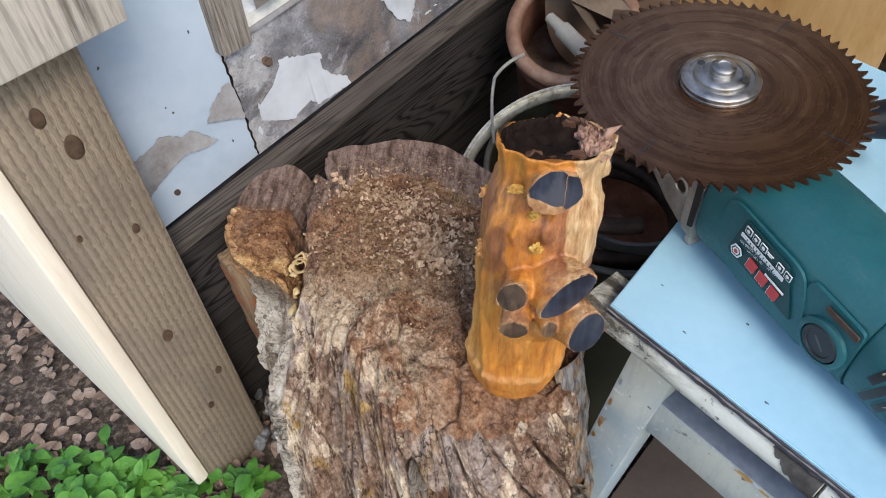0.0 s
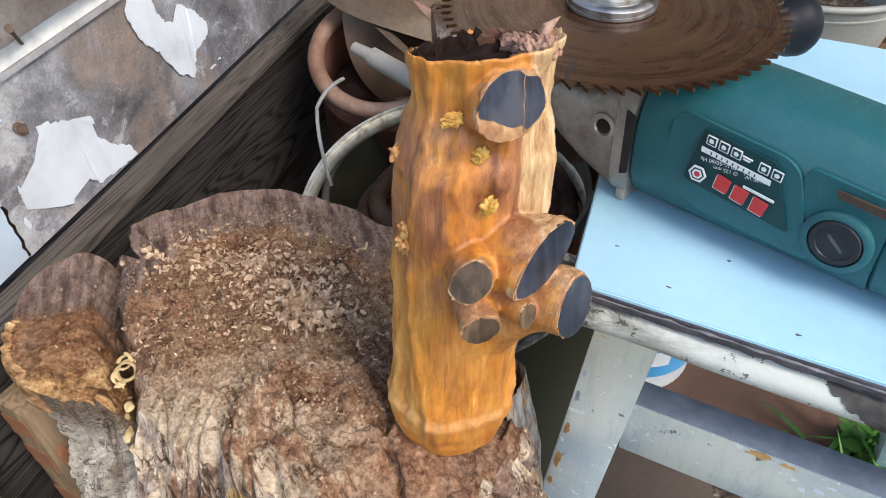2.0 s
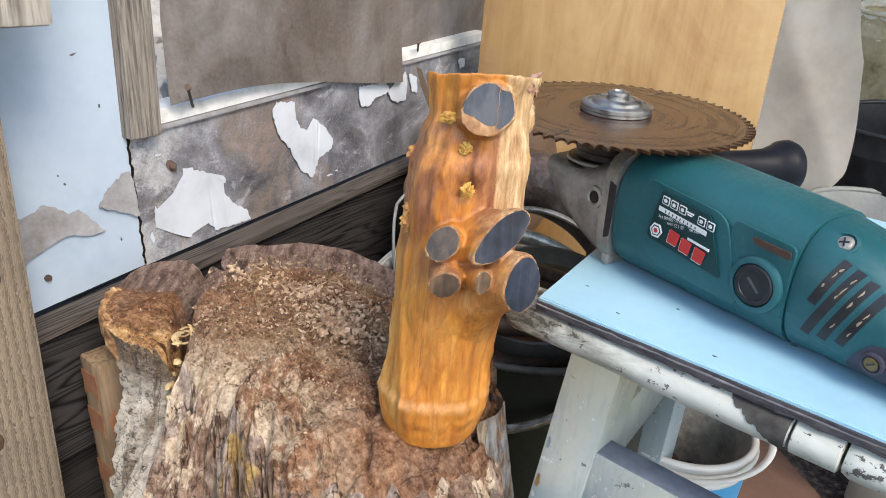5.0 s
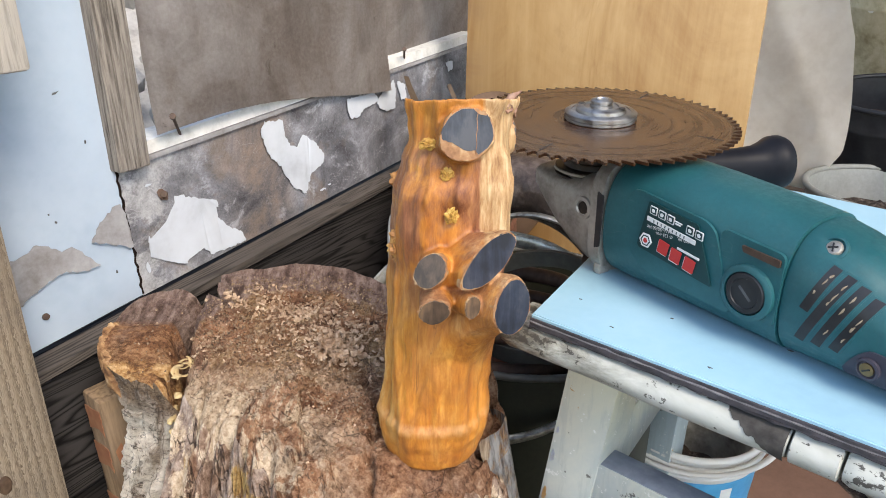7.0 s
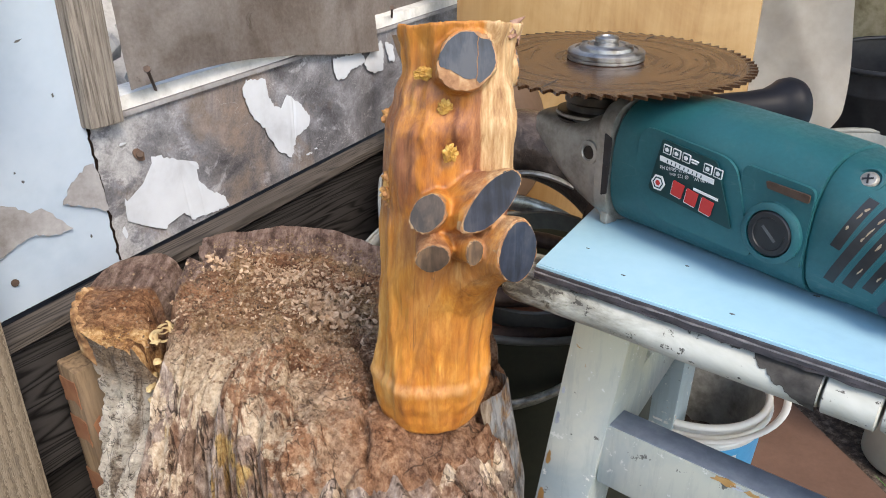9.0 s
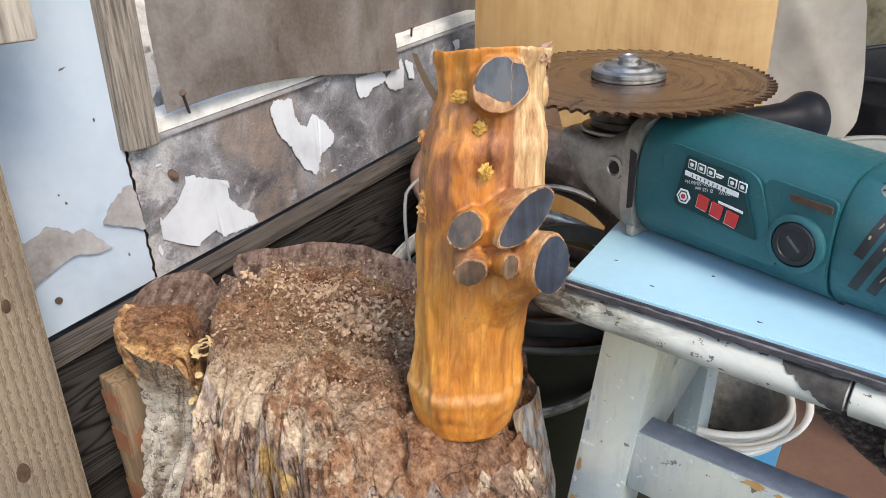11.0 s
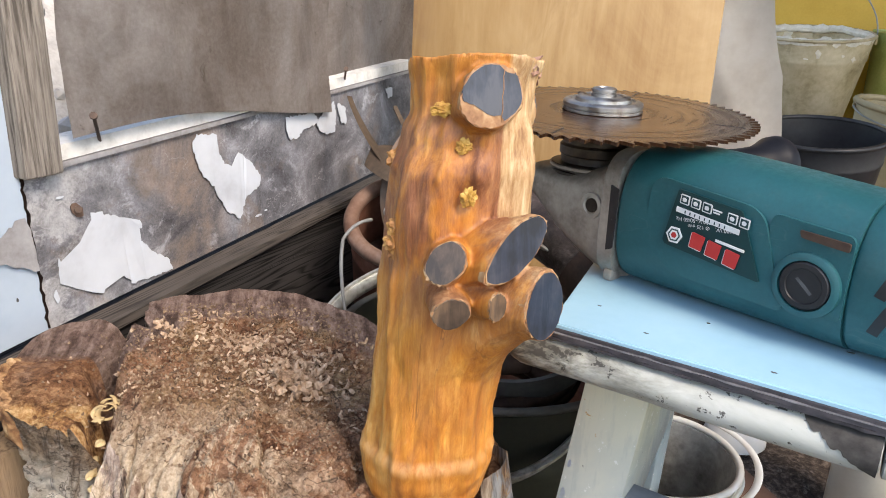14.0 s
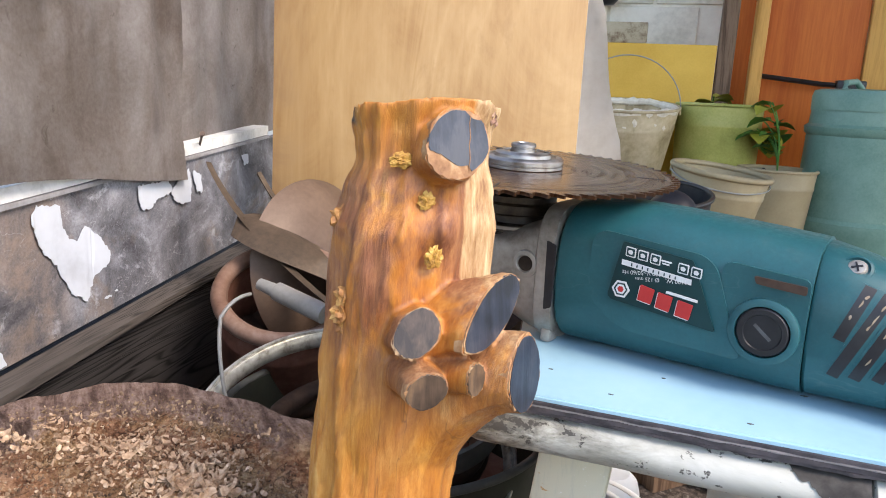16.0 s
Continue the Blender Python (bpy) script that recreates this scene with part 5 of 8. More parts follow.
    # ochre lip of torn wood along the limb's outer edge
    for k, (a0, a1, high, out) in enumerate(((160, 173, 0.0012, 0.0015), (171, 182, 0.0004, 0.0025))):
        bm = bmesh.new()
        rows = []
        n = 44
        for i in range(n + 1):
            a = a0 + (a1 - a0) * i / n
            ends = min(1, 5 * i / n, 5 * (n - i) / n)
            c, t = math.cos(radians(a)), math.sin(radians(a))
            r = rim(a) + 0.0030 * noise.noise((a * 0.4, k, 1)) + 0.0012 * noise.noise((a * 1.7, k, 3))
            z = top_height(CX + rim(a) * c, CY + rim(a) * t)
            up = ends * (high + 0.0030 * noise.noise((a * 0.5, 4, k)) + 0.0016 * noise.noise((a * 1.6, 4, k)))
            prof = ((r - 0.006, z - 0.003), (r - 0.004 + 0.002 * noise.noise((a * 0.9, 9, k)), z + 0.001 + 0.3 * up), (r - 0.002, z + 0.0015 + up), (r + out * ends * 0.6, z + up), (r + out * ends, z - 0.006), (r + out * ends * 0.7, z - 0.018 - 0.006 * noise.noise((a * 0.6, 7, k))), (r - 0.006, z - 0.028))
            rows.append([bm.verts.new((q * c, q * t, h)) for q, h in prof])
        for p, q in zip(rows, rows[1:]):
            for i in range(7):
                bm.faces.new((p[i], p[(i + 1) % 7], q[(i + 1) % 7], q[i]))
        bm.faces.new(rows[0][::-1])
        bm.faces.new(rows[-1])
        part("torn_lip", bm, M["lipwood"], stump, "ragged ochre lip of torn wood")
    # curled shavings caught in the crack
    rnd = random.Random(12)
    zc = top_height(-0.022, 0.518)
    for k, (x, y, r, a0, a1, tx, ty) in enumerate(((-0.0275, 0.5175, 0.0068, 20, 345, 0.25, -0.15), (-0.0285, 0.5155, 0.0058, 150, 470, 0.45, 0.2), (-0.0265, 0.5220, 0.0062, -30, 180, 0.1, 0.3), (-0.0300, 0.5240, 0.0050, 200, 420, 0.6, -0.3), (-0.0310, 0.5110, 0.0045, 60, 280, 0.9, 0.2))):
        part("shaving", tube(ring_points((x - CX, y - CY, zc + 0.0006 * k), r, 26, a0, a1, Euler((tx, ty, 0)).to_matrix()), 0.0013, 8, None, 0.35), M["shaving"], stump, "curled pale yellow shaving")
    for k in range(6):
        y = 0.506 - 0.0052 * k
        x = -0.0310 + rnd.uniform(-0.004, 0.004)
        bm = lump((x - CX, y - CY, max(top_height(x + 0.008, y), 0.335) - 0.0022 * max(0, k - 2)), rnd.uniform(0.0022, 0.0038), (rnd.uniform(0.6, 1.2), rnd.uniform(0.8, 1.4), 0.5), k + 5, 0.6, 2)
        part("shaving", bm, M["shaving"], stump, "pale yellow flake of wood", smooth=False)
    # a slab of pale wood that has split off behind the vase
    bm = bmesh.new()
    g = {}
    n1, n2 = 26, 60
    for i in range(n1 + 1):
        for j in range(n2 + 1):
            p, q = i / n1, j / n2
            a = 321 + 17 * p + 1.2 * noise.noise((q * 6, p, 2))
            z = 0.10 + 0.254 * q - 0.016 * abs(p - 0.45) * q + 0.006 * noise.noise((p * 5, 2, 3)) * q
            r = rim(a) - 0.011 + 0.046 * (1 - q) + 0.010 * math.sin(math.pi * p) + 0.004 * noise.noise((p * 3, q * 5, 1)) + 0.0016 * noise.noise((p * 14, q * 12, 5)) + 0.0008 * noise.noise((p * 40, q * 20, 5))
            g[i, j] = bm.verts.new((r * math.cos(radians(a)), r * math.sin(radians(a)), z))
    for i in range(n1):
        for j in range(n2):
            bm.faces.new((g[i, j], g[i + 1, j], g[i + 1, j + 1], g[i, j + 1]))
    bmesh.ops.solidify(bm, geom=bm.faces[:], thickness=0.020)
    part("split_slab", bm, M["slab"], stump, "pale split slab with grey-blue and ochre patches")
    return stump


def slab_material():
    """Bare split wood: cream fibres, grey-blue weathering and ochre rot."""
    m, nt, p = material("weathered_slab_wood", 0.8, 0, 0.3)
    a = noise_tex(nt, coords(nt, (1, 1, 0.14)), 170, 7, 0.72, 0.2)
    b = noise_tex(nt, coords(nt, (1, 1, 0.4)), 34, 7, 0.68, 0.4)
    c = noise_tex(nt, coords(nt, (1, 1, 0.5), (40, 20, 0)), 36, 7, 0.68, 0.4)
    col = ramp(nt, a, [(0.38, (0.10, 0.062, 0.040)), (0.48, (0.31, 0.230, 0.165)), (0.60, (0.54, 0.445, 0.34))])
    col = mix(nt, ramp(nt, b, [(0.48, G(0.0)), (0.54, G(0.85))]), col, ramp(nt, a, [(0.38, (0.11, 0.115, 0.125)), (0.60, (0.40, 0.42, 0.45))]))
    col = mix(nt, ramp(nt, c, [(0.54, G(0.0)), (0.60, G(0.85))]), col, ramp(nt, a, [(0.38, (0.14, 0.06, 0.02)), (0.60, (0.46, 0.26, 0.10))]))
    link(nt, col, p.inputs["Base Color"])
    bump(nt, p, a, 0.7, 0.002)
    return m


M["slab"] = slab_material()
M["shaving"] = mottled("pale_yellow_shaving", [(0.34, 0.22, 0.10), (0.60, 0.46, 0.24)], 80, 0.7)
M["lipwood"] = mottled("ochre_torn_wood", [(0.050, 0.022, 0.010), (0.17, 0.080, 0.034), (0.34, 0.195, 0.090), (0.56, 0.39, 0.22)], 90, 0.85, bstr=0.8, bdist=0.003)
build_stump()


def add_chip(bm, at, size, rnd, flat=0.6):
    """One splinter: a bent, pointed, thin slip of wood."""
    n = Vector((rnd.gauss(0, 0.75), rnd.gauss(0, 0.75), 1)).normalized()
    q = n.to_track_quat("Z", "Y").to_matrix().to_4x4() @ Matrix.Rotation(rnd.uniform(0, 6.28), 4, "Z")
    l, w, t = size * rnd.uniform(0.45, 1.0), size * rnd.uniform(0.25, 0.6), size * rnd.uniform(0.16, 0.50)
    bend = rnd.uniform(0.0, flat) * size
    rows = []
    for x, ww, z in ((-l, w * rnd.uniform(0.3, 0.9), bend), (0, w, 0), (l, w * rnd.uniform(0.1, 0.8), bend)):
        rows.append([bm.verts.new(Matrix.Translation(at) @ q @ Vector(p)) for p in ((x, -ww, z), (x, ww, z), (x, ww, z + t), (x, -ww, z + t))])
    for a, b in zip(rows, rows[1:]):
        for i in range(4):
            bm.faces.new((a[i], a[(i + 1) % 4], b[(i + 1) % 4], b[i]))
    bm.faces.new(rows[0][::-1])
    bm.faces.new(rows[-1])


def build_chips():
    rnd = random.Random(11)
    bm = bmesh.new()
    spots = [(0.090, 0.530, 0.011, 150, 0.0044), (0.098, 0.536, 0.018, 110, 0.0034), (0.078, 0.556, 0.014, 70, 0.0032), (0.060, 0.577, 0.010, 60, 0.0032), (0.035, 0.592, 0.012, 50, 0.0028), (0.010, 0.606, 0.012, 50, 0.0030), (-0.011, 0.618, 0.008, 36, 0.0038), (0.06, 0.565, 0.035, 150, 0.0024),
             (0.05, 0.52, 0.055, 110, 0.0020), (-0.026, 0.520, 0.010, 16, 0.0032), (0.10, 0.49, 0.05, 80, 0.0018), (0.03, 0.46, 0.05, 50, 0.0018), (0.13, 0.40, 0.03, 20, 0.0016), (0.04, 0.54, 0.07, 120, 0.0015)]
    for x, y, sp, n, size in spots:
        for _ in range(n):
            px, py = rnd.gauss(x, sp), rnd.gauss(y, sp)
            a = math.degrees(math.atan2(py - CY, px - CX))
            if math.hypot(px - CX, py - CY) > (0.098 if 10 < a < 124 else 0.90 * rim(a)) or math.hypot(px - VB.x, py - VB.y) < 0.038:
                continue
            add_chip(bm, (px, py, top_height(px, py) + 0.0012 + (size > 0.0042) * rnd.uniform(0, 0.005)), size * rnd.uniform(0.5, 1.25), rnd)
    solo("wood_chips", bm, M["chips"], "pale curled wood chips and sawdust strewn on the stump", "wood chips", kind="stuff", smooth=False)


def build_crumbs():
    rnd = random.Random(29)
    base = bmesh.new()
    bmesh.ops.create_icosphere(base, subdivisions=1, radius=1)
    shape = [v.co.copy() for v in base.verts]
    tris = [[v.index for v in f.verts] for f in base.faces]
    base.free()
    verts, faces = [], []
    for k in range(4200):
        x, y = rnd.gauss(0.06, 0.055), rnd.gauss(0.545, 0.060)
        if k % 3 == 0:
            x, y = rnd.uniform(-0.02, 0.14), rnd.uniform(0.42, 0.63)
        a = math.degrees(math.atan2(y - CY, x - CX))
        if math.hypot(x - CX, y - CY) > 0.88 * rim(a) or math.hypot(x - VB.x, y - VB.y) < 0.036:
            continue
        size = rnd.uniform(0.0006, 0.0013) * (1.8 if rnd.random() < 0.10 else 1)
        rot = Euler((rnd.uniform(0, 6), rnd.uniform(0, 6), rnd.uniform(0, 6))).to_matrix()
        at = Vector((x, y, top_height(x, y) + 0.001 + size * 0.35))
        st = Vector((1, rnd.uniform(0.5, 1), rnd.uniform(0.35, 0.7)))
        n = len(verts)
        verts += [at + rot @ Vector((c.x * size * st.x, c.y * size * st.y, c.z * size * st.z)) for c in shape]
        faces += [[n + i for i in t] for t in tris]
    me = bpy.data.meshes.new("sawdust_crumbs")
    me.from_pydata(verts, [], faces)
    me.materials.append(M["sawdust"])
    tagged(new("sawdust_crumbs", me), "brown sawdust and rotten wood crumbs on the stump", "sawdust", kind="stuff")


M["sawdust"] = mottled("brown_sawdust", [(0.035, 0.020, 0.012), (0.15, 0.090, 0.055), (0.30, 0.205, 0.13), (0.50, 0.38, 0.26)], 130, 0.9, fine=500)

# ---- carved log vase ----
VB, VT = Vector((0.151, 0.430, 0.345)), Vector((0.167, 0.424, 0.578))
PROF = [(0.0, 0.0300), (0.012, 0.0316), (0.05, 0.0335), (0.10, 0.0358), (0.135, 0.0368), (0.165, 0.0348), (0.22, 0.0337), (0.33, 0.0340), (0.45, 0.0345), (0.58, 0.0350), (0.68, 0.0352),
        (0.78, 0.0345), (0.85, 0.0305), (0.91, 0.0272), (0.95, 0.0285), (1.0, 0.0315)]


def vase_radius(u):
    for (a, r0), (b, r1) in zip(PROF, PROF[1:]):
        if u <= b:
            k = (u - a) / (b - a)
            return r0 + (r1 - r0) * k * k * (3 - 2 * k)
    return PROF[-1][1]


# stubs: centre of the cut, its outward way, its half widths, the lean of its long axis, the limb's root, how the limb swells
STUBS = [((0.1670, 0.3930, 0.5650), (0.05, -0.97, 0.16), 0.0152, 0.0130, 35, (0.166, 0.420, 0.545), 0.12),
         ((0.1460, 0.3800, 0.4945), (-0.38, -0.87, 0.30), 0.0110, 0.0080, 52, (0.155, 0.425, 0.484), 0.35),
         ((0.1770, 0.3765, 0.5005), (0.26, -0.93, 0.12), 0.0205, 0.0088, 40, (0.147, 0.420, 0.470), 0.15),
         ((0.1475, 0.3720, 0.4740), (-0.12, -0.97, 0.05), 0.0086, 0.0070, 20, (0.158, 0.420, 0.470), 0.6),
         ((0.1680, 0.3710, 0.4765), (0.20, -0.95, 0.10), 0.0066, 0.0046, 80, (0.160, 0.420, 0.470), 1.6),
         ((0.1890, 0.3690, 0.4765), (0.44, -0.89, 0.10), 0.0160, 0.0122, 78, (0.160, 0.418, 0.405), 1.0),
         ((0.1965, 0.4300, 0.5560), (0.85, 0.20, 0.05), 0.0120, 0.0070, 80, (0.172, 0.430, 0.535), 0.4)]


def stub_frame(at, way, lean):
    z = Vector(way).normalized()
    x = Vector((0, 0, 1)).cross(z).normalized()
    y = z.cross(x)
    return Matrix.Translation(at) @ Matrix((x, y, z)).transposed().to_4x4() @ Matrix.Rotation(radians(lean), 4, "Z")


def cut_outline(ra, rb, ph, f, n=40):
    """The uneven oval of a sawn branch."""
    out = []
    for i in range(n):
        t = 2 * math.pi * i / n
        k = f * (1 + 0.11 * noise.noise((math.cos(t) * 1.6, math.sin(t) * 1.6, ph)) + 0.05 * noise.noise((math.cos(t) * 5, math.sin(t) * 5, ph)))
        out.append((k * ra * math.cos(t), k * rb * math.sin(t)))
    return out


def build_vase():
    vase = thing("wooden_vase", "varnished orange log vase with cut branch stubs, standing on a stump", "vase", Matrix.Translation(VB))
    bm = bmesh.new()
    rows = []
    na, nz = 128, 150
    lean = VT - VB

    def wall_point(u, c, s, f=1.0):
        r = vase_radius(u)
        foot = min(1, 0.15 + u / 0.16)
        r *= 1 + foot * (0.035 * noise.noise((c * 1.6, s * 1.6, u * 3)) + 0.02 * noise.noise((c * 4, s * 4, u * 5)))
        r += foot * (0.0020 * noise.noise((c * 3.5, s * 3.5, u * 6 + 9)) + 0.0011 * noise.noise((c * 9, s * 9, u * 16)) + 0.0005 * noise.noise((c * 24, s * 24, u * 40)))
        if 0.11 < u < 0.17:
            r += 0.0008 * noise.noise((c * 30, s * 30, u * 10))
        # ridge of sapwood, the groove beside it, a hollow over the limbs
        deg = math.degrees(math.atan2(s, c))
        high = min(1, max(0, (u - 0.60) / 0.08)) * min(1, max(0, (0.97 - u) / 0.06))
        r += high * (0.0026 * bump01(deg + 40, 13) - 0.0026 * bump01(deg + 63, 11) + 0.0015 * bump01(deg + 140, 16))
        r -= 0.0042 * bump01(deg + 84, 22) * bump01(u - 0.715, 0.055)
        r += 0.0022 * foot * (noise.ridged_multi_fractal((c * 2.2, s * 2.2, u * 2.4), 0.9, 2.1, 3, 1.0, 2.0) - 1.2)
        sy = 1 - 0.10 * min(1, max(0, (u - 0.25) / 0.3))
        # hollows round the rotten pockets
        for pd, pu, dep in ((-97, 0.845, 0.0030), (-95, 0.751, 0.0032), (-118, 0.912, 0.0024)):
            r -= dep * bump01(deg - pd, 11) * bump01(u - pu, 0.024)
        return lean * u + Vector((r * f * c, r * f * s * sy, 0))

    def mouth_tilt(u, s):
        """The mouth slopes down towards the back."""
        return -0.0075 * (s + 0.35) * max(0.0, (u - 0.85) / 0.15)

    for k in range(nz):
        u = k / (nz - 1)
        row = []
        for i in range(na):
            a = 2 * math.pi * i / na
            c, s = math.cos(a), math.sin(a)
            rag = (0.0006 + 0.0030 * max(0, s)) * (noise.noise((c * 3, s * 3, 5)) + 0.8 * noise.noise((c * 9, s * 9, 2)) + 0.6 * noise.noise((c * 22, s * 22, 4))) + 0.0035 * max(0, abs(c) - 0.85) / 0.15 if k == nz - 1 else 0
            row.append(bm.verts.new(wall_point(u, c, s) + Vector((0, 0, rag + mouth_tilt(u, s)))))
        rows.append(row)
    for depth, f in ((0.0005, 0.945), (0.012, 0.87), (0.028, 0.76), (0.042, 0.5)):
        u = 1 - depth / lean.z
        rows.append([bm.verts.new(wall_point(u, math.cos(a), math.sin(a), f) + Vector((0, 0, mouth_tilt(u, math.sin(a))))) for a in (2 * math.pi * i / na for i in range(na))])
    for a, b in zip(rows, rows[1:]):
        for i in range(na):
            bm.faces.new((a[i], a[(i + 1) % na], b[(i + 1) % na], b[i]))
    bm.faces.new(rows[0][::-1])
    bm.faces.new(rows[-1])
    # limbs that end in the cuts
    for k, (at, way, ra, rb, tilt, root, swell) in enumerate(STUBS):
        p, root = Vector(at) - VB, Vector(root) - VB
        d = Vector(way).normalized()
        m = stub_frame(p, way, tilt)
        x, y = m.to_3x3() @ Vector((1, 0, 0)), m.to_3x3() @ Vector((0, 1, 0))
        mid = p - d * 0.35 * (p - root).length
        pts = cut_outline(ra, rb, k * 3.1, 1.0, 32)
        rings = []
        for q in range(10):
            w = q / 9
            c = p * (1 - w) ** 2 + mid * 2 * w * (1 - w) + root * w * w
            grow = 1.0 + 0.03 * min(1, w * 5) + 1.25 * swell * w ** 1.8
            # the limb grows rounder towards its root
            e = (ra + rb) / 2
            gn = 0.0 if q == 0 else 1.0
            rings.append([bm.verts.new(c + (grow + gn * 0.10 * noise.noise((px * 160, py * 160, q * 0.45 + k * 7)) + gn * 0.05 * noise.noise((px * 420, py * 420, q * 0.9 + k * 5))) * ((px * (1 - w) + w * px / ra * e) * x + (py * (1 - w) + w * py / rb * e) * y)) for px, py in pts])
        for a, b in zip(rings, rings[1:]):
            for i in range(32):
                bm.faces.new((a[i], a[(i + 1) % 32], b[(i + 1) % 32], b[i]))
        bm.faces.new(rings[0])
        bm.faces.new(rings[-1][::-1])
        # swollen collar where the limb leaves the trunk
        e = (ra + rb) / 2
        c = p * 0.45 + root * 0.55
        if k in (3, 4):
            blob = bmesh.ops.create_icosphere(bm, subdivisions=3, radius=min(e * 1.25, 0.5 * (p - root).length), matrix=Matrix.Translation(c) @ Matrix.Diagonal((1, 1, 1.2, 1)))
            for v in blob["verts"]:
                v.co += (v.co - c) * (0.15 * noise.noise(v.co * 90) + 0.08 * noise.noise(v.co * 260))
    # the knot of wood from which the small limbs spring
    c = Vector((0.158, 0.3985, 0.470)) - VB
    blob = bmesh.ops.create_icosphere(bm, subdivisions=4, radius=1, matrix=Matrix.Translation(c) @ Matrix.Diagonal((0.012, 0.010, 0.008, 1)))
    for v in blob["verts"]:
        v.co += (v.co - c) * (0.22 * noise.noise(v.co * 90) + 0.12 * noise.noise(v.co * 230))
    trunk = part("trunk", bm, M["vase"], vase, "glossy orange-brown trunk with paler sapwood")
    rm = trunk.modifiers.new("blend", "REMESH")
    rm.mode, rm.voxel_size, rm.use_smooth_shade = "VOXEL", 0.0010, True
    sm = trunk.modifiers.new("soften", "SMOOTH")
    sm.factor, sm.iterations = 0.5, 1
    for k, (at, way, ra, rb, tilt, root, swell) in enumerate(STUBS):
        m = stub_frame(Vector(at) - VB, way, tilt)
        ring_ob = part("sapwood_ring", prism(cut_outline(ra, rb, k * 3.1, 1.0), -0.005, 0.0002, m, 0.0008), M["sap"], vase, "pale ring of sapwood")
        core = cut_outline(ra, rb, k * 3.1 + 0.25, 0.955)
        if k == 0:
            # the core has broken away along a ragged line at the bottom, leaving tan wood, and is notched at the top
            up = m.to_3x3().inverted() @ Vector((0.42, 0, 1))
            up = Vector((up.x, up.y)).normalized()
            notched = []
            for q, (px, py) in enumerate(core):
                h = px * up.x + py * up.y
                low = -0.0078 + 0.0040 * noise.noise((px * 230, 3, 1)) + 0.0016 * noise.noise((px * 900, 5, 1))
                cross = px * up.y - py * up.x
                lift = max(0.0, low - h) - (0.0030 * bump01(cross - 0.0015, 0.0022) if h > 0.004 else 0)
                notched.append((px + up.x * lift, py + up.y * lift))
            core = notched
        part("branch_cut", prism(core, -0.003, 0.0005, m, 0.0004), M["browngrain"] if k in (1, 3, 4) else M["endgrain"], ring_ob, "dark smooth branch cut")
        if k == 0:
            # hairline where the branch has split, running right across
            up = m.to_3x3().inverted() @ Vector(((0.05, 0, 1), (0.75, 0, 1), (0, 0, 1), (0.6, 0, 1))[k])
            up = Vector((up.x, up.y, 0)).normalized()
            across = Vector((-up.y, up.x, 0))
            rr = min(ra, rb)
            pts = [across * (rr * (-0.35, 0.2, 0, 0.1)[k] + 0.00025 * math.sin(q * 2.1 + k)) + up * rr * 0.84 * (2 * q / 8 - 1) + Vector((0, 0, 0.0005)) for q in range(9)]
            part("drying_crack", tube([m @ q for q in pts], 0.00022, 6), M["sap"], vase, "hairline drying crack")
    # dark lining of the hollow
    bm = bmesh.new()
    rows = []
    for depth, f in ((0.0012, 0.945), (0.004, 0.88), (0.008, 0.70), (0.007, 0.50), (0.009, 0.30), (0.008, 0.01)):
        u = 1 - depth / lean.z
        rows.append([bm.verts.new(wall_point(u, math.cos(a), math.sin(a), f) + Vector((0, 0, 0.003 * noise.noise((f * math.cos(a) * 4, f * math.sin(a) * 4, 3)) * (f < 0.9) + mouth_tilt(u, f * math.sin(a))))) for a in (2 * math.pi * i / 64 for i in range(64))])
    for a, b in zip(rows, rows[1:]):
        for i in range(64):
            bm.faces.new((a[i], a[(i + 1) % 64], b[(i + 1) % 64], b[i]))
    part("hollow", bm, M["char"], vase, "dark brown rotted hollow")
    # ragged wood left standing inside the mouth
    for k, (dx, dy, z, r) in enumerate(((0.012, -0.010, 0.2245, 0.006), (0.020, -0.002, 0.2235, 0.006), (0.002, -0.012, 0.2235, 0.005), (-0.012, -0.008, 0.2235, 0.005))):
        part("rotted_lump", lump((lean.x + dx, lean.y + dy, z), r, (1.2, 0.8, 0.6), k + 40, 0.5), M["knobdark"], vase, "crumbling brown wood in the mouth")
    # charred and splintered edge round the back of the mouth
    rnd = random.Random(17)
    for k in range(22):
        a = radians(15 + 155 * k / 21 + rnd.uniform(-4, 4))
        h = rnd.uniform(0.004, 0.008)
        f = rnd.uniform(0.80, 0.88)
        at = wall_point(1.0, math.cos(a), math.sin(a), f)
        bm = lump((0, 0, 0), 1, (0.0042, 0.0016, h), k + 60, 0.55, 2)
        bmesh.ops.transform(bm, verts=bm.verts, matrix=Matrix.Translation(at + Vector((0, 0, 0.0030 * math.sin(a) - h + mouth_tilt(1.0, math.sin(a))))) @ Matrix.Rotation(a + math.pi / 2, 4, "Z") @ Matrix.Rotation(rnd.uniform(-0.25, 0.25), 4, "Y"))
        part("rim_splinter", bm, M["knobdark"] if k < 8 else M["char"], vase, "charred splinter on the rim", smooth=False)
    for k, (deg, h, f) in enumerate(((-30, 0.0035, 0.84), (-16, 0.0040, 0.86), (-2, 0.0045, 0.87), (12, 0.0045, 0.86), (26, 0.0040, 0.84), (40, 0.0040, 0.82), (-24, 0.0040, 0.70), (-6, 0.0045, 0.72), (14, 0.0045, 0.70), (-16, 0.0035, 0.55), (6, 0.0040, 0.56), (30, 0.0040, 0.62))):
        a = radians(deg)
        bm = lump((0, 0, 0), 1, (0.0055, 0.0034, h), k + 90, 0.55, 3)
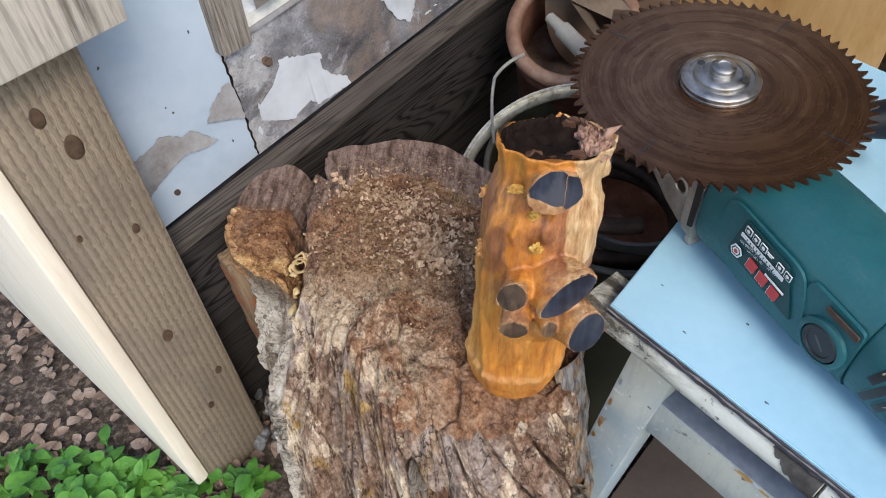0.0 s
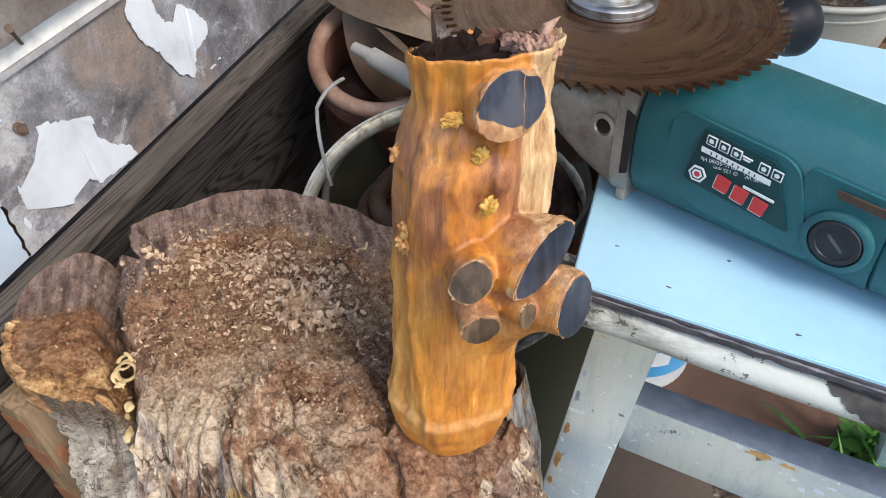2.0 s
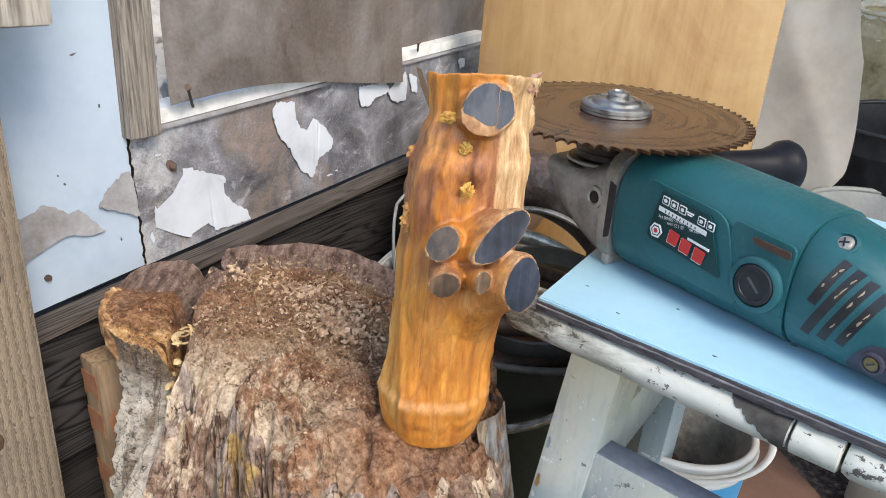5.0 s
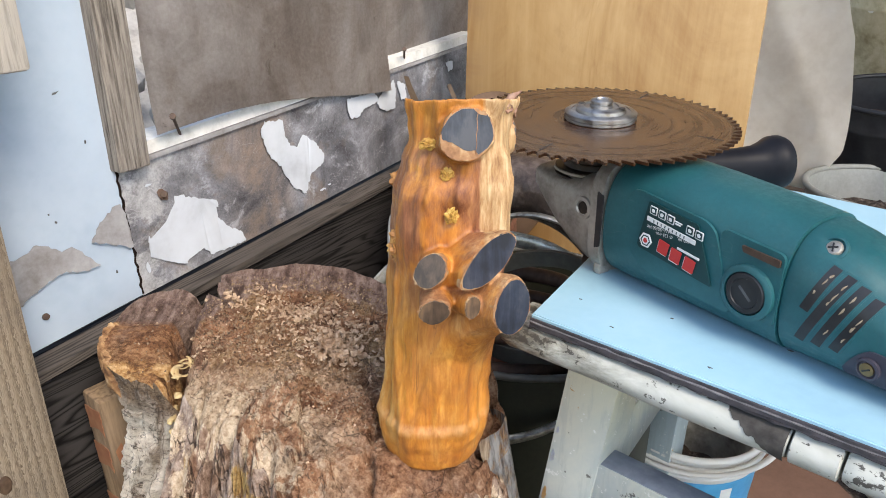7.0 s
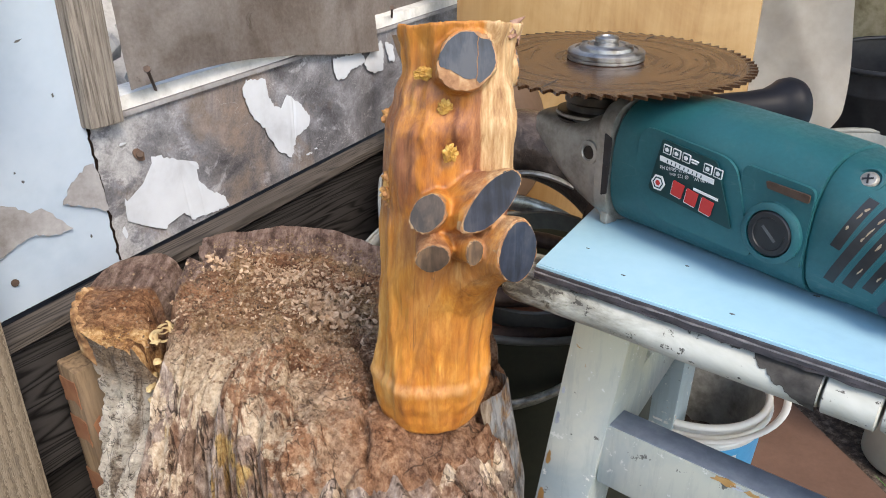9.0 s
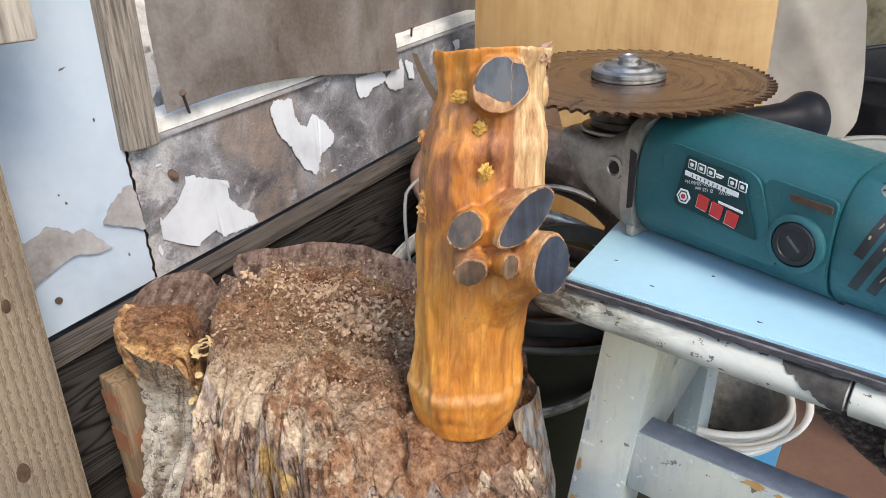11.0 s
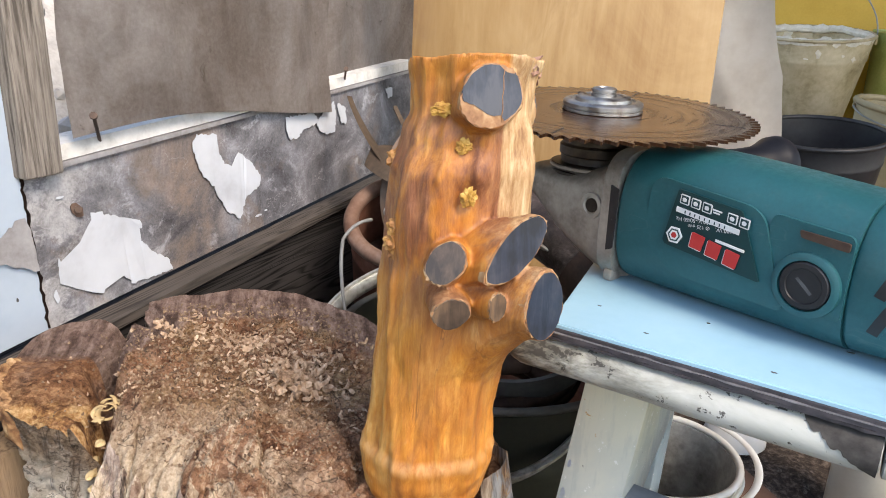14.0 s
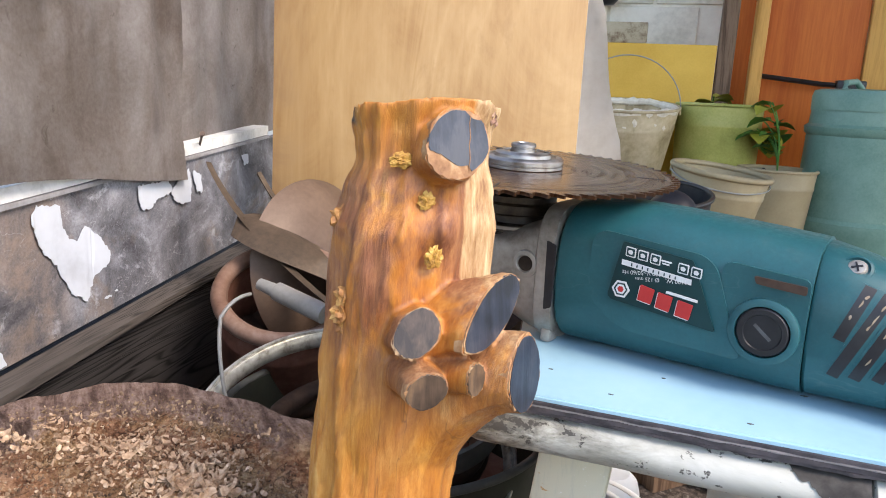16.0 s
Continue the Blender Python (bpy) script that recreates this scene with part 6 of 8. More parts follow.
        bmesh.ops.transform(bm, verts=bm.verts, matrix=Matrix.Translation(wall_point(1.0, math.cos(a), math.sin(a), f) + Vector((0, 0, -0.0012 - h * 0.8 + mouth_tilt(1.0, f * math.sin(a))))) @ Matrix.Rotation(a + math.pi / 2, 4, "Z") @ Matrix.Rotation(0.2 * (k % 3 - 1), 4, "Y"))
        part("rim_splinter", bm, M["torn"], vase, "torn pinkish splinter on the rim", smooth=False)
    at = wall_point(1.0, 1.0, 0.05, 0.92)
    part("rim_splinter", tube([at + Vector((-0.002, 0, -0.008)), at + Vector((0.000, 0.001, -0.001)), at + Vector((0.006, 0.002, 0.0022))], 0.0034, 9, (1, 0.7, 0.05)), M["torn"], vase, "pointed splinter on the rim")
    # crumbly yellow pockets and ragged knobs
    for k, (at, r) in enumerate((((0.157, 0.3990, 0.542), 0.0037), ((0.159, 0.3945, 0.520), 0.0042), ((0.1475, 0.4030, 0.5575), 0.0040))):
        part("resin_pocket", lump(Vector(at) - VB, r, ((0.90, 0.38, 0.90), (0.82, 0.38, 1.0), (1.25, 0.42, 0.7))[k], k, 0.45, 4), M["resin"], vase, "crumbly yellow pocket", smooth=False)
    part("knot_hole", lump(Vector((0.147, 0.3990, 0.511)) - VB, 0.0022, (1, 0.5, 1), 3, 0.3), M["char"], vase, "small dark knot hole")
    for k, (at, r) in enumerate((((0.1320, 0.428, 0.531), 0.0045), ((0.1295, 0.4165, 0.493), 0.0045), ((0.1300, 0.4155, 0.501), 0.0040), ((0.1300, 0.4175, 0.488), 0.0030))):
        part("bark_knob", lump(Vector(at) - VB, r, (0.95, 0.8, 1.1), k + 20, 0.5, 3), M["knob"], vase, "small ragged knob", smooth=False)


build_vase()
build_chips()
build_crumbs()

# ---- stool ----
def slanted(lo, hi, shear_x, shear_y, bevel=0.003):
    """A leg: a box whose foot is pushed outwards."""
    bm = box(lo, hi, bevel, 2)
    for v in bm.verts:
        k = (hi[2] - v.co.z)
        v.co.x += shear_x * k
        v.co.y += shear_y * k
    return bm


def build_stool():
    stool = thing("wooden_stool", "painted wooden stool with light blue top and chipped pale legs", "stool", STOOL)
    W_, D_, SK = 0.278, 0.352, -0.19
    seat = [(0.0, 0.0), (W_, 0.0), (W_ + SK * D_ * 0.3, D_), (SK * D_, D_)]
    part("seat", prism(seat, 0.4476, 0.45, bevel=0.0008), M["blue"], stool, "light blue painted top")
    for k, (z0, z1, out, mat) in enumerate(((0.4458, 0.4474, 0.0008, M["dark"]), (0.4450, 0.4456, 0.0014, M["layer"]), (0.4428, 0.4448, 0.0012, M["dark"]), (0.4412, 0.4426, 0.0010, M["dark"]))):
        part("laminate_layer", prism([(-out * 0.6 + (W_ + 1.6 * out) * q / 60, -out + 0.0011 * noise.noise((q * 0.5, k * 3.3, 1)) + 0.0008 * noise.noise((q * 1.7, k * 3.3, 4))) for q in range(61)] + [(W_ + SK * D_ * 0.3 + out, D_ + out), (SK * D_ - out, D_ + out)], z0, z1), mat, stool, "dark worn edge layer")
    # bull-nosed front rail of the seat, in three lengths
    def nose(x0, x1, name, mat, label):
        bm = bmesh.new()
        prof = []
        for i in range(15):
            t = radians(-100 + 200 * i / 14)
            prof.append((0.0105 - 0.0160 * math.cos(t), 0.4302 + 0.0108 * math.sin(t)))
        prof += [(0.03, 0.4405), (0.03, 0.4200)]
        n = 30
        rings = []
        for j in range(n + 1):
            x = x0 + (x1 - x0) * j / n
            e = 0.0012 if j in (0, n) else 0
            rings.append([bm.verts.new((x, y + e + 0.0006 * noise.noise((x * 30, y * 60, z * 60)), z + (e if z < 0.430 else -e) + 0.0008 * noise.noise((x * 12, 0, 3)))) for y, z in prof])
        m = len(prof)
        for a, b in zip(rings, rings[1:]):
            for i in range(m):
                bm.faces.new((a[i], a[(i + 1) % m], b[(i + 1) % m], b[i]))
        bm.faces.new(rings[0][::-1])
        bm.faces.new(rings[-1])
        return part(name, bm, mat, stool, label)
    nose(-0.020, 0.1515, "seat_rail", M["rim"], "rounded white edge with chipped paint")
    nose(0.1525, 0.1752, "seat_rail", M["rim"], "rounded white edge with chipped paint")
    nose(0.1768, 0.288, "seat_rail", M["rim"], "rounded white edge with chipped paint")
    # bare patch beside the joint
    bm = bmesh.new()
    n = 26
    rows = []
    for i in range(n + 1):
        x = 0.118 + 0.0330 * i / n
        k = (x - 0.118) / 0.033
        low = -0.70 + 1.60 * (1 - k) ** 0.9 + (0.30 * noise.noise((x * 260, 1, 1)) + 0.2 * noise.noise((x * 700, 3, 1))) * (1 - k * 0.6)
        rows.append([bm.verts.new((x, 0.0105 - 0.0167 * math.cos(math.asin(h)), 0.4302 + 0.0114 * h)) for h in (max(-0.97, min(0.97, low + (0.97 - low) * q / 10)) for q in range(11))])
    for a, b in zip(rows, rows[1:]):
        for i in range(10):
            bm.faces.new((a[i], a[i + 1], b[i + 1], b[i]))
    part("bare_patch", bm, M["bare"], stool, "dark bare patch in the paint")
    part("back_rail", box((SK * D_ + 0.004, D_ - 0.02, 0.405), (W_ + SK * D_ * 0.3 - 0.004, D_ + 0.008, 0.441), 0.004), M["rim"], stool)
    bm = box((0, 0, 0.413), (0.02, D_ - 0.022, 0.441), 0.004)
    bmesh.ops.translate(bm, verts=bm.verts, vec=(0.0, 0.031, 0))
    for v in bm.verts:
        v.co.x += SK * v.co.y * 0.98
        v.co.y *= 0.93
    part("side_rail", bm, M["rim"], stool)
    # legs
    for x0, y0, sx, sy in ((0.0115, 0.033, -0.11, -0.05), (0.222, 0.033, 0.11, -0.05), (-0.036, 0.285, -0.05, 0.06), (0.205, 0.285, 0.11, 0.06)):
        part("leg", slanted((x0, y0, 0.0), (x0 + 0.037, y0 + 0.037, 0.4200), sx, sy, 0.0014), M["leg"], stool, "pale painted square leg with chips along its edges")
    part("front_stretcher", box((0.0355, 0.0300, 0.2935), (0.236, 0.0520, 0.3395), 0.0014), M["leg"], stool, "pale painted cross rail with orange chips")
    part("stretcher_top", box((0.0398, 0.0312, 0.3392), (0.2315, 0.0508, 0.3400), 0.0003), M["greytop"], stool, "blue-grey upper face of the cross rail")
    part("back_stretcher", box((0.006, 0.30, 0.27), (0.222, 0.32, 0.312), 0.003), M["leg"], stool)
    m = Matrix.Translation((0.030, 0.05, 0)) @ Matrix.Rotation(radians(7), 4, "Z")
    part("side_stretcher", box((-0.010, 0.0, 0.310), (0.010, 0.245, 0.355), 0.003, m=m), M["leg"], stool)
    m = Matrix.Translation((0.245, 0.05, 0))
    part("side_stretcher", box((-0.010, 0.0, 0.310), (0.010, 0.245, 0.355), 0.003, m=m), M["leg"], stool)
    # chips in the paint, down to orange undercoat and white filler
    rnd = random.Random(8)
    for x, z, w, h, mat in ((0.050, 0.4075, 0.030, 0.004, "ochre"), (0.112, 0.3440, 0.018, 0.004, "ochre"), (0.128, 0.3435, 0.012, 0.003, "ochre"), (0.120, 0.3435, 0.008, 0.003, "flake"), (0.146, 0.333, 0.008, 0.003, "flake"), (0.139, 0.329, 0.004, 0.003, "flake"), (0.156, 0.328, 0.006, 0.002, "flake"), (0.178, 0.336, 0.016, 0.005, "ochre"), (0.170, 0.322, 0.010, 0.005, "darkchip"), (0.152, 0.339, 0.005, 0.002, "flake"), (0.198, 0.328, 0.015, 0.005, "ochre")):
        pts = [(x + w * 0.5 * math.cos(t) * rnd.uniform(0.5, 1.1), z + h * 0.6 * math.sin(t) * rnd.uniform(0.4, 1.2)) for t in (2 * math.pi * i / 16 for i in range(16))]
        if z > 0.4:
            pts = [(px, min(pz, 0.4055) - 0.001) for px, pz in pts]
            pts = [(0.0280, 0.4185), (0.0480, 0.4185), (0.0475, 0.4125), (0.0420, 0.4140), (0.0375, 0.4135), (0.0330, 0.4158), (0.0290, 0.4170)]
            part("paint_chip", prism(pts, -0.0006, 0.0004, Matrix.Translation((0, 0.0330, 0)) @ Matrix.Rotation(radians(90), 4, "X")), M[mat], stool, "orange chip in the paint")
            continue
        part("paint_chip", prism(pts, -0.0004, 0.0004, Matrix.Translation((0, 0.0300, -0.0065)) @ Matrix.Rotation(radians(90), 4, "X")), M[mat], stool, "chip in the paint")
    for k, (z, w, h, mat) in enumerate(((0.352, 0.0025, 0.006, "flake"), (0.330, 0.003, 0.012, "flake"), (0.296, 0.0030, 0.014, "ochre"), (0.262, 0.005, 0.018, "ochre"), (0.236, 0.004, 0.010, "ochre"), (0.205, 0.005, 0.014, "ochre"), (0.332, 0.002, 0.004, "flake"), (0.17, 0.004, 0.012, "ochre"))):
        bm = bmesh.new()
        ring_ = []
        for i in range(14):
            t = 2 * math.pi * i / 14
            zz = z + h * 0.5 * math.sin(t) * rnd.uniform(0.6, 1.1)
            xx = 0.0130 + max(0.0, w * (0.5 + 0.6 * math.cos(t)) * rnd.uniform(0.6, 1.1))
            down = 0.4145 - zz
            ring_.append(bm.verts.new((xx - 0.11 * down, 0.0324 - 0.05 * down, zz)))
        bm.faces.new(ring_)
        bmesh.ops.solidify(bm, geom=bm.faces[:], thickness=0.0004)
        part("paint_chip", bm, M[mat], stool, "chip along the leg's edge")
    # flecks on the top
    for k, (x, y) in enumerate(((0.012, 0.036), (0.066, 0.050), (0.131, 0.058), (0.044, 0.017), (0.105, 0.012))):
        pts = [(x + 0.0011 * math.cos(t) * rnd.uniform(0.4, 1.8), y + 0.0005 * math.sin(t) * rnd.uniform(0.4, 1.5)) for t in (2 * math.pi * i / 8 for i in range(8))]
        part("fleck", prism(pts, 0.4498, 0.4503), M["darkchip"], stool)
    return stool


build_stool()

# ---- angle grinder ----
def loft(stations, segs=56, power=2.6):
    """A rounded body through sections (x, y centre, z centre, half width, half height) along x."""
    bm = bmesh.new()
    rings = []
    for x, cy, cz, w, h in stations:
        ring = []
        for i in range(segs):
            t = 2 * math.pi * i / segs
            c, s = math.cos(t), math.sin(t)
            ring.append(bm.verts.new((x, cy + w * math.copysign(abs(c) ** (2 / power), c), cz + h * math.copysign(abs(s) ** (2 / power), s))))
        rings.append(ring)
    for a, b in zip(rings, rings[1:]):
        for i in range(segs):
            bm.faces.new((a[i], a[(i + 1) % segs], b[(i + 1) % segs], b[i]))
    bm.faces.new(rings[0][::-1])
    bm.faces.new(rings[-1])
    return bm


def on_side(pts, front, depth):
    """A prism lying on the grinder's side: pts are (x, z)."""
    return prism(pts, -depth, 0.0, Matrix.Translation((0, front, 0)) @ Matrix.Rotation(radians(90), 4, "X") @ Matrix.Scale(-1, 4, (0, 0, 1)) @ Matrix.Scale(-1, 4, (0, 0, 1)))


def rounded(pts, r=0.003, n=4):
    """An outline with its corners cut round."""
    out = []
    k = len(pts)
    for i in range(k):
        a, b, c = Vector(pts[i - 1]), Vector(pts[i]), Vector(pts[(i + 1) % k])
        u, v = (a - b).normalized(), (c - b).normalized()
        rr = min(r, (a - b).length * 0.4, (c - b).length * 0.4)
        p, q = b + u * rr, b + v * rr
        for j in range(n + 1):
            w = j / n
            out.append(tuple(p * (1 - w) ** 2 + b * 2 * w * (1 - w) + q * w * w))
    return out


def build_grinder():
    g = thing("angle_grinder", "teal angle grinder with a rusty saw blade, lying on a stool", "power tool", GRIND)
    # toothed blade
    bm = bmesh.new()
    teeth, R = 72, 0.0915
    pts = []
    for k in range(teeth):
        a = 2 * math.pi * k / teeth
        d = 2 * math.pi / teeth
        for f, r in ((0.0, R - 0.0042), (0.10, R - 0.0035), (0.52, R + 0.0006), (0.62, R + 0.0006), (0.66, R - 0.0042), (0.83, R - 0.0052)):
            pts.append((r * math.cos(a + f * d), r * math.sin(a + f * d)))
    z0, z1 = 0.0920, 0.0938
    inner = 0.010
    n = len(pts)
    for ri in range(1):
        top = [bm.verts.new((x, y, z1)) for x, y in pts]
        bot = [bm.verts.new((x, y, z0)) for x, y in pts]
        ring_t = [bm.verts.new((0.082 * math.cos(math.atan2(y, x)), 0.082 * math.sin(math.atan2(y, x)), z1)) for x, y in pts]
        ring_b = [bm.verts.new((0.082 * math.cos(math.atan2(y, x)), 0.082 * math.sin(math.atan2(y, x)), z0)) for x, y in pts]
        it = [bm.verts.new((inner * math.cos(math.atan2(y, x)), inner * math.sin(math.atan2(y, x)), z1)) for x, y in pts]
        ib = [bm.verts.new((inner * math.cos(math.atan2(y, x)), inner * math.sin(math.atan2(y, x)), z0)) for x, y in pts]
        for i in range(n):
            j = (i + 1) % n
            bm.faces.new((top[i], top[j], bot[j], bot[i]))
            bm.faces.new((ring_t[i], ring_t[j], top[j], top[i]))
            bm.faces.new((bot[i], bot[j], ring_b[j], ring_b[i]))
            bm.faces.new((it[i], it[j], ring_t[j], ring_t[i]))
            bm.faces.new((ring_b[i], ring_b[j], ib[j], ib[i]))
    blade = part("saw_blade", bm, M["blade"], g, "brown rusty toothed saw blade", angle=30)
    # the blade sits a little askew on its spindle
    askew = Matrix.Translation((0, 0, 0.093)) @ Matrix.Rotation(radians(3.3), 4, Vector((0.668, 0.746, 0))) @ Matrix.Translation((0, 0, -0.093))
    blade.matrix_basis = askew
    for a in range(4):
        t = radians(20 + 90 * a)
        sl = [(0.068, -0.0006), (0.0845, -0.0006), (0.0845, 0.0006), (0.068, 0.0006)]
        part("slit", prism(sl, z1 - 0.0004, z1 + 0.0002, Matrix.Rotation(t, 4, "Z")), M["black"], blade)
    part("flange", lathe([(0, 0.0939), (0.0240, 0.0939), (0.0245, 0.0943), (0.0245, 0.0958), (0.0238, 0.0962), (0.0238, 0.0966), (0.0245, 0.0970), (0.0245, 0.0990), (0.0232, 0.1000), (0.0200, 0.1004), (0.0196, 0.0996), (0.0172, 0.0996), (0.0168, 0.1018), (0.0155, 0.1028), (0.0120, 0.1032), (0.0116, 0.1024), (0, 0.1024)], 64), M["steel"], g, "bright steel clamping flange").matrix_basis = askew
    for a in (0, 180):
        part("pin_hole", lathe([(0.0024, 0.1030), (0.0022, 0.1034), (0, 0.1033)], 14, Matrix.Rotation(radians(a + 25), 4, "Z") @ Matrix.Translation((0.0145, 0, 0))), M["black"], g).matrix_basis = askew
    part("spindle", lathe([(0.0078, 0.100), (0.0078, 0.1042), (0.0070, 0.1046), (0.0070, 0.1052), (0.0076, 0.1056), (0.0076, 0.1070), (0.0068, 0.1076), (0.0040, 0.1080), (0.0036, 0.1072), (0, 0.1072)], 32), M["steel"], g, "threaded steel spindle end").matrix_basis = askew
    # neck below the blade
    neck = part("neck", lathe([(0, 0.052), (0.0240, 0.052), (0.0240, 0.060), (0.0228, 0.0615), (0.0228, 0.0660), (0.0240, 0.0670), (0.0240, 0.0720), (0.0225, 0.0735), (0.0225, 0.0770), (0.0175, 0.0785), (0.0175, 0.0850), (0.0160, 0.0860), (0.0160, 0.0918), (0, 0.0918)], 56), M["grease"], g, "greasy black neck with worn rings")
    # gear housing: a casting that tapers away from the flange plate
    st = [(-0.0350, 0, 0.0500, 0.0220, 0.0060), (-0.0335, 0, 0.0490, 0.0265, 0.0085), (-0.020, 0, 0.0445, 0.0300, 0.0140), (-0.005, 0, 0.0390, 0.0325, 0.0200), (0.012, 0, 0.0350, 0.0340, 0.0260), (0.026, 0, 0.0350, 0.0350, 0.0320), (0.0325, 0, 0.0370, 0.0355, 0.0355), (0.0340, 0, 0.0390, 0.0370, 0.0385), (0.0440, 0, 0.0390, 0.0370, 0.0385)]
    part("gear_housing", loft(st, 64, 4.2), M["cast"], g, "grey cast metal gear housing")
    part("cap_plate", lathe([(0, 0.050), (0.0290, 0.050), (0.0290, 0.0570), (0.0262, 0.0572), (0.0262, 0.0592), (0.0285, 0.0596), (0.0285, 0.0612), (0.0255, 0.0618), (0, 0.0618)], 56), M["grease"], g, "greasy black bearing plate")
    part("worn_edge", lathe([(0.0286, 0.0588), (0.0294, 0.0590), (0.0294, 0.0606), (0.0286, 0.0608), (0.0286, 0.0588)], 56), M["cast"], g, "bare worn edge of the bearing plate")
    part("boss", lathe([(0.0078, 0.0), (0.0074, 0.0022), (0.0052, 0.0026), (0.0046, 0.0012), (0, 0.001)], 28, Matrix.Translation((0.0265, -0.0344, 0.0435)) @ Matrix.Rotation(radians(90), 4, "X")), M["cast"], g, "threaded side hole")
    part("bore", lathe([(0.0046, 0.0), (0.0042, 0.0016), (0, 0.0014)], 20, Matrix.Translation((0.0265, -0.0346, 0.0435)) @ Matrix.Rotation(radians(90), 4, "X")), M["grease"], g)
    part("foot", box((0.0375, -0.0335, 0.0), (0.0440, -0.0225, 0.008), 0.002), M["cast"], g)
    # dark slot between the castings
    part("air_slot", on_side(rounded([(0.0395, 0.059), (0.0452, 0.057), (0.0448, 0.022), (0.0402, 0.020)], 0.001), -0.0370, 0.0006), M["black"], g, "dark air slot")
    # motor housing
    st = [(0.0445, 0, 0.0395, 0.0340, 0.0375), (0.0465, 0, 0.0400, 0.0362, 0.0398), (0.052, 0, 0.0405, 0.0368, 0.0405), (0.075, 0, 0.0410, 0.0366, 0.0410), (0.10, 0, 0.0405, 0.0362, 0.0405), (0.13, 0, 0.0395, 0.0356, 0.0395), (0.155, 0, 0.0385, 0.0352, 0.0385), (0.1705, 0, 0.0378, 0.0350, 0.0378)]
    body = part("motor_housing", loft(st, 72, 2.7), M["teal"], g, "scuffed teal plastic motor housing")
    part("grip_panel", on_side(rounded([(0.066, 0.070), (0.128, 0.064), (0.140, 0.030), (0.146, 0.017), (0.083, 0.019), (0.064, 0.034)], 0.010, 6), -0.0366, 0.0018), M["teal"], body, "raised side panel")
    st = [(0.1708, 0, 0.0376, 0.0332, 0.0362), (0.1722, 0, 0.0372, 0.0342, 0.0370), (0.185, 0, 0.0362, 0.0335, 0.0352), (0.1945, 0, 0.0350, 0.0325, 0.0338), (0.2030, 0, 0.0336, 0.0315, 0.0322), (0.2105, 0, 0.0316, 0.0305, 0.0302), (0.2190, 0, 0.0292, 0.0295, 0.0276), (0.2300, 0, 0.0280, 0.0290, 0.0264), (0.25, 0, 0.0280, 0.0268, 0.0258), (0.285, 0, 0.0280, 0.0255, 0.0256), (0.305, 0, 0.0280, 0.0245, 0.0250), (0.309, 0, 0.0280, 0.0205, 0.0210)]
    tail = part("tail_housing", loft(st, 96, 2.6), M["teal"], g, "teal plastic tail with slanted vents")

    def tail_face(x, z):
        """The near face of the tail at a length and height."""
        for (xa, _, ca, wa, ha), (xb, _, cb, wb, hb) in zip(st, st[1:]):
            if xa <= x <= xb:
                k = (x - xa) / (xb - xa)
                c, w, h = ca + k * (cb - ca), wa + k * (wb - wa), ha + k * (hb - ha)
                return -w * max(0.0, 1 - min(1, abs(z - c) / h) ** 2.6) ** (1 / 2.6)
        return -0.025

    def skin(fn, ni, nj, lift):
        """A thin skin that follows the tail's face; fn gives (x, z) for two shares."""
        bm = bmesh.new()
        top, low = {}, {}
        for i in range(ni + 1):
            for j in range(nj + 1):
                x, z = fn(i / ni, j / nj)
                y = tail_face(x, z)
                top[i, j], low[i, j] = bm.verts.new((x, y - lift, z)), bm.verts.new((x, y + 0.001, z))
        edge = [(i, 0) for i in range(ni)] + [(ni, j) for j in range(nj)] + [(i, nj) for i in range(ni, 0, -1)] + [(0, j) for j in range(nj, 0, -1)]
        for i in range(ni):
            for j in range(nj):
                bm.faces.new((top[i, j], top[i + 1, j], top[i + 1, j + 1], top[i, j + 1]))
        for p, q in zip(edge, edge[1:] + edge[:1]):
            bm.faces.new((top[q], top[p], low[p], low[q]))
        bmesh.ops.recalc_face_normals(bm, faces=bm.faces[:])
        return bm

    # brush cap with a slot
    capm = Matrix.Translation((0.1532, -0.0345, 0.0335)) @ Matrix.Rotation(radians(90), 4, "X")
    part("brush_ring", lathe([(0.0158, 0.0), (0.0156, 0.0030), (0.0138, 0.0042), (0.0122, 0.0042), (0.0120, 0.0010)], 48, capm), M["teal"], body)
    cap = part("brush_cap", lathe([(0.0116, 0.0), (0.0116, 0.0036), (0.0108, 0.0044), (0.0086, 0.0044), (0.0082, 0.0038), (0, 0.0038)], 48, capm), M["black"], body, "round black brush cap")
    part("slot", prism([(-0.0050, -0.0008), (0.0050, -0.0008), (0.0050, 0.0008), (-0.0050, 0.0008)], 0.0035, 0.00385, capm @ Matrix.Rotation(radians(-40), 4, "Z")), M["darkchip"], body)
    # triangular recess with its slot
    tri = rounded([(0.1325, 0.0635), (0.1702, 0.0605), (0.1700, 0.020), (0.1640, 0.020), (0.140, 0.042), (0.1310, 0.054)], 0.004, 5)
    part("cap_surround", on_side(tri, -0.0353, 0.0022), M["teal"], body, "raised surround of the brush cap")
    part("window_slot", on_side(rounded([(0.1462, 0.0590), (0.1690, 0.0578), (0.1690, 0.0538), (0.1475, 0.0555)], 0.001), -0.0374, 0.0012), M["rustdark"], body, "dusty brown slot")
    # label
    label = part("rating_plate", on_side(rounded([(0.083, 0.0655), (0.1185, 0.0615), (0.1325, 0.0285), (0.0790, 0.0345), (0.0770, 0.0365)], 0.0015), -0.0383, 0.0009), M["tealdark"], g, "dark green printed plate")

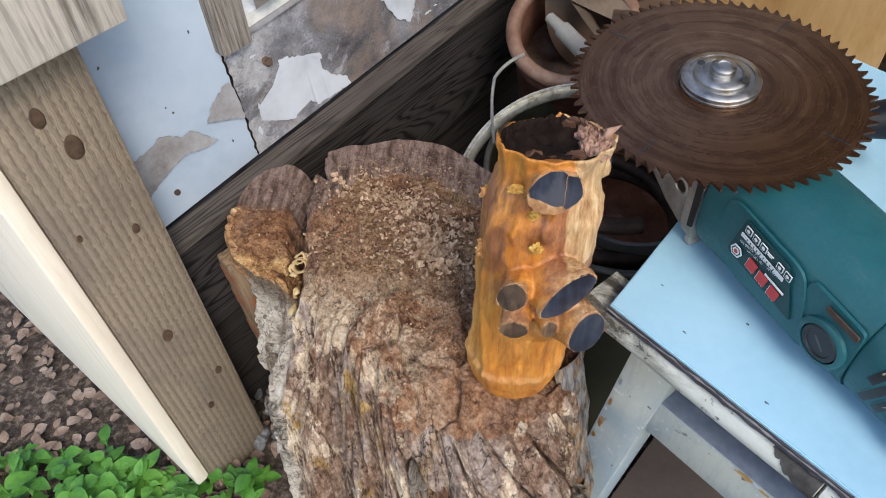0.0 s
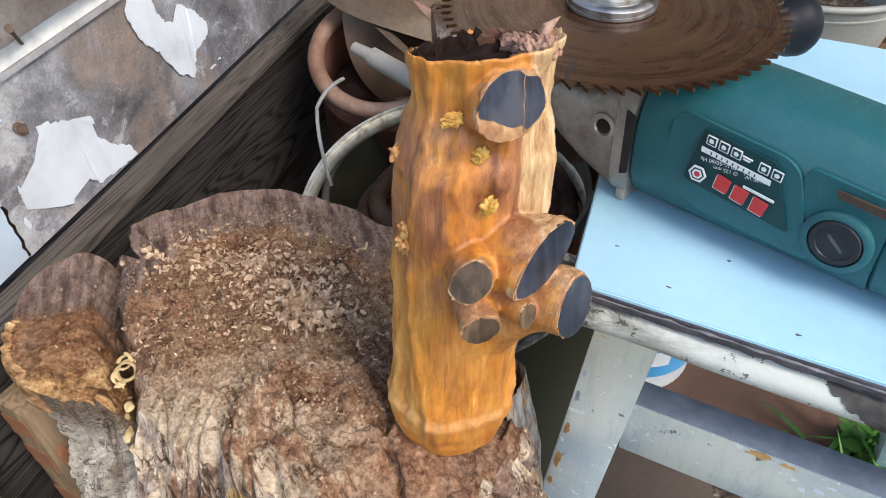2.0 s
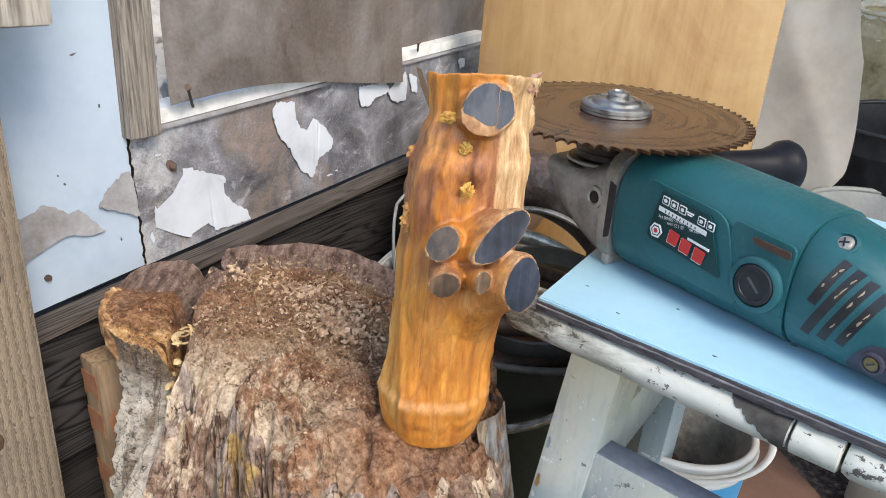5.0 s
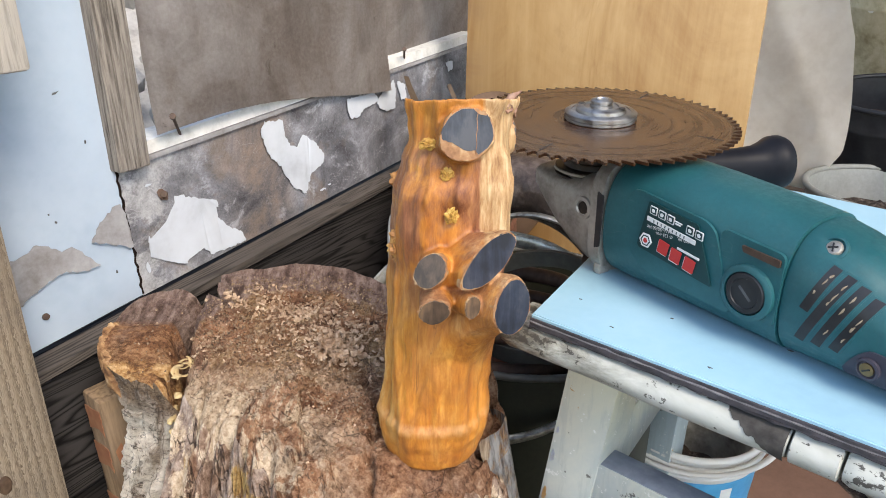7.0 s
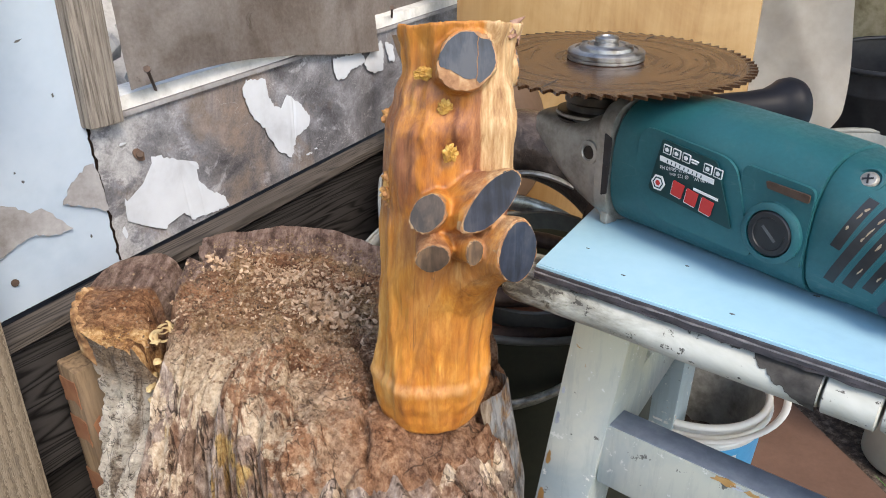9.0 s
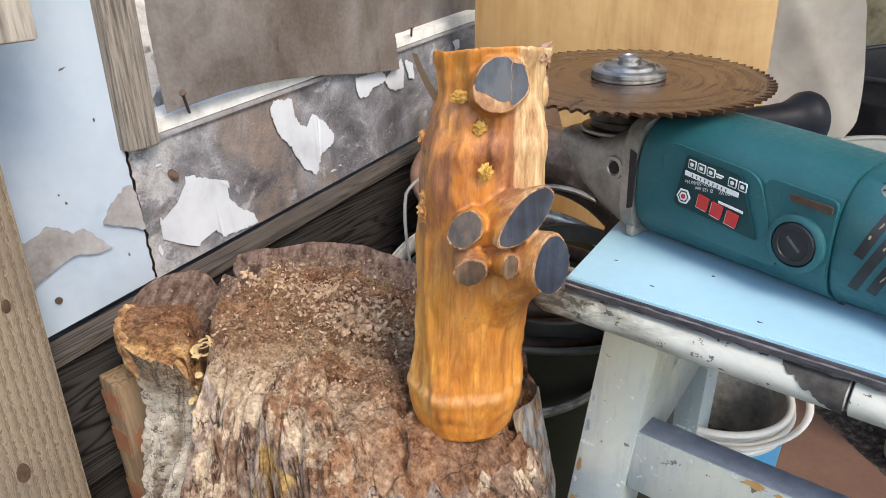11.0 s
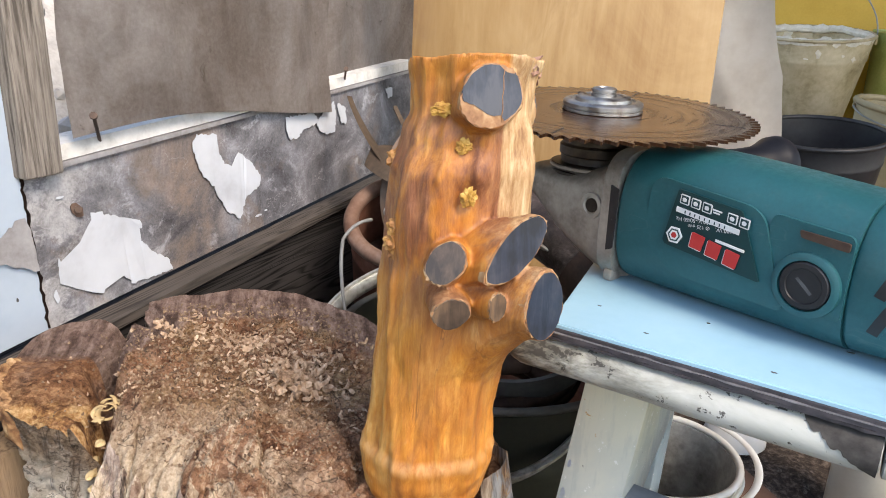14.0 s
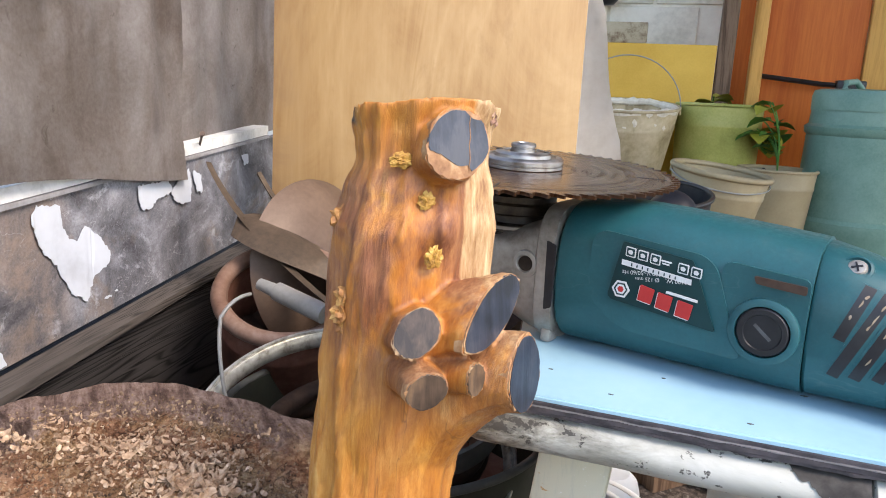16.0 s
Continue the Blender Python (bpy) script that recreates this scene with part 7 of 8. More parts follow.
    def bars(rows, mat, name, lab=""):
        for x0, x1, z, h, dz in rows:
            part(name, on_side([(x0, z), (x1, z + dz), (x1, z + dz + h), (x0, z + h)], -0.03935, 0.0005), mat, label, lab)

    # outlined symbols, each with a mark in it
    for x0, z0 in ((0.0850, 0.0585), (0.0914, 0.0577), (0.0978, 0.0569), (0.1118, 0.0546), (0.1182, 0.0538)):
        sym = part("printed_symbol", on_side(rounded([(x0, z0), (x0 + 0.0052, z0 - 0.0006), (x0 + 0.0054, z0 + 0.0044), (x0 + 0.0002, z0 + 0.0050)], 0.0006), -0.03935, 0.0004), M["print"], label, "white outlined printed symbol")
        part("printed_symbol", on_side([(x0 + 0.0006, z0 + 0.0005), (x0 + 0.0047, z0), (x0 + 0.0048, z0 + 0.0039), (x0 + 0.0007, z0 + 0.0044)], -0.03950, 0.0004), M["tealdark"], label)
        part("printed_symbol", on_side(rounded([(x0 + 0.0016, z0 + 0.0012), (x0 + 0.0036, z0 + 0.0010), (x0 + 0.0040, z0 + 0.0024), (x0 + 0.0028, z0 + 0.0034), (x0 + 0.0014, z0 + 0.0030)], 0.0006), -0.03965, 0.0004), M["print"], label)
    bars([(0.0835, 0.1190, 0.0537, 0.0027, -0.0042)], M["print"], "printed_bar", "white printed bar")
    for k in range(9):
        x0 = 0.0885 + 0.0028 * k
        part("printed_digit", on_side([(x0, 0.0543 - 0.118 * (x0 - 0.0835)), (x0 + 0.0006, 0.0542 - 0.118 * (x0 - 0.0835)), (x0 + 0.0007, 0.0557 - 0.118 * (x0 - 0.0835)), (x0 + 0.0001, 0.0558 - 0.118 * (x0 - 0.0835))], -0.0396, 0.0003), M["tealdark"], label)
    bars([(0.1035, 0.1085, 0.0588, 0.0007, -0.0006), (0.1040, 0.1075, 0.0574, 0.0007, -0.0004), (0.1075, 0.1230, 0.0432, 0.0013, -0.0018)], M["print"], "printed_line", "fine white printed line")
    turn = Matrix(((-1, 0, 0), (0, 0, -1), (0, -1, 0))).to_4x4()
    for body_text, x0, z0, size in (("230 V~50/60 Hz", 0.1040, 0.0532, 0.0030), ("1100 W,", 0.1170, 0.0516, 0.0030), ("\u00d8 125 mm", 0.1035, 0.0500, 0.0028)):
        cu = bpy.data.curves.new("printed_text", "FONT")
        cu.body, cu.size = body_text, size
        cu.materials.append(M["print"])
        tx = new("printed_text", cu)
        tx.parent = label
        tx.matrix_basis = Matrix.Translation((x0, -0.0394, z0)) @ turn @ Matrix.Rotation(radians(6.6), 4, "Z")
        tagged(tx, "fine white printed text")
    # plain red blocks where the maker's mark stands
    for x0, z0 in ((0.0935, 0.0372), (0.1028, 0.0352), (0.1128, 0.0332)):
        block = rounded([(x0, z0), (x0 + 0.0070, z0 - 0.0012), (x0 + 0.0084, z0 + 0.0066), (x0 + 0.0010, z0 + 0.0080)], 0.0005)
        part("red_mark", on_side([(px - 0.0004, pz - 0.0004) for px, pz in block], -0.03935, 0.0004), M["print"], label, "white shadow of a red block")
        part("red_mark", on_side(block, -0.03955, 0.0006), M["red"], label, "plain red printed block")
    hexm = Matrix.Translation((0.0845, -0.0393, 0.0410)) @ Matrix.Rotation(radians(90), 4, "X")
    for r, mat in ((0.0048, M["print"]), (0.0037, M["tealdark"]), (0.0028, M["print"]), (0.0017, M["red"])):
        part("hexagon_mark", lathe([(r, 0.0), (r, 0.0004 + (0.0056 - r) * 0.08), (0, 0.0004 + (0.0056 - r) * 0.08)], 6, hexm), mat, label, smooth=False)
    # vents: slanted slots with copper dust in them
    rnd = random.Random(8)
    for a, b in (((0.1922, 0.0605), (0.1836, 0.0362)), ((0.1997, 0.0580), (0.1832, 0.0185)), ((0.2068, 0.0550), (0.1918, 0.0190)), ((0.2140, 0.0512), (0.2007, 0.0200))):
        rim_ = part("vent_rim", skin(lambda u, v: (a[0] + (b[0] - a[0]) * (u * 1.03 - 0.015) + 0.0066 * (v - 0.5), a[1] + (b[1] - a[1]) * (u * 1.03 - 0.015) - 0.0020 * (v - 0.5)), 16, 4, 0.0003), M["teal"], tail)
        v_ = part("vent", skin(lambda u, v: (a[0] + (b[0] - a[0]) * u + 0.0047 * (v - 0.5), a[1] + (b[1] - a[1]) * u - 0.0014 * (v - 0.5)), 16, 4, 0.0005), M["black"], tail, "dark slanted vent")
        for k in range(3):
            u0, du, w = rnd.uniform(0.08, 0.75), rnd.uniform(0.05, 0.13), rnd.uniform(0.0005, 0.0010)
            ph = rnd.uniform(0, 9)
            part("copper_dust", skin(lambda u, v: (a[0] + (b[0] - a[0]) * (u0 + du * u) + w * (v - 0.5) * (0.5 + math.sin(3.14 * u)) + 0.0009 * math.sin(ph) + 0.0002 * math.sin(ph + 4 * u), a[1] + (b[1] - a[1]) * (u0 + du * u)), 8, 2, 0.0007), M["ochreslot"], tail, "pale copper dust in a vent")
    scm = Matrix.Translation((0.1850, -0.0190, 0.0655)) @ Matrix.Rotation(radians(48), 4, "X")
    part("screw_seat", lathe([(0.0070, 0.0), (0.0067, 0.0020), (0.0055, 0.0024), (0.0050, 0.0012), (0, 0.001)], 28, scm), M["teal"], tail)
    screw = part("screw", lathe([(0.0044, 0.0), (0.0044, 0.0020), (0.0034, 0.0032), (0, 0.0036)], 24, scm), M["cast"], tail, "crosshead steel screw")
    for q in (20, 110):
        part("screw_cross", box((-0.0024, -0.0004, 0.0033), (0.0024, 0.0004, 0.0038), 0.0, 1, scm @ Matrix.Rotation(radians(q), 4, "Z")), M["black"], screw)
    # dark clasp over the tail's lower side
    def clasp(u, v):
        x = 0.2055 + 0.090 * u
        hi = 0.0275 - 0.0150 * max(0.0, 1 - u / 0.14) ** 1.6 - 0.0055 * max(0.0, u - 0.2)
        return x, 0.0075 + (hi - 0.0075) * v
    part("tail_clasp", skin(clasp, 40, 10, 0.0011), M["purple"], tail, "dark purple-grey plastic clasp")
    scm = Matrix.Translation((0.2181, -0.0302, 0.0182)) @ Matrix.Rotation(radians(95), 4, "X")
    part("screw_boss", lathe([(0.0060, -0.002), (0.0058, 0.0012), (0.0046, 0.0016), (0.0040, 0.0006), (0, 0.0006)], 32, scm), M["purple"], tail, "dark purple-grey boss")
    screw = part("screw", lathe([(0.0036, 0.0), (0.0034, 0.0014), (0, 0.0020)], 20, scm), M["brass"], tail, "brassy screw")
    part("screw_cross", box((-0.0020, -0.0004, 0.0016), (0.0020, 0.0004, 0.0022), 0.0, 1, scm @ Matrix.Rotation(radians(35), 4, "Z")), M["black"], screw)
    # slide switch on top of the grip
    sw = part("switch", box((0.2215, -0.0215, 0.0515), (0.2660, -0.0060, 0.0592), 0.0022, 3), M["black"], tail, "black sliding switch")
    part("switch_rail", box((0.2190, -0.0228, 0.0485), (0.2720, -0.0050, 0.0535), 0.0012), M["switchred"], sw, "orange-red rail of the switch")
    # side handle
    h0, h1 = Vector((0.012, 0.030, 0.056)), Vector((0.055, 0.140, 0.054))
    rad = [(0.0, 0.012), (0.08, 0.0140), (0.2, 0.0118), (0.45, 0.0112), (0.66, 0.0122), (0.78, 0.0138), (0.85, 0.0172), (0.89, 0.0200), (0.94, 0.0208), (0.98, 0.0192), (0.99, 0.0150), (0.995, 0.004)]
    part("side_handle", tube([h0.lerp(h1, u) for u, _ in rad], 1.0, 32, [r for _, r in rad]), M["handle"], g, "black ribbed side handle")
    # cord
    part("power_cord", tube([Vector((0.305, 0, 0.028)).lerp(Vector((0.42, 0.05, 0.006)), u / 8) + Vector((0, 0, -0.012 * math.sin(u / 8 * 3.1))) for u in range(9)], 0.0035, 10), M["black"], g)


M["switchred"] = mottled("orange_red_plastic", [(0.62, 0.085, 0.022), (0.72, 0.12, 0.035)], 40, 0.4)
M["ochreslot"] = mottled("dusty_copper", [(0.20, 0.14, 0.09), (0.44, 0.36, 0.26)], 200, 0.7)
M["purple"] = mottled("purple_grey_plastic", [(0.035, 0.035, 0.05), (0.055, 0.05, 0.07)], 50, 0.45)
M["brass"] = mottled("brassy_screw", [(0.16, 0.10, 0.05), (0.34, 0.24, 0.12)], 120, 0.4, 0.8)
M["handle"] = mottled("glossy_black_plastic", [(0.006, 0.007, 0.010), (0.014, 0.015, 0.020)], 30, 0.45, spec=0.12, fine=200)
build_grinder()

# ---- behind the stump: drum, pot, scrap ----
def bez(p0, p1, p2, n=14):
    p0, p1, p2 = Vector(p0), Vector(p1), Vector(p2)
    return [p0 * (1 - u) ** 2 + p1 * 2 * u * (1 - u) + p2 * u * u for u in (i / n for i in range(n + 1))]


def pail(name, label, at, r0, r1, h, wall_t, mat, inner, category="bucket", rimr=0.004, handle=None, segs=56, rimmat=None, group=""):
    """An open pail: its shell, rolled rim, bands and wire bail."""
    t = thing(name, label, category, at, group)
    prof = [(0, 0.004), (r0 - 0.006, 0.004), (r0, 0.0), (r0 + 0.001, 0.006), (r0 + (r1 - r0) * 0.78, h * 0.78), (r0 + (r1 - r0) * 0.79 + 0.0012, h * 0.79), (r0 + (r1 - r0) * 0.82 + 0.0012, h * 0.82), (r0 + (r1 - r0) * 0.83, h * 0.83), (r1, h), (r1 - wall_t, h), (r0 - wall_t, 0.012), (0, 0.010)]
    part("shell", lathe(prof, segs, wobble=0.01), mat, t)
    part("rolled_rim", tube(ring_points((0, 0, h), r1, 64), rimr, 10), rimmat or mat, t)
    if inner is not None:
        mt, lev, lab = inner
        bm = bmesh.new()
        rows = []
        rr = (r0 + (r1 - r0) * lev) - wall_t - 0.001
        for k in range(12):
            q = 1 - k / 12
            rows.append([bm.verts.new((rr * q * math.cos(a), rr * q * math.sin(a), h * lev + 0.012 * noise.noise((rr * q * math.cos(a) * 40, rr * q * math.sin(a) * 40, 3)))) for a in (2 * math.pi * i / 40 for i in range(40))])
        for a, b in zip(rows, rows[1:]):
            for i in range(40):
                bm.faces.new((a[i], a[(i + 1) % 40], b[(i + 1) % 40], b[i]))
        bm.faces.new(rows[-1])
        part("fill", bm, mt, t, lab)
    if handle is not None:
        az, tilt = handle
        m = Matrix.Rotation(radians(az), 4, "Z") @ Matrix.Translation((0, 0, h - 0.012)) @ Matrix.Rotation(radians(tilt), 4, "X")
        pts = [m @ Vector(((r1 + 0.002) * math.cos(a), 0, (r1 + 0.002) * math.sin(a))) for a in (math.pi * i / 24 for i in range(25))]
        part("bail", tube(pts, 0.0018, 8), M["zinc"], t, "wire bail")
        for sx in (-1, 1):
            m2 = Matrix.Rotation(radians(az), 4, "Z") @ Matrix.Translation((sx * (r1 + 0.001), 0, h - 0.012))
            part("lug", box((-0.003, -0.008, -0.008), (0.003, 0.008, 0.008), 0.002, m=m2), rimmat or mat, t)
    return t


pail("open_drum", "dark olive metal drum with a dull zinc rim, full of scrap", pose(0.272, 0.694, 0), 0.139, 0.144, 0.309, 0.003, M["olive"], (M["rust"], 0.72, "rusty scrap"), "drum", 0.0035, None, 72, M["olivegrey"])
HOOP = pose(0.223, 0.643, 0.314, 21.8, -5.7, 0)
hoop = thing("zinc_hoop", "dull zinc hoop lying on a drum rim", "hoop", HOOP)
part("hoop_band", lathe([(0.1225, -0.013), (0.1240, -0.013), (0.1258, -0.004), (0.1285, -0.001), (0.1300, 0.002), (0.1290, 0.0042), (0.1270, 0.0040), (0.1262, 0.0022), (0.1245, 0.0030), (0.1232, 0.0022), (0.1215, -0.001), (0.1200, -0.004), (0.1210, -0.010), (0.1225, -0.013)], 96), M["hoop"], hoop)
ring = thing("iron_ring", "thin grey iron ring lying among scrap", "ring", pose(0.275, 0.645, 0.332, 14, -8, 0))
part("band", lathe([(0.070, -0.010), (0.0735, -0.010), (0.0735, 0.010), (0.070, 0.010), (0.070, -0.010)], 72), M["olivegrey"], ring)
# coil of rusty hose in the drum
bm = bmesh.new()
pts = []
for i in range(150):
    a = i * 0.16
    pts.append((0.25 + (0.085 - 0.008 * math.sin(a * 0.31)) * math.cos(a), 0.668 + (0.085 - 0.008 * math.sin(a * 0.31)) * math.sin(a), 0.245 + 0.00055 * i + 0.006 * math.sin(a * 1.7)))
solo("hose_coil", add_tube(bm, pts, 0.0085, 10), M["rustdark"], "coil of rusty brown hose inside a drum", "hose")
pail("rusty_pot", "tilted rusty red-brown iron pot with a wire handle", pose(0.243, 0.925, 0.222, 28, 0, -14.5), 0.072, 0.066, 0.178, 0.004, M["rust"], (M["rustdark"], 0.55, "rusty scrap inside"), "pot", 0.0085, None, 64, M["rustpale"])
solo("wire_handle", tube(bez((0.165, 0.750, 0.408), (0.146, 0.733, 0.412), (0.136, 0.729, 0.396), 8) + bez((0.1355, 0.728, 0.393), (0.131, 0.720, 0.370), (0.136, 0.708, 0.330), 8), 0.0017, 8), M["pipe"], "bent grey wire handle of a rusty pot", "wire")
solo("grey_pipe", tube([(0.196, 0.850, 0.389), (0.2085, 0.8325, 0.385), (0.2090, 0.8320, 0.385), (0.243, 0.785, 0.372)], 0.0095, 20, [0.62, 0.75, 1.0, 1.05]), M["pipe"], "short grey metal pipe poking out of a pot", "pipe")


def build_leafblade(name, pts, width, mat, label, cat="blade", thick=0.003):
    """A long curved strip with a ridge, wide in its middle."""
    bm = bmesh.new()
    pts = [Vector(p) for p in pts]
    n = len(pts)
    rows = []
    for i, p in enumerate(pts):
        d = (pts[min(i + 1, n - 1)] - pts[max(i - 1, 0)]).normalized()
        a = d.cross(Vector((0.75, -0.6, 0.25))).normalized()
        b = d.cross(a)
        w = width * (0.25 + 0.75 * math.sin(math.pi * (0.12 + 0.86 * i / (n - 1))))
        rows.append([bm.verts.new(p + a * w * q + b * thick * (1 - abs(q)) * s) for q, s in ((-1, 0), (0, 1), (1, 0), (0, -1))])
    for a, b in zip(rows, rows[1:]):
        for i in range(4):
            bm.faces.new((a[i], a[(i + 1) % 4], b[(i + 1) % 4], b[i]))
    bm.faces.new(rows[0])
    bm.faces.new(rows[-1][::-1])
    return solo(name, bm, mat, label, cat)


build_leafblade("sickle_blade", bez((0.168, 0.965, 0.497), (0.185, 0.890, 0.435), (0.270, 0.805, 0.362)), 0.012, M["leather"], "long curved rusty sickle blade leaning on a pot")
build_leafblade("sickle_blade", bez((0.222, 0.965, 0.487), (0.228, 0.95, 0.472), (0.242, 0.93, 0.445)), 0.006, M["leather"], "thin rusty tool tang standing in scrap")
build_leafblade("iron_scoop", bez((0.186, 0.905, 0.440), (0.220, 0.885, 0.438), (0.285, 0.850, 0.385)), 0.040, M["leather"], "broad rusty scoop lying across a pot", "scoop", 0.010)
# rusty disc and elbow behind the vase
disc = thing("harrow_disc", "large brown rusty dished steel disc leaning upright", "disc", pose(0.280, 0.925, 0.382, 78, 0, 30))
part("dish", lathe([(0.012, 0.030), (0.05, 0.026), (0.085, 0.012), (0.100, 0.0), (0.102, 0.002), (0.086, 0.016), (0.05, 0.030), (0.012, 0.034), (0.012, 0.030)], 72), M["discbrown"], disc)
part("hub_bush", lathe([(0.008, 0.026), (0.0118, 0.026), (0.0118, 0.038), (0.008, 0.038), (0.008, 0.026)], 32), M["rustdark"], disc, "dark square-edged bush")
elbow = thing("iron_elbow", "rusty brown cast iron elbow lying in a drum", "pipe fitting", pose(0.30, 0.69, 0.372))
part("bend", tube(bez((-0.055, 0.045, 0.055), (0.03, 0.03, 0.06), (0.055, -0.055, 0.01), 18), 0.033, 28), M["oldhose"], elbow)
part("collar", tube([(0.047, -0.040, 0.02), (0.057, -0.060, 0.008)], 0.038, 32), M["rustdark"], elbow)
part("band", tube(bez((-0.060, 0.005, 0.030), (-0.02, -0.010, 0.052), (0.025, -0.030, 0.020), 10), 0.008, 12, None, 0.35), M["hoop"], elbow, "bright bent strip")

# ---- beside the stump: sawn block ----
BLK = Matrix.Translation((-0.1070, 0.5790, 0)) @ Matrix.Rotation(radians(44), 4, "Z") @ pose(0, 0, 0, 1.5, -2, 0)
blk = thing("wood_block", "upright sawn pine offcut with red-brown stains beside a stump", "wood block", BLK)
part("block_body", box((-0.013, -0.015, 0.0), (0.013, 0.015, 0.313), 0.0025), M["block"], blk)
part("stain", prism(ragged([(-0.008, 0.262), (-0.002, 0.268), (0.004, 0.25), (0.0125, 0.252), (0.0125, 0.15), (0.004, 0.212), (-0.004, 0.232)], random.Random(4), 0.005, 0.0012), 0.0, 0.0005, Matrix.Translation((-0.001, -0.0151, 0)) @ Matrix.Rotation(radians(90), 4, "X")), M["stain"], blk, "red-brown stain")
for z in (0.300, 0.262, 0.205):
    part("stain", prism(ragged([(-0.0135, z), (0.0125, z + 0.004), (0.0130, z - 0.022), (0.004, z - 0.018), (-0.0130, z - 0.024)], random.Random(int(z * 1000)), 0.004, 0.0012), 0.0, 0.0005, Matrix.Translation((-0.0131, 0, 0)) @ Matrix.Rotation(radians(-90), 4, "Z") @ Matrix.Rotation(radians(90), 4, "X")), M["stain"], blk)

# ---- under and beyond the stool ----
def build_slab():
    bm = prism(rounded([(0.262, 0.455), (0.412, 0.405), (0.475, 0.528), (0.385, 0.612)], 0.004), 0.002, 0.012, bevel=0.002)
    solo("linoleum_piece", bm, M["brownsheet"], "dark brown stiff floor covering offcut on soil", "floor covering", group="floor covering offcuts")
    bm = prism(rounded([(0.47, 0.63), (0.56, 0.44), (0.72, 0.52), (0.70, 0.86), (0.58, 0.88)], 0.004), 0.001, 0.009, bevel=0.002)
    solo("linoleum_piece", bm, M["redsheet"], "red-brown stiff floor covering offcut on soil", "floor covering", group="floor covering offcuts")


build_slab()
wb = pail("white_bucket", "dirty white plastic paint bucket with a blue label under a stool", pose(0.474, 0.694, 0.007), 0.071, 0.082, 0.145, 0.003, M["white"], (M["soil"], 0.35, "dark mud"), "bucket", 0.004, None, 64)
part("inner_wall", lathe([(0.0660, 0.030), (0.0672, 0.030), (0.0788, 0.1425), (0.0776, 0.1425), (0.0660, 0.030)], 64), M["grime"], wb, "grimy grey inside")
part("lip", tube(ring_points((0, 0, 0.135), 0.085, 64), 0.003, 10), M["white"], wb)
part("bail", tube(ring_points((0.004, -0.004, 0.142), 0.094, 40, -170, 30, Matrix.Rotation(radians(-6), 3, "Y")), 0.004, 10, None, 0.6), M["white"], wb, "white plastic bail")
part("label", lathe([(0.0745, 0.030), (0.0805, 0.118), (0.0808, 0.118), (0.0749, 0.030), (0.0745, 0.030)], 64), M["labelblue"], wb, "light blue printed wrap")
for a, w, z0, z1, mat in ((205, 10, 0.045, 0.108, "print"), (222, 6, 0.06, 0.10, "darkchip"), (232, 8, 0.085, 0.108, "darkchip"), (250, 20, 0.05, 0.075, "print"), (275, 10, 0.08, 0.105, "print")):
    bm = bmesh.new()
    q = []
    for z in (z0, z1):
        r = 0.0752 + 0.0059 * (z - 0.03) / 0.088
        q.append([bm.verts.new((r * math.cos(radians(a + w * i / 6)), r * math.sin(radians(a + w * i / 6)), z)) for i in range(7)])
    for i in range(6):
        bm.faces.new((q[0][i], q[0][i + 1], q[1][i + 1], q[1][i]))
    part("printed_shape", bm, M[mat], wb)


def build_log(name, a, b, r, mat, label):
    bm = bmesh.new()
    a, b = Vector(a), Vector(b)
    d = (b - a).normalized()
    x = d.cross(Vector((0, 0, 1))).normalized()
    y = d.cross(x)
    rows = []
    for k in range(40):
        p = a.lerp(b, k / 39)
        rows.append([bm.verts.new(p + r * (1 + 0.12 * noise.noise((math.cos(t) * 3, math.sin(t) * 3, k * 0.1)) + 0.05 * noise.noise((math.cos(t) * 12, math.sin(t) * 12, k * 0.12))) * (x * math.cos(t) + y * math.sin(t))) for t in (2 * math.pi * i / 36 for i in range(36))])
    for p, q in zip(rows, rows[1:]):
        for i in range(36):
            bm.faces.new((p[i], p[(i + 1) % 36], q[(i + 1) % 36], q[i]))
    bm.faces.new(rows[0][::-1])
    bm.faces.new(rows[-1])
    return solo(name, bm, mat, label, "log")


build_log("old_log", (0.60, 1.18, 0.05), (1.0, 0.80, 0.05), 0.052, M["oldlog"], "grey weathered log lying on the ground")
cup = thing("white_bowl", "small white bowl lying upturned before a log", "bowl", pose(0.735, 0.905, 0.008))
part("bowl_body", lathe([(0.045, 0.0), (0.045, 0.004), (0.040, 0.022), (0.028, 0.034), (0.0, 0.036)], 40), M["white"], cup)
pipe = thing("white_canister", "cream plastic canister standing on the ground", "canister", pose(0.790, 0.700, 0))
part("canister_body", lathe([(0, 0.0), (0.052, 0.0), (0.056, 0.006), (0.056, 0.20), (0.050, 0.212), (0.03, 0.216), (0, 0.216)], 48), M["cream"], pipe)
part("canister_cap", lathe([(0.022, 0.215), (0.022, 0.236), (0.019, 0.239), (0, 0.239)], 32), M["cream"], pipe)
rnd = random.Random(21)
bm = bmesh.new()
for _ in range(420):
    x, y = rnd.uniform(0.25, 1.0), rnd.uniform(0.2, 0.95)
    sz = rnd.uniform(0.002, 0.007) * (2.2 if rnd.random() < 0.06 else 1)
    r = bmesh.ops.create_icosphere(bm, subdivisions=1, radius=sz, matrix=Matrix.Translation((x, y, 0.002)) @ Euler((rnd.uniform(0, 6), rnd.uniform(0, 6), 0)).to_matrix().to_4x4() @ Matrix.Diagonal((1, 0.75, 0.6, 1)))
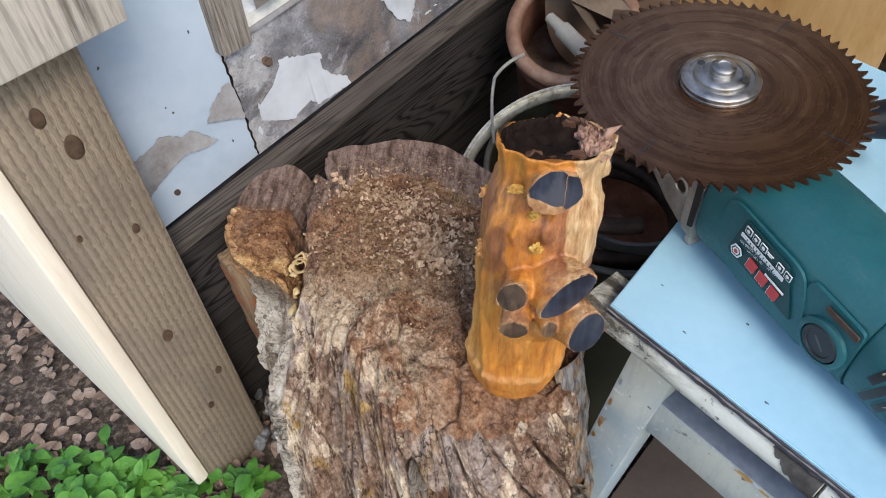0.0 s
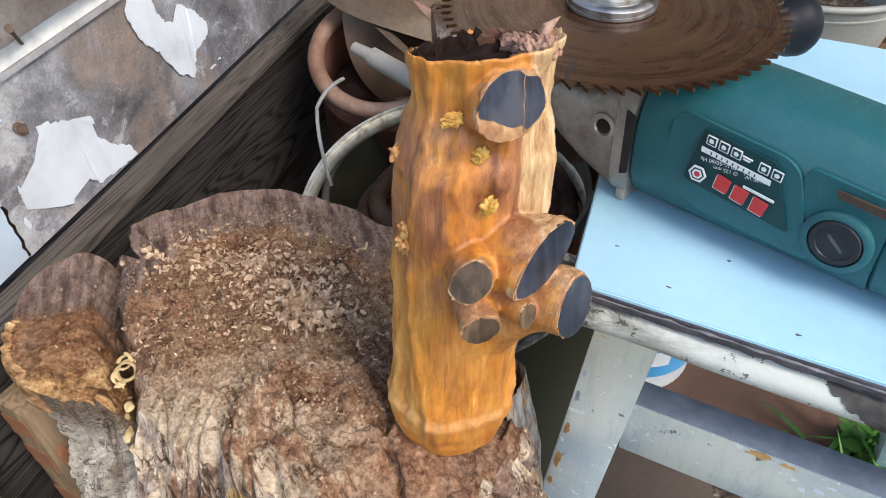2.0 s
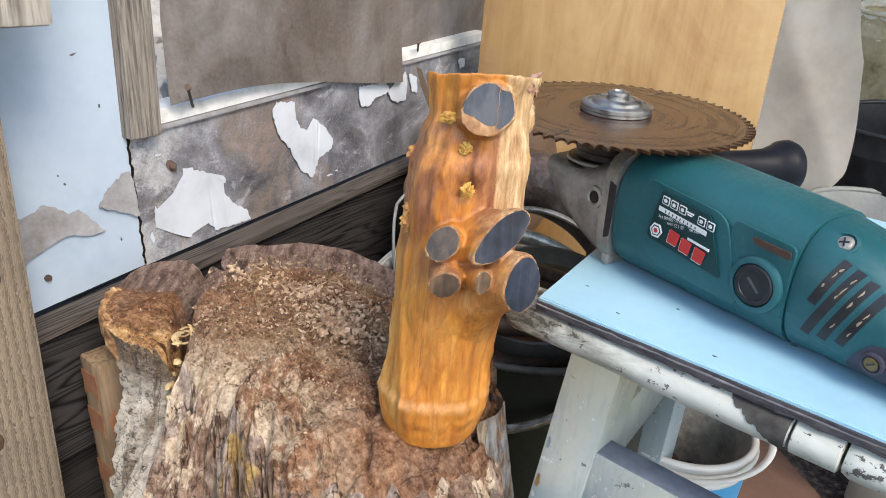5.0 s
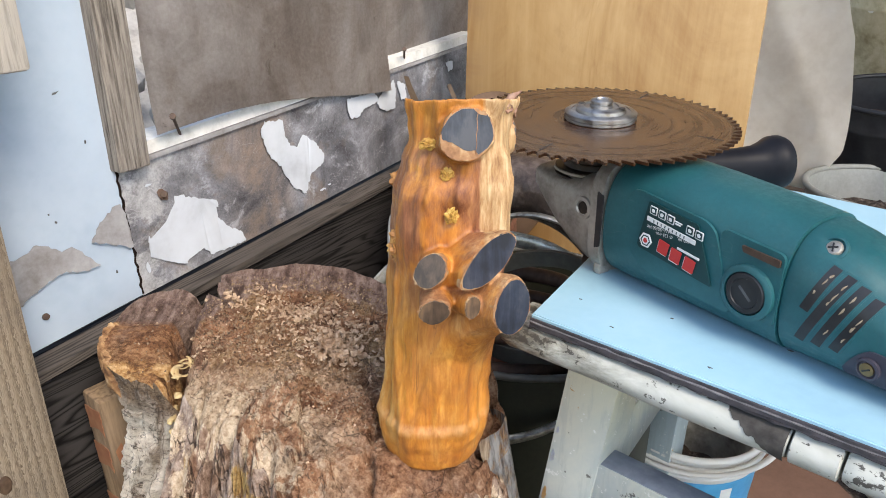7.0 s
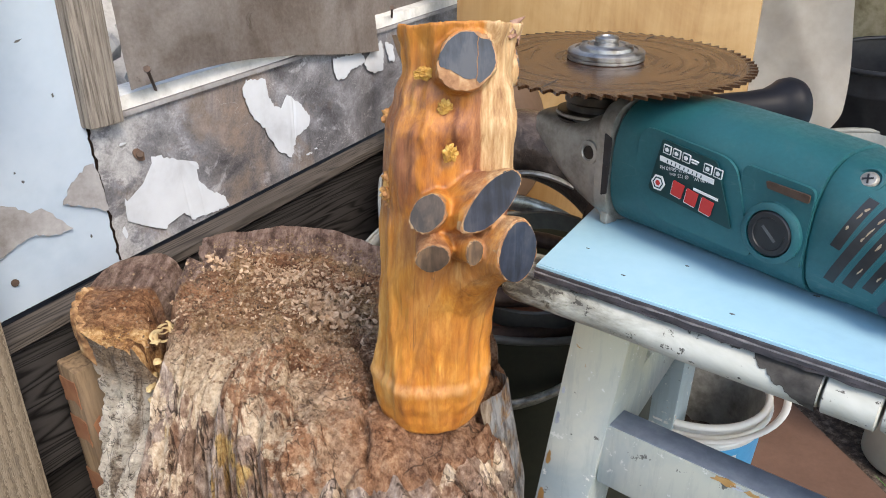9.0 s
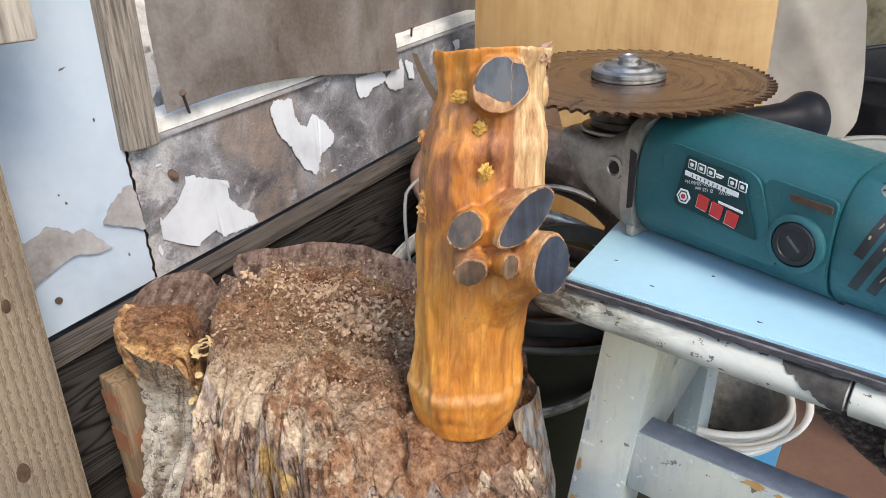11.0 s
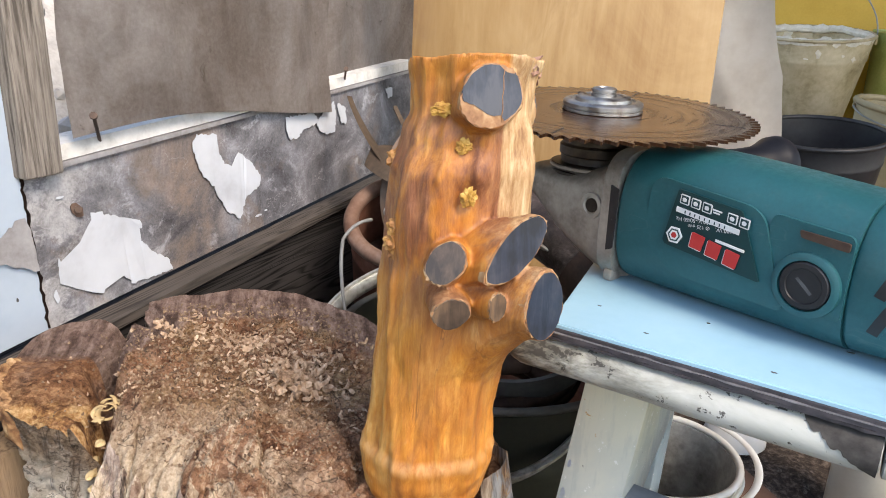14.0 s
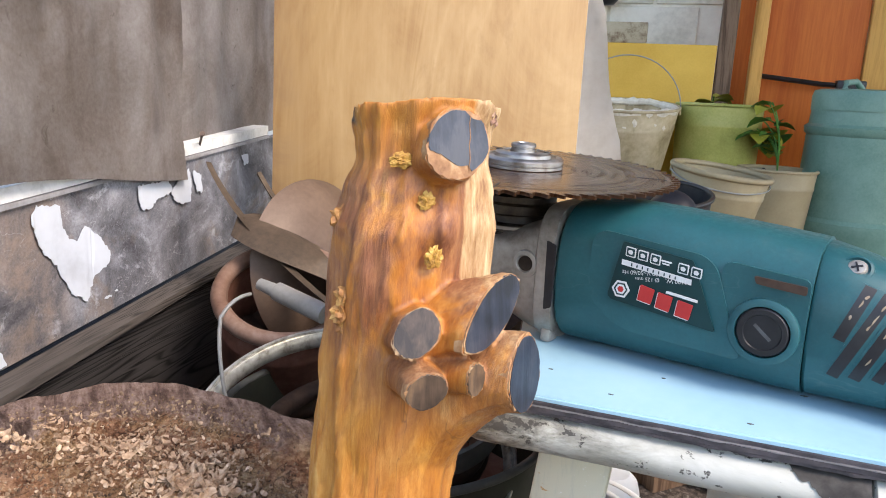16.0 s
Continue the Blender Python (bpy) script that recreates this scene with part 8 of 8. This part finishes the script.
solo("soil_crumbs", bm, M["crumbs"], "loose soil crumbs and small stones under the stool", "soil crumbs", kind="stuff", smooth=False)


# ---- plants and leaf litter ----
def add_leaf(bm, root, way, length, width, bend, rnd):
    """A pointed leaf with a folded midrib."""
    way = Vector(way).normalized()
    side = way.cross(Vector((0, 0, 1)))
    side = side.normalized() if side.length > 0.01 else Vector((1, 0, 0))
    up = side.cross(way)
    rows = []
    for u, w in ((0, 0.08), (0.2, 0.75), (0.45, 1.0), (0.72, 0.7), (0.9, 0.3), (1.0, 0.03)):
        p = Vector(root) + way * length * u - up * bend * length * u * u
        rows.append((bm.verts.new(p - side * width * w + up * width * w * 0.35), bm.verts.new(p), bm.verts.new(p + side * width * w + up * width * w * 0.35)))
    for a, b in zip(rows, rows[1:]):
        bm.faces.new((a[0], a[1], b[1], b[0]))
        bm.faces.new((a[1], a[2], b[2], b[1]))


def build_weeds(name, xr, yr, count, seed, label, size=1.0, grass=0):
    rnd = random.Random(seed)
    bm = bmesh.new()
    for _ in range(count):
        x, y = rnd.uniform(*xr), rnd.uniform(*yr)
        h = rnd.uniform(0.02, 0.09) * size
        top = Vector((x + rnd.gauss(0, 0.012), y + rnd.gauss(0, 0.012), h))
        add_tube(bm, [(x, y, 0), top], 0.0011, 5)
        for k in range(rnd.randint(3, 6)):
            a = rnd.uniform(0, 6.28)
            root = Vector((x, y, 0)).lerp(top, rnd.uniform(0.5, 1.0))
            ln = rnd.uniform(0.018, 0.042) * size
            add_leaf(bm, root, (math.cos(a), math.sin(a), rnd.uniform(-0.1, 0.7)), ln, ln * rnd.uniform(0.28, 0.42), rnd.uniform(0.1, 0.6), rnd)
    for _ in range(grass):
        x, y = rnd.uniform(*xr), rnd.uniform(*yr)
        a = rnd.uniform(0, 6.28)
        ln = rnd.uniform(0.05, 0.13)
        add_leaf(bm, (x, y, 0), (math.cos(a) * 0.6, math.sin(a) * 0.6, 1), ln, 0.003, rnd.uniform(0.3, 1.0), rnd)
    solo(name, bm, M["leaf"], label, "weeds", kind="stuff")


build_weeds("green_weeds", (-0.62, -0.14), (0.28, 0.50), 330, 6, "bright green broad-leaved weeds on the ground", 0.62)
build_weeds("green_weeds", (-0.60, -0.20), (0.28, 0.44), 120, 7, "bright green low weeds on the ground", 0.85)
build_weeds("grass_tuft", (0.54, 0.80), (0.34, 0.50), 40, 9, "green grass tuft beside a stool", 0.7, 160)
bm = bmesh.new()
rnd = random.Random(31)
for _ in range(2600):
    x, y = rnd.uniform(-0.95, -0.12), rnd.uniform(0.25, 1.0)
    a = rnd.uniform(0, 6.28)
    ln = rnd.uniform(0.008, 0.022)
    add_leaf(bm, (x, y, rnd.uniform(0.004, 0.018)), (math.cos(a), math.sin(a), rnd.uniform(-0.25, 0.35)), ln, ln * 0.38, rnd.uniform(-0.4, 0.6), rnd)
solo("leaf_litter", bm, M["litter"], "dry brown dead leaves covering the soil", "leaf litter", kind="stuff")
bm = bmesh.new()
for _ in range(130):
    x, y = rnd.uniform(-0.20, -0.09), rnd.uniform(0.52, 0.64)
    sz = rnd.uniform(0.004, 0.013)
    bmesh.ops.create_icosphere(bm, subdivisions=1, radius=sz, matrix=Matrix.Translation((x, y, rnd.uniform(0, 0.02))) @ Euler((rnd.uniform(0, 6), rnd.uniform(0, 6), 0)).to_matrix().to_4x4() @ Matrix.Diagonal((1, 0.7, 0.6, 1)))
solo("gravel", bm, M["darkgravel"], "dark grey gravel in the gap beside a stump", "gravel", kind="stuff", smooth=False)

# ---- the yard beyond ----
FL = 0.20
BACK = frame_from((0.735, -0.678), (0.678, 0.735), (1.45, 1.55, 0))


def build_porch():
    porch = thing("porch_floor", "brown painted board floor of a raised porch", "floor", BACK, kind="structure")
    for k in range(9):
        y0 = -0.62 + 0.135 * k
        part("floorboard", box((-0.42, y0, FL - 0.03), (1.2, y0 + 0.132, FL), 0.002), M["floorboard"], porch)
    part("porch_edge", box((-0.42, -0.625, 0.0), (1.2, -0.60, FL - 0.031), 0.002), M["floorboard"], porch)


build_porch()
# whitewashed block wall
bw = thing("wall_back", "old whitewashed block wall", "wall", BACK, kind="structure")
part("mortar", box((-1.6, 0.655, 0.0), (0.30, 0.85, 2.4)), M["blockwall"], bw)
for r in range(9):
    for c in range(6):
        x0 = -1.6 + 0.30 * c + (0.15 if r % 2 else 0)
        if x0 + 0.29 > 0.30:
            continue
        z0 = 0.30 + 0.155 * r
        part("block", box((x0, 0.645, z0), (x0 + 0.288, 0.66, z0 + 0.145), 0.004), M["blockwall"], bw)
part("block", box((-0.275, 0.640, 0.79), (-0.12, 0.662, 0.859), 0.004), M["rustpaint"], bw, "rust-flecked enamel plate")
solo("yellow_board", box((-0.30, 0.36, FL), (0.088, 0.375, 0.768), 0.003), M["yellowboard"], "plain yellow painted board leaning upright on a porch", "board", BACK)
solo("brown_post", box((0.092, 0.36, FL), (0.138, 0.41, 2.4), 0.004), M["brownpost"], "dark brown upright wooden post", "post", BACK)
# plank door
door = thing("door_1", "red-brown plank door with a black iron bar", "door", BACK, kind="structure")
part("door_leaf", box((0.14, 0.50, FL), (0.515, 0.53, 2.2), 0.003), M["door"], door)
part("door_leaf", box((0.518, 0.49, FL), (1.2, 0.53, 2.2), 0.003), M["orangewood"], door, "orange wooden leaf")
part("door_frame", box((0.190, 0.40, FL), (0.226, 0.46, 2.3), 0.003), M["orangewood"], door, "orange wooden door frame")
bar = part("iron_bar", tube([(0.225, 0.46, 0.69), (0.40, 0.455, 0.672), (0.50, 0.45, 0.668)], 0.012, 12, None, 0.6), M["black"], door, "black iron bar")
part("bolt", box((0.44, 0.435, 0.655), (0.52, 0.465, 0.685), 0.004), M["black"], door)
# lamp of dark metal by the wall
solo("ladle_head", lathe([(0.0, 0.0), (0.03, 0.004), (0.045, 0.02), (0.048, 0.03), (0.044, 0.03), (0.028, 0.01), (0, 0.006)], 32, pose(-0.268, 0.60, 0.905)), M["black"], "dark metal ladle head hanging on a wall", "ladle", BACK)


def at_back(x, y, z):
    return Matrix.Translation((x, y, z))


eb = pail("enamel_bucket", "old cream enamel bucket caked with lime, wire bail up", at_back(1.463, 1.793, FL + 0.1) @ Matrix.Rotation(radians(7), 4, (0.76, -0.65, 0)), 0.098, 0.148, 0.284, 0.003, M["enamel"], (M["lime"], 0.80, "caked white lime"), "bucket", 0.004, (-42, 2), 56, M["enamel"], group="buckets on the porch")
rnd = random.Random(3)
for k in range(34):
    a = 2 * math.pi * k / 34 + rnd.uniform(-0.08, 0.08)
    lev = rnd.uniform(0.84, 0.985)
    r = 0.098 + 0.050 * lev - 0.006
    bm = lump((0, 0, 0), 1, (rnd.uniform(0.010, 0.018), 0.004, rnd.uniform(0.010, 0.022)), k + 200, 0.5, 2)
    bmesh.ops.transform(bm, verts=bm.verts, matrix=Matrix.Translation((r * math.cos(a), r * math.sin(a), 0.284 * lev - 0.008)) @ Matrix.Rotation(a + math.pi / 2, 4, "Z"))
    part("lime_crust", bm, M["lime"] if k % 4 else M["enamel"], eb, "flake of white lime", smooth=False)
eb = bpy.data.objects["enamel_bucket"]
part("lime_crust", tube([p + Vector((0, 0, 0.006 * noise.noise(p * 60))) for p in ring_points((0, 0, 0.279), 0.1385, 72)], 0.012, 8, [0.7 + 0.7 * abs(noise.noise((i * 0.7, 0, 1))) for i in range(73)]), M["lime"], eb, "thick white lime crust inside the rim")
gp = pail("green_bucket", "green painted metal bucket with soil and seedlings", at_back(1.694, 1.658, FL + 0.10), 0.110, 0.118, 0.294, 0.003, M["greenpail"], (M["soil"], 0.97, "dark soil"), "bucket", 0.005, None, 56, M["greenpail"], group="buckets on the porch")
part("seedling_pot", lathe([(0.02, 0.26), (0.03, 0.29), (0.028, 0.29), (0.0, 0.275)], 24, Matrix.Translation((-0.05, 0.02, 0))), M["black"], gp)
solo("upturned_crate", box((-0.27, 0.06, FL), (0.23, 0.345, FL + 0.0985), 0.004), M["brownpost"], "low dark wooden stand under buckets", "stand", BACK)
pail("grey_bucket", "empty grey-green plastic bucket with wire bail", pose(1.372, 1.376, FL + 0.008, 4, 6, -30), 0.078, 0.110, 0.236, 0.003, M["greypail"], None, "bucket", 0.007, (-10, 100), 56, group="buckets on the porch")
pail("flower_pot", "grey plastic pot with a leafy plant", at_back(1.700, 1.445, FL), 0.075, 0.097, 0.235, 0.003, M["greypail"], (M["soil"], 0.95, "dark soil"), "pot", 0.004, None, 48)
pail("dark_bucket", "black open bucket with brown dregs", pose(1.035, 1.195, FL + 0.012, 7, -4, -20), 0.085, 0.110, 0.212, 0.003, M["black"], (M["rustdark"], 0.72, "brown dregs"), "bucket", 0.0045, None, 48, M["black"], group="buckets on the porch")
pail("grey_basin", "wide grey zinc basin on the ground", at_back(0.91, 1.00, 0.212), 0.10, 0.125, 0.10, 0.003, M["zinc"], (M["soil"], 0.5, "dark earth"), "basin", 0.005, None, 56, M["zinc"])
solo("basin_stand", box((0.80, 0.88, 0.0), (1.00, 1.09, 0.210), 0.004), M["brownpost"], "low dark wooden stand under a basin", "stand")


jar = thing("glass_jar", "empty glass jar standing upturned on its green lid", "jar", at_back(1.10, 1.066, FL))
part("lid", lathe([(0, 0.0), (0.030, 0.0), (0.032, 0.002), (0.032, 0.020), (0.030, 0.022), (0, 0.022)], 40), M["lidgreen"], jar, "green screw lid")
part("jar_body", lathe([(0.0, 0.023), (0.026, 0.023), (0.031, 0.035), (0.032, 0.088), (0.028, 0.096), (0, 0.097)], 40), M["cloudy"], jar, "cloudy glass")


def build_barrel():
    b = thing("plastic_barrel", "faded teal plastic barrel with moulded hoops and lid", "barrel", at_back(1.905, 1.362, FL))
    part("barrel_body", lathe([(0, 0), (0.128, 0.0), (0.138, 0.010), (0.140, 0.068), (0.148, 0.078), (0.148, 0.108), (0.139, 0.118), (0.134, 0.33), (0.141, 0.338), (0.142, 0.352), (0.132, 0.360), (0.129, 0.40), (0, 0.40)], 72), M["tealbarrel"], b)
    part("barrel_lid", lathe([(0.132, 0.395), (0.133, 0.432), (0.128, 0.446), (0.115, 0.450), (0, 0.450)], 72), M["tealbarrel"], b, "screw lid")
    part("lid_grip", tube([(-0.10, 0.0, 0.45), (-0.10, 0.0, 0.465), (-0.06, 0.0, 0.47), (-0.03, 0, 0.45)], 0.008, 10), M["tealbarrel"], b)


build_barrel()


def build_plant(at, n, h, seed, label):
    rnd = random.Random(seed)
    p = thing("potted_plant", label, "plant", at)
    for k in range(n):
        a = rnd.uniform(0, 6.28)
        tip = Vector((0.05 * math.cos(a) - 0.30 * h * (k % 2), 0.05 * math.sin(a) + 0.26 * h * (k % 2), h * rnd.uniform(0.45, 1)))
        bm = tube(bez((0, 0, 0), (0, 0, tip.z * 0.7), tip, 6), 0.002, 6)
        part("stem", bm, M["leaf"], p)
        for q in range(4):
            root = tip * rnd.uniform(0.45, 1.0)
            aa = rnd.uniform(0, 6.28)
            bm = bmesh.new()
            ln = rnd.uniform(0.036, 0.062)
            add_leaf(bm, root, (math.cos(aa), math.sin(aa), rnd.uniform(-0.5, 0.4)), ln, ln * 0.62, 0.4, rnd)
            part("leaf", bm, M["yellowleaf"] if rnd.random() < 0.55 else M["leaf"], p)


build_plant(at_back(1.700, 1.445, FL + 0.222), 7, 0.20, 4, "small leafy green and yellow plant in a pot")
build_plant(at_back(1.665, 1.660, FL + 0.366), 2, 0.06, 5, "small seedling in a bucket of soil")

# ---- roof over the shed, plain walls that close the yard ----
solo("ceiling", box((-0.22, 0.25, 1.95), (3.6, 3.2, 2.02)), M["roofboard"], "dark plank roof over the shed", "ceiling", frame_from((0.735, -0.678), (0.678, 0.735), (0.15, 0.75, 0)), kind="structure")
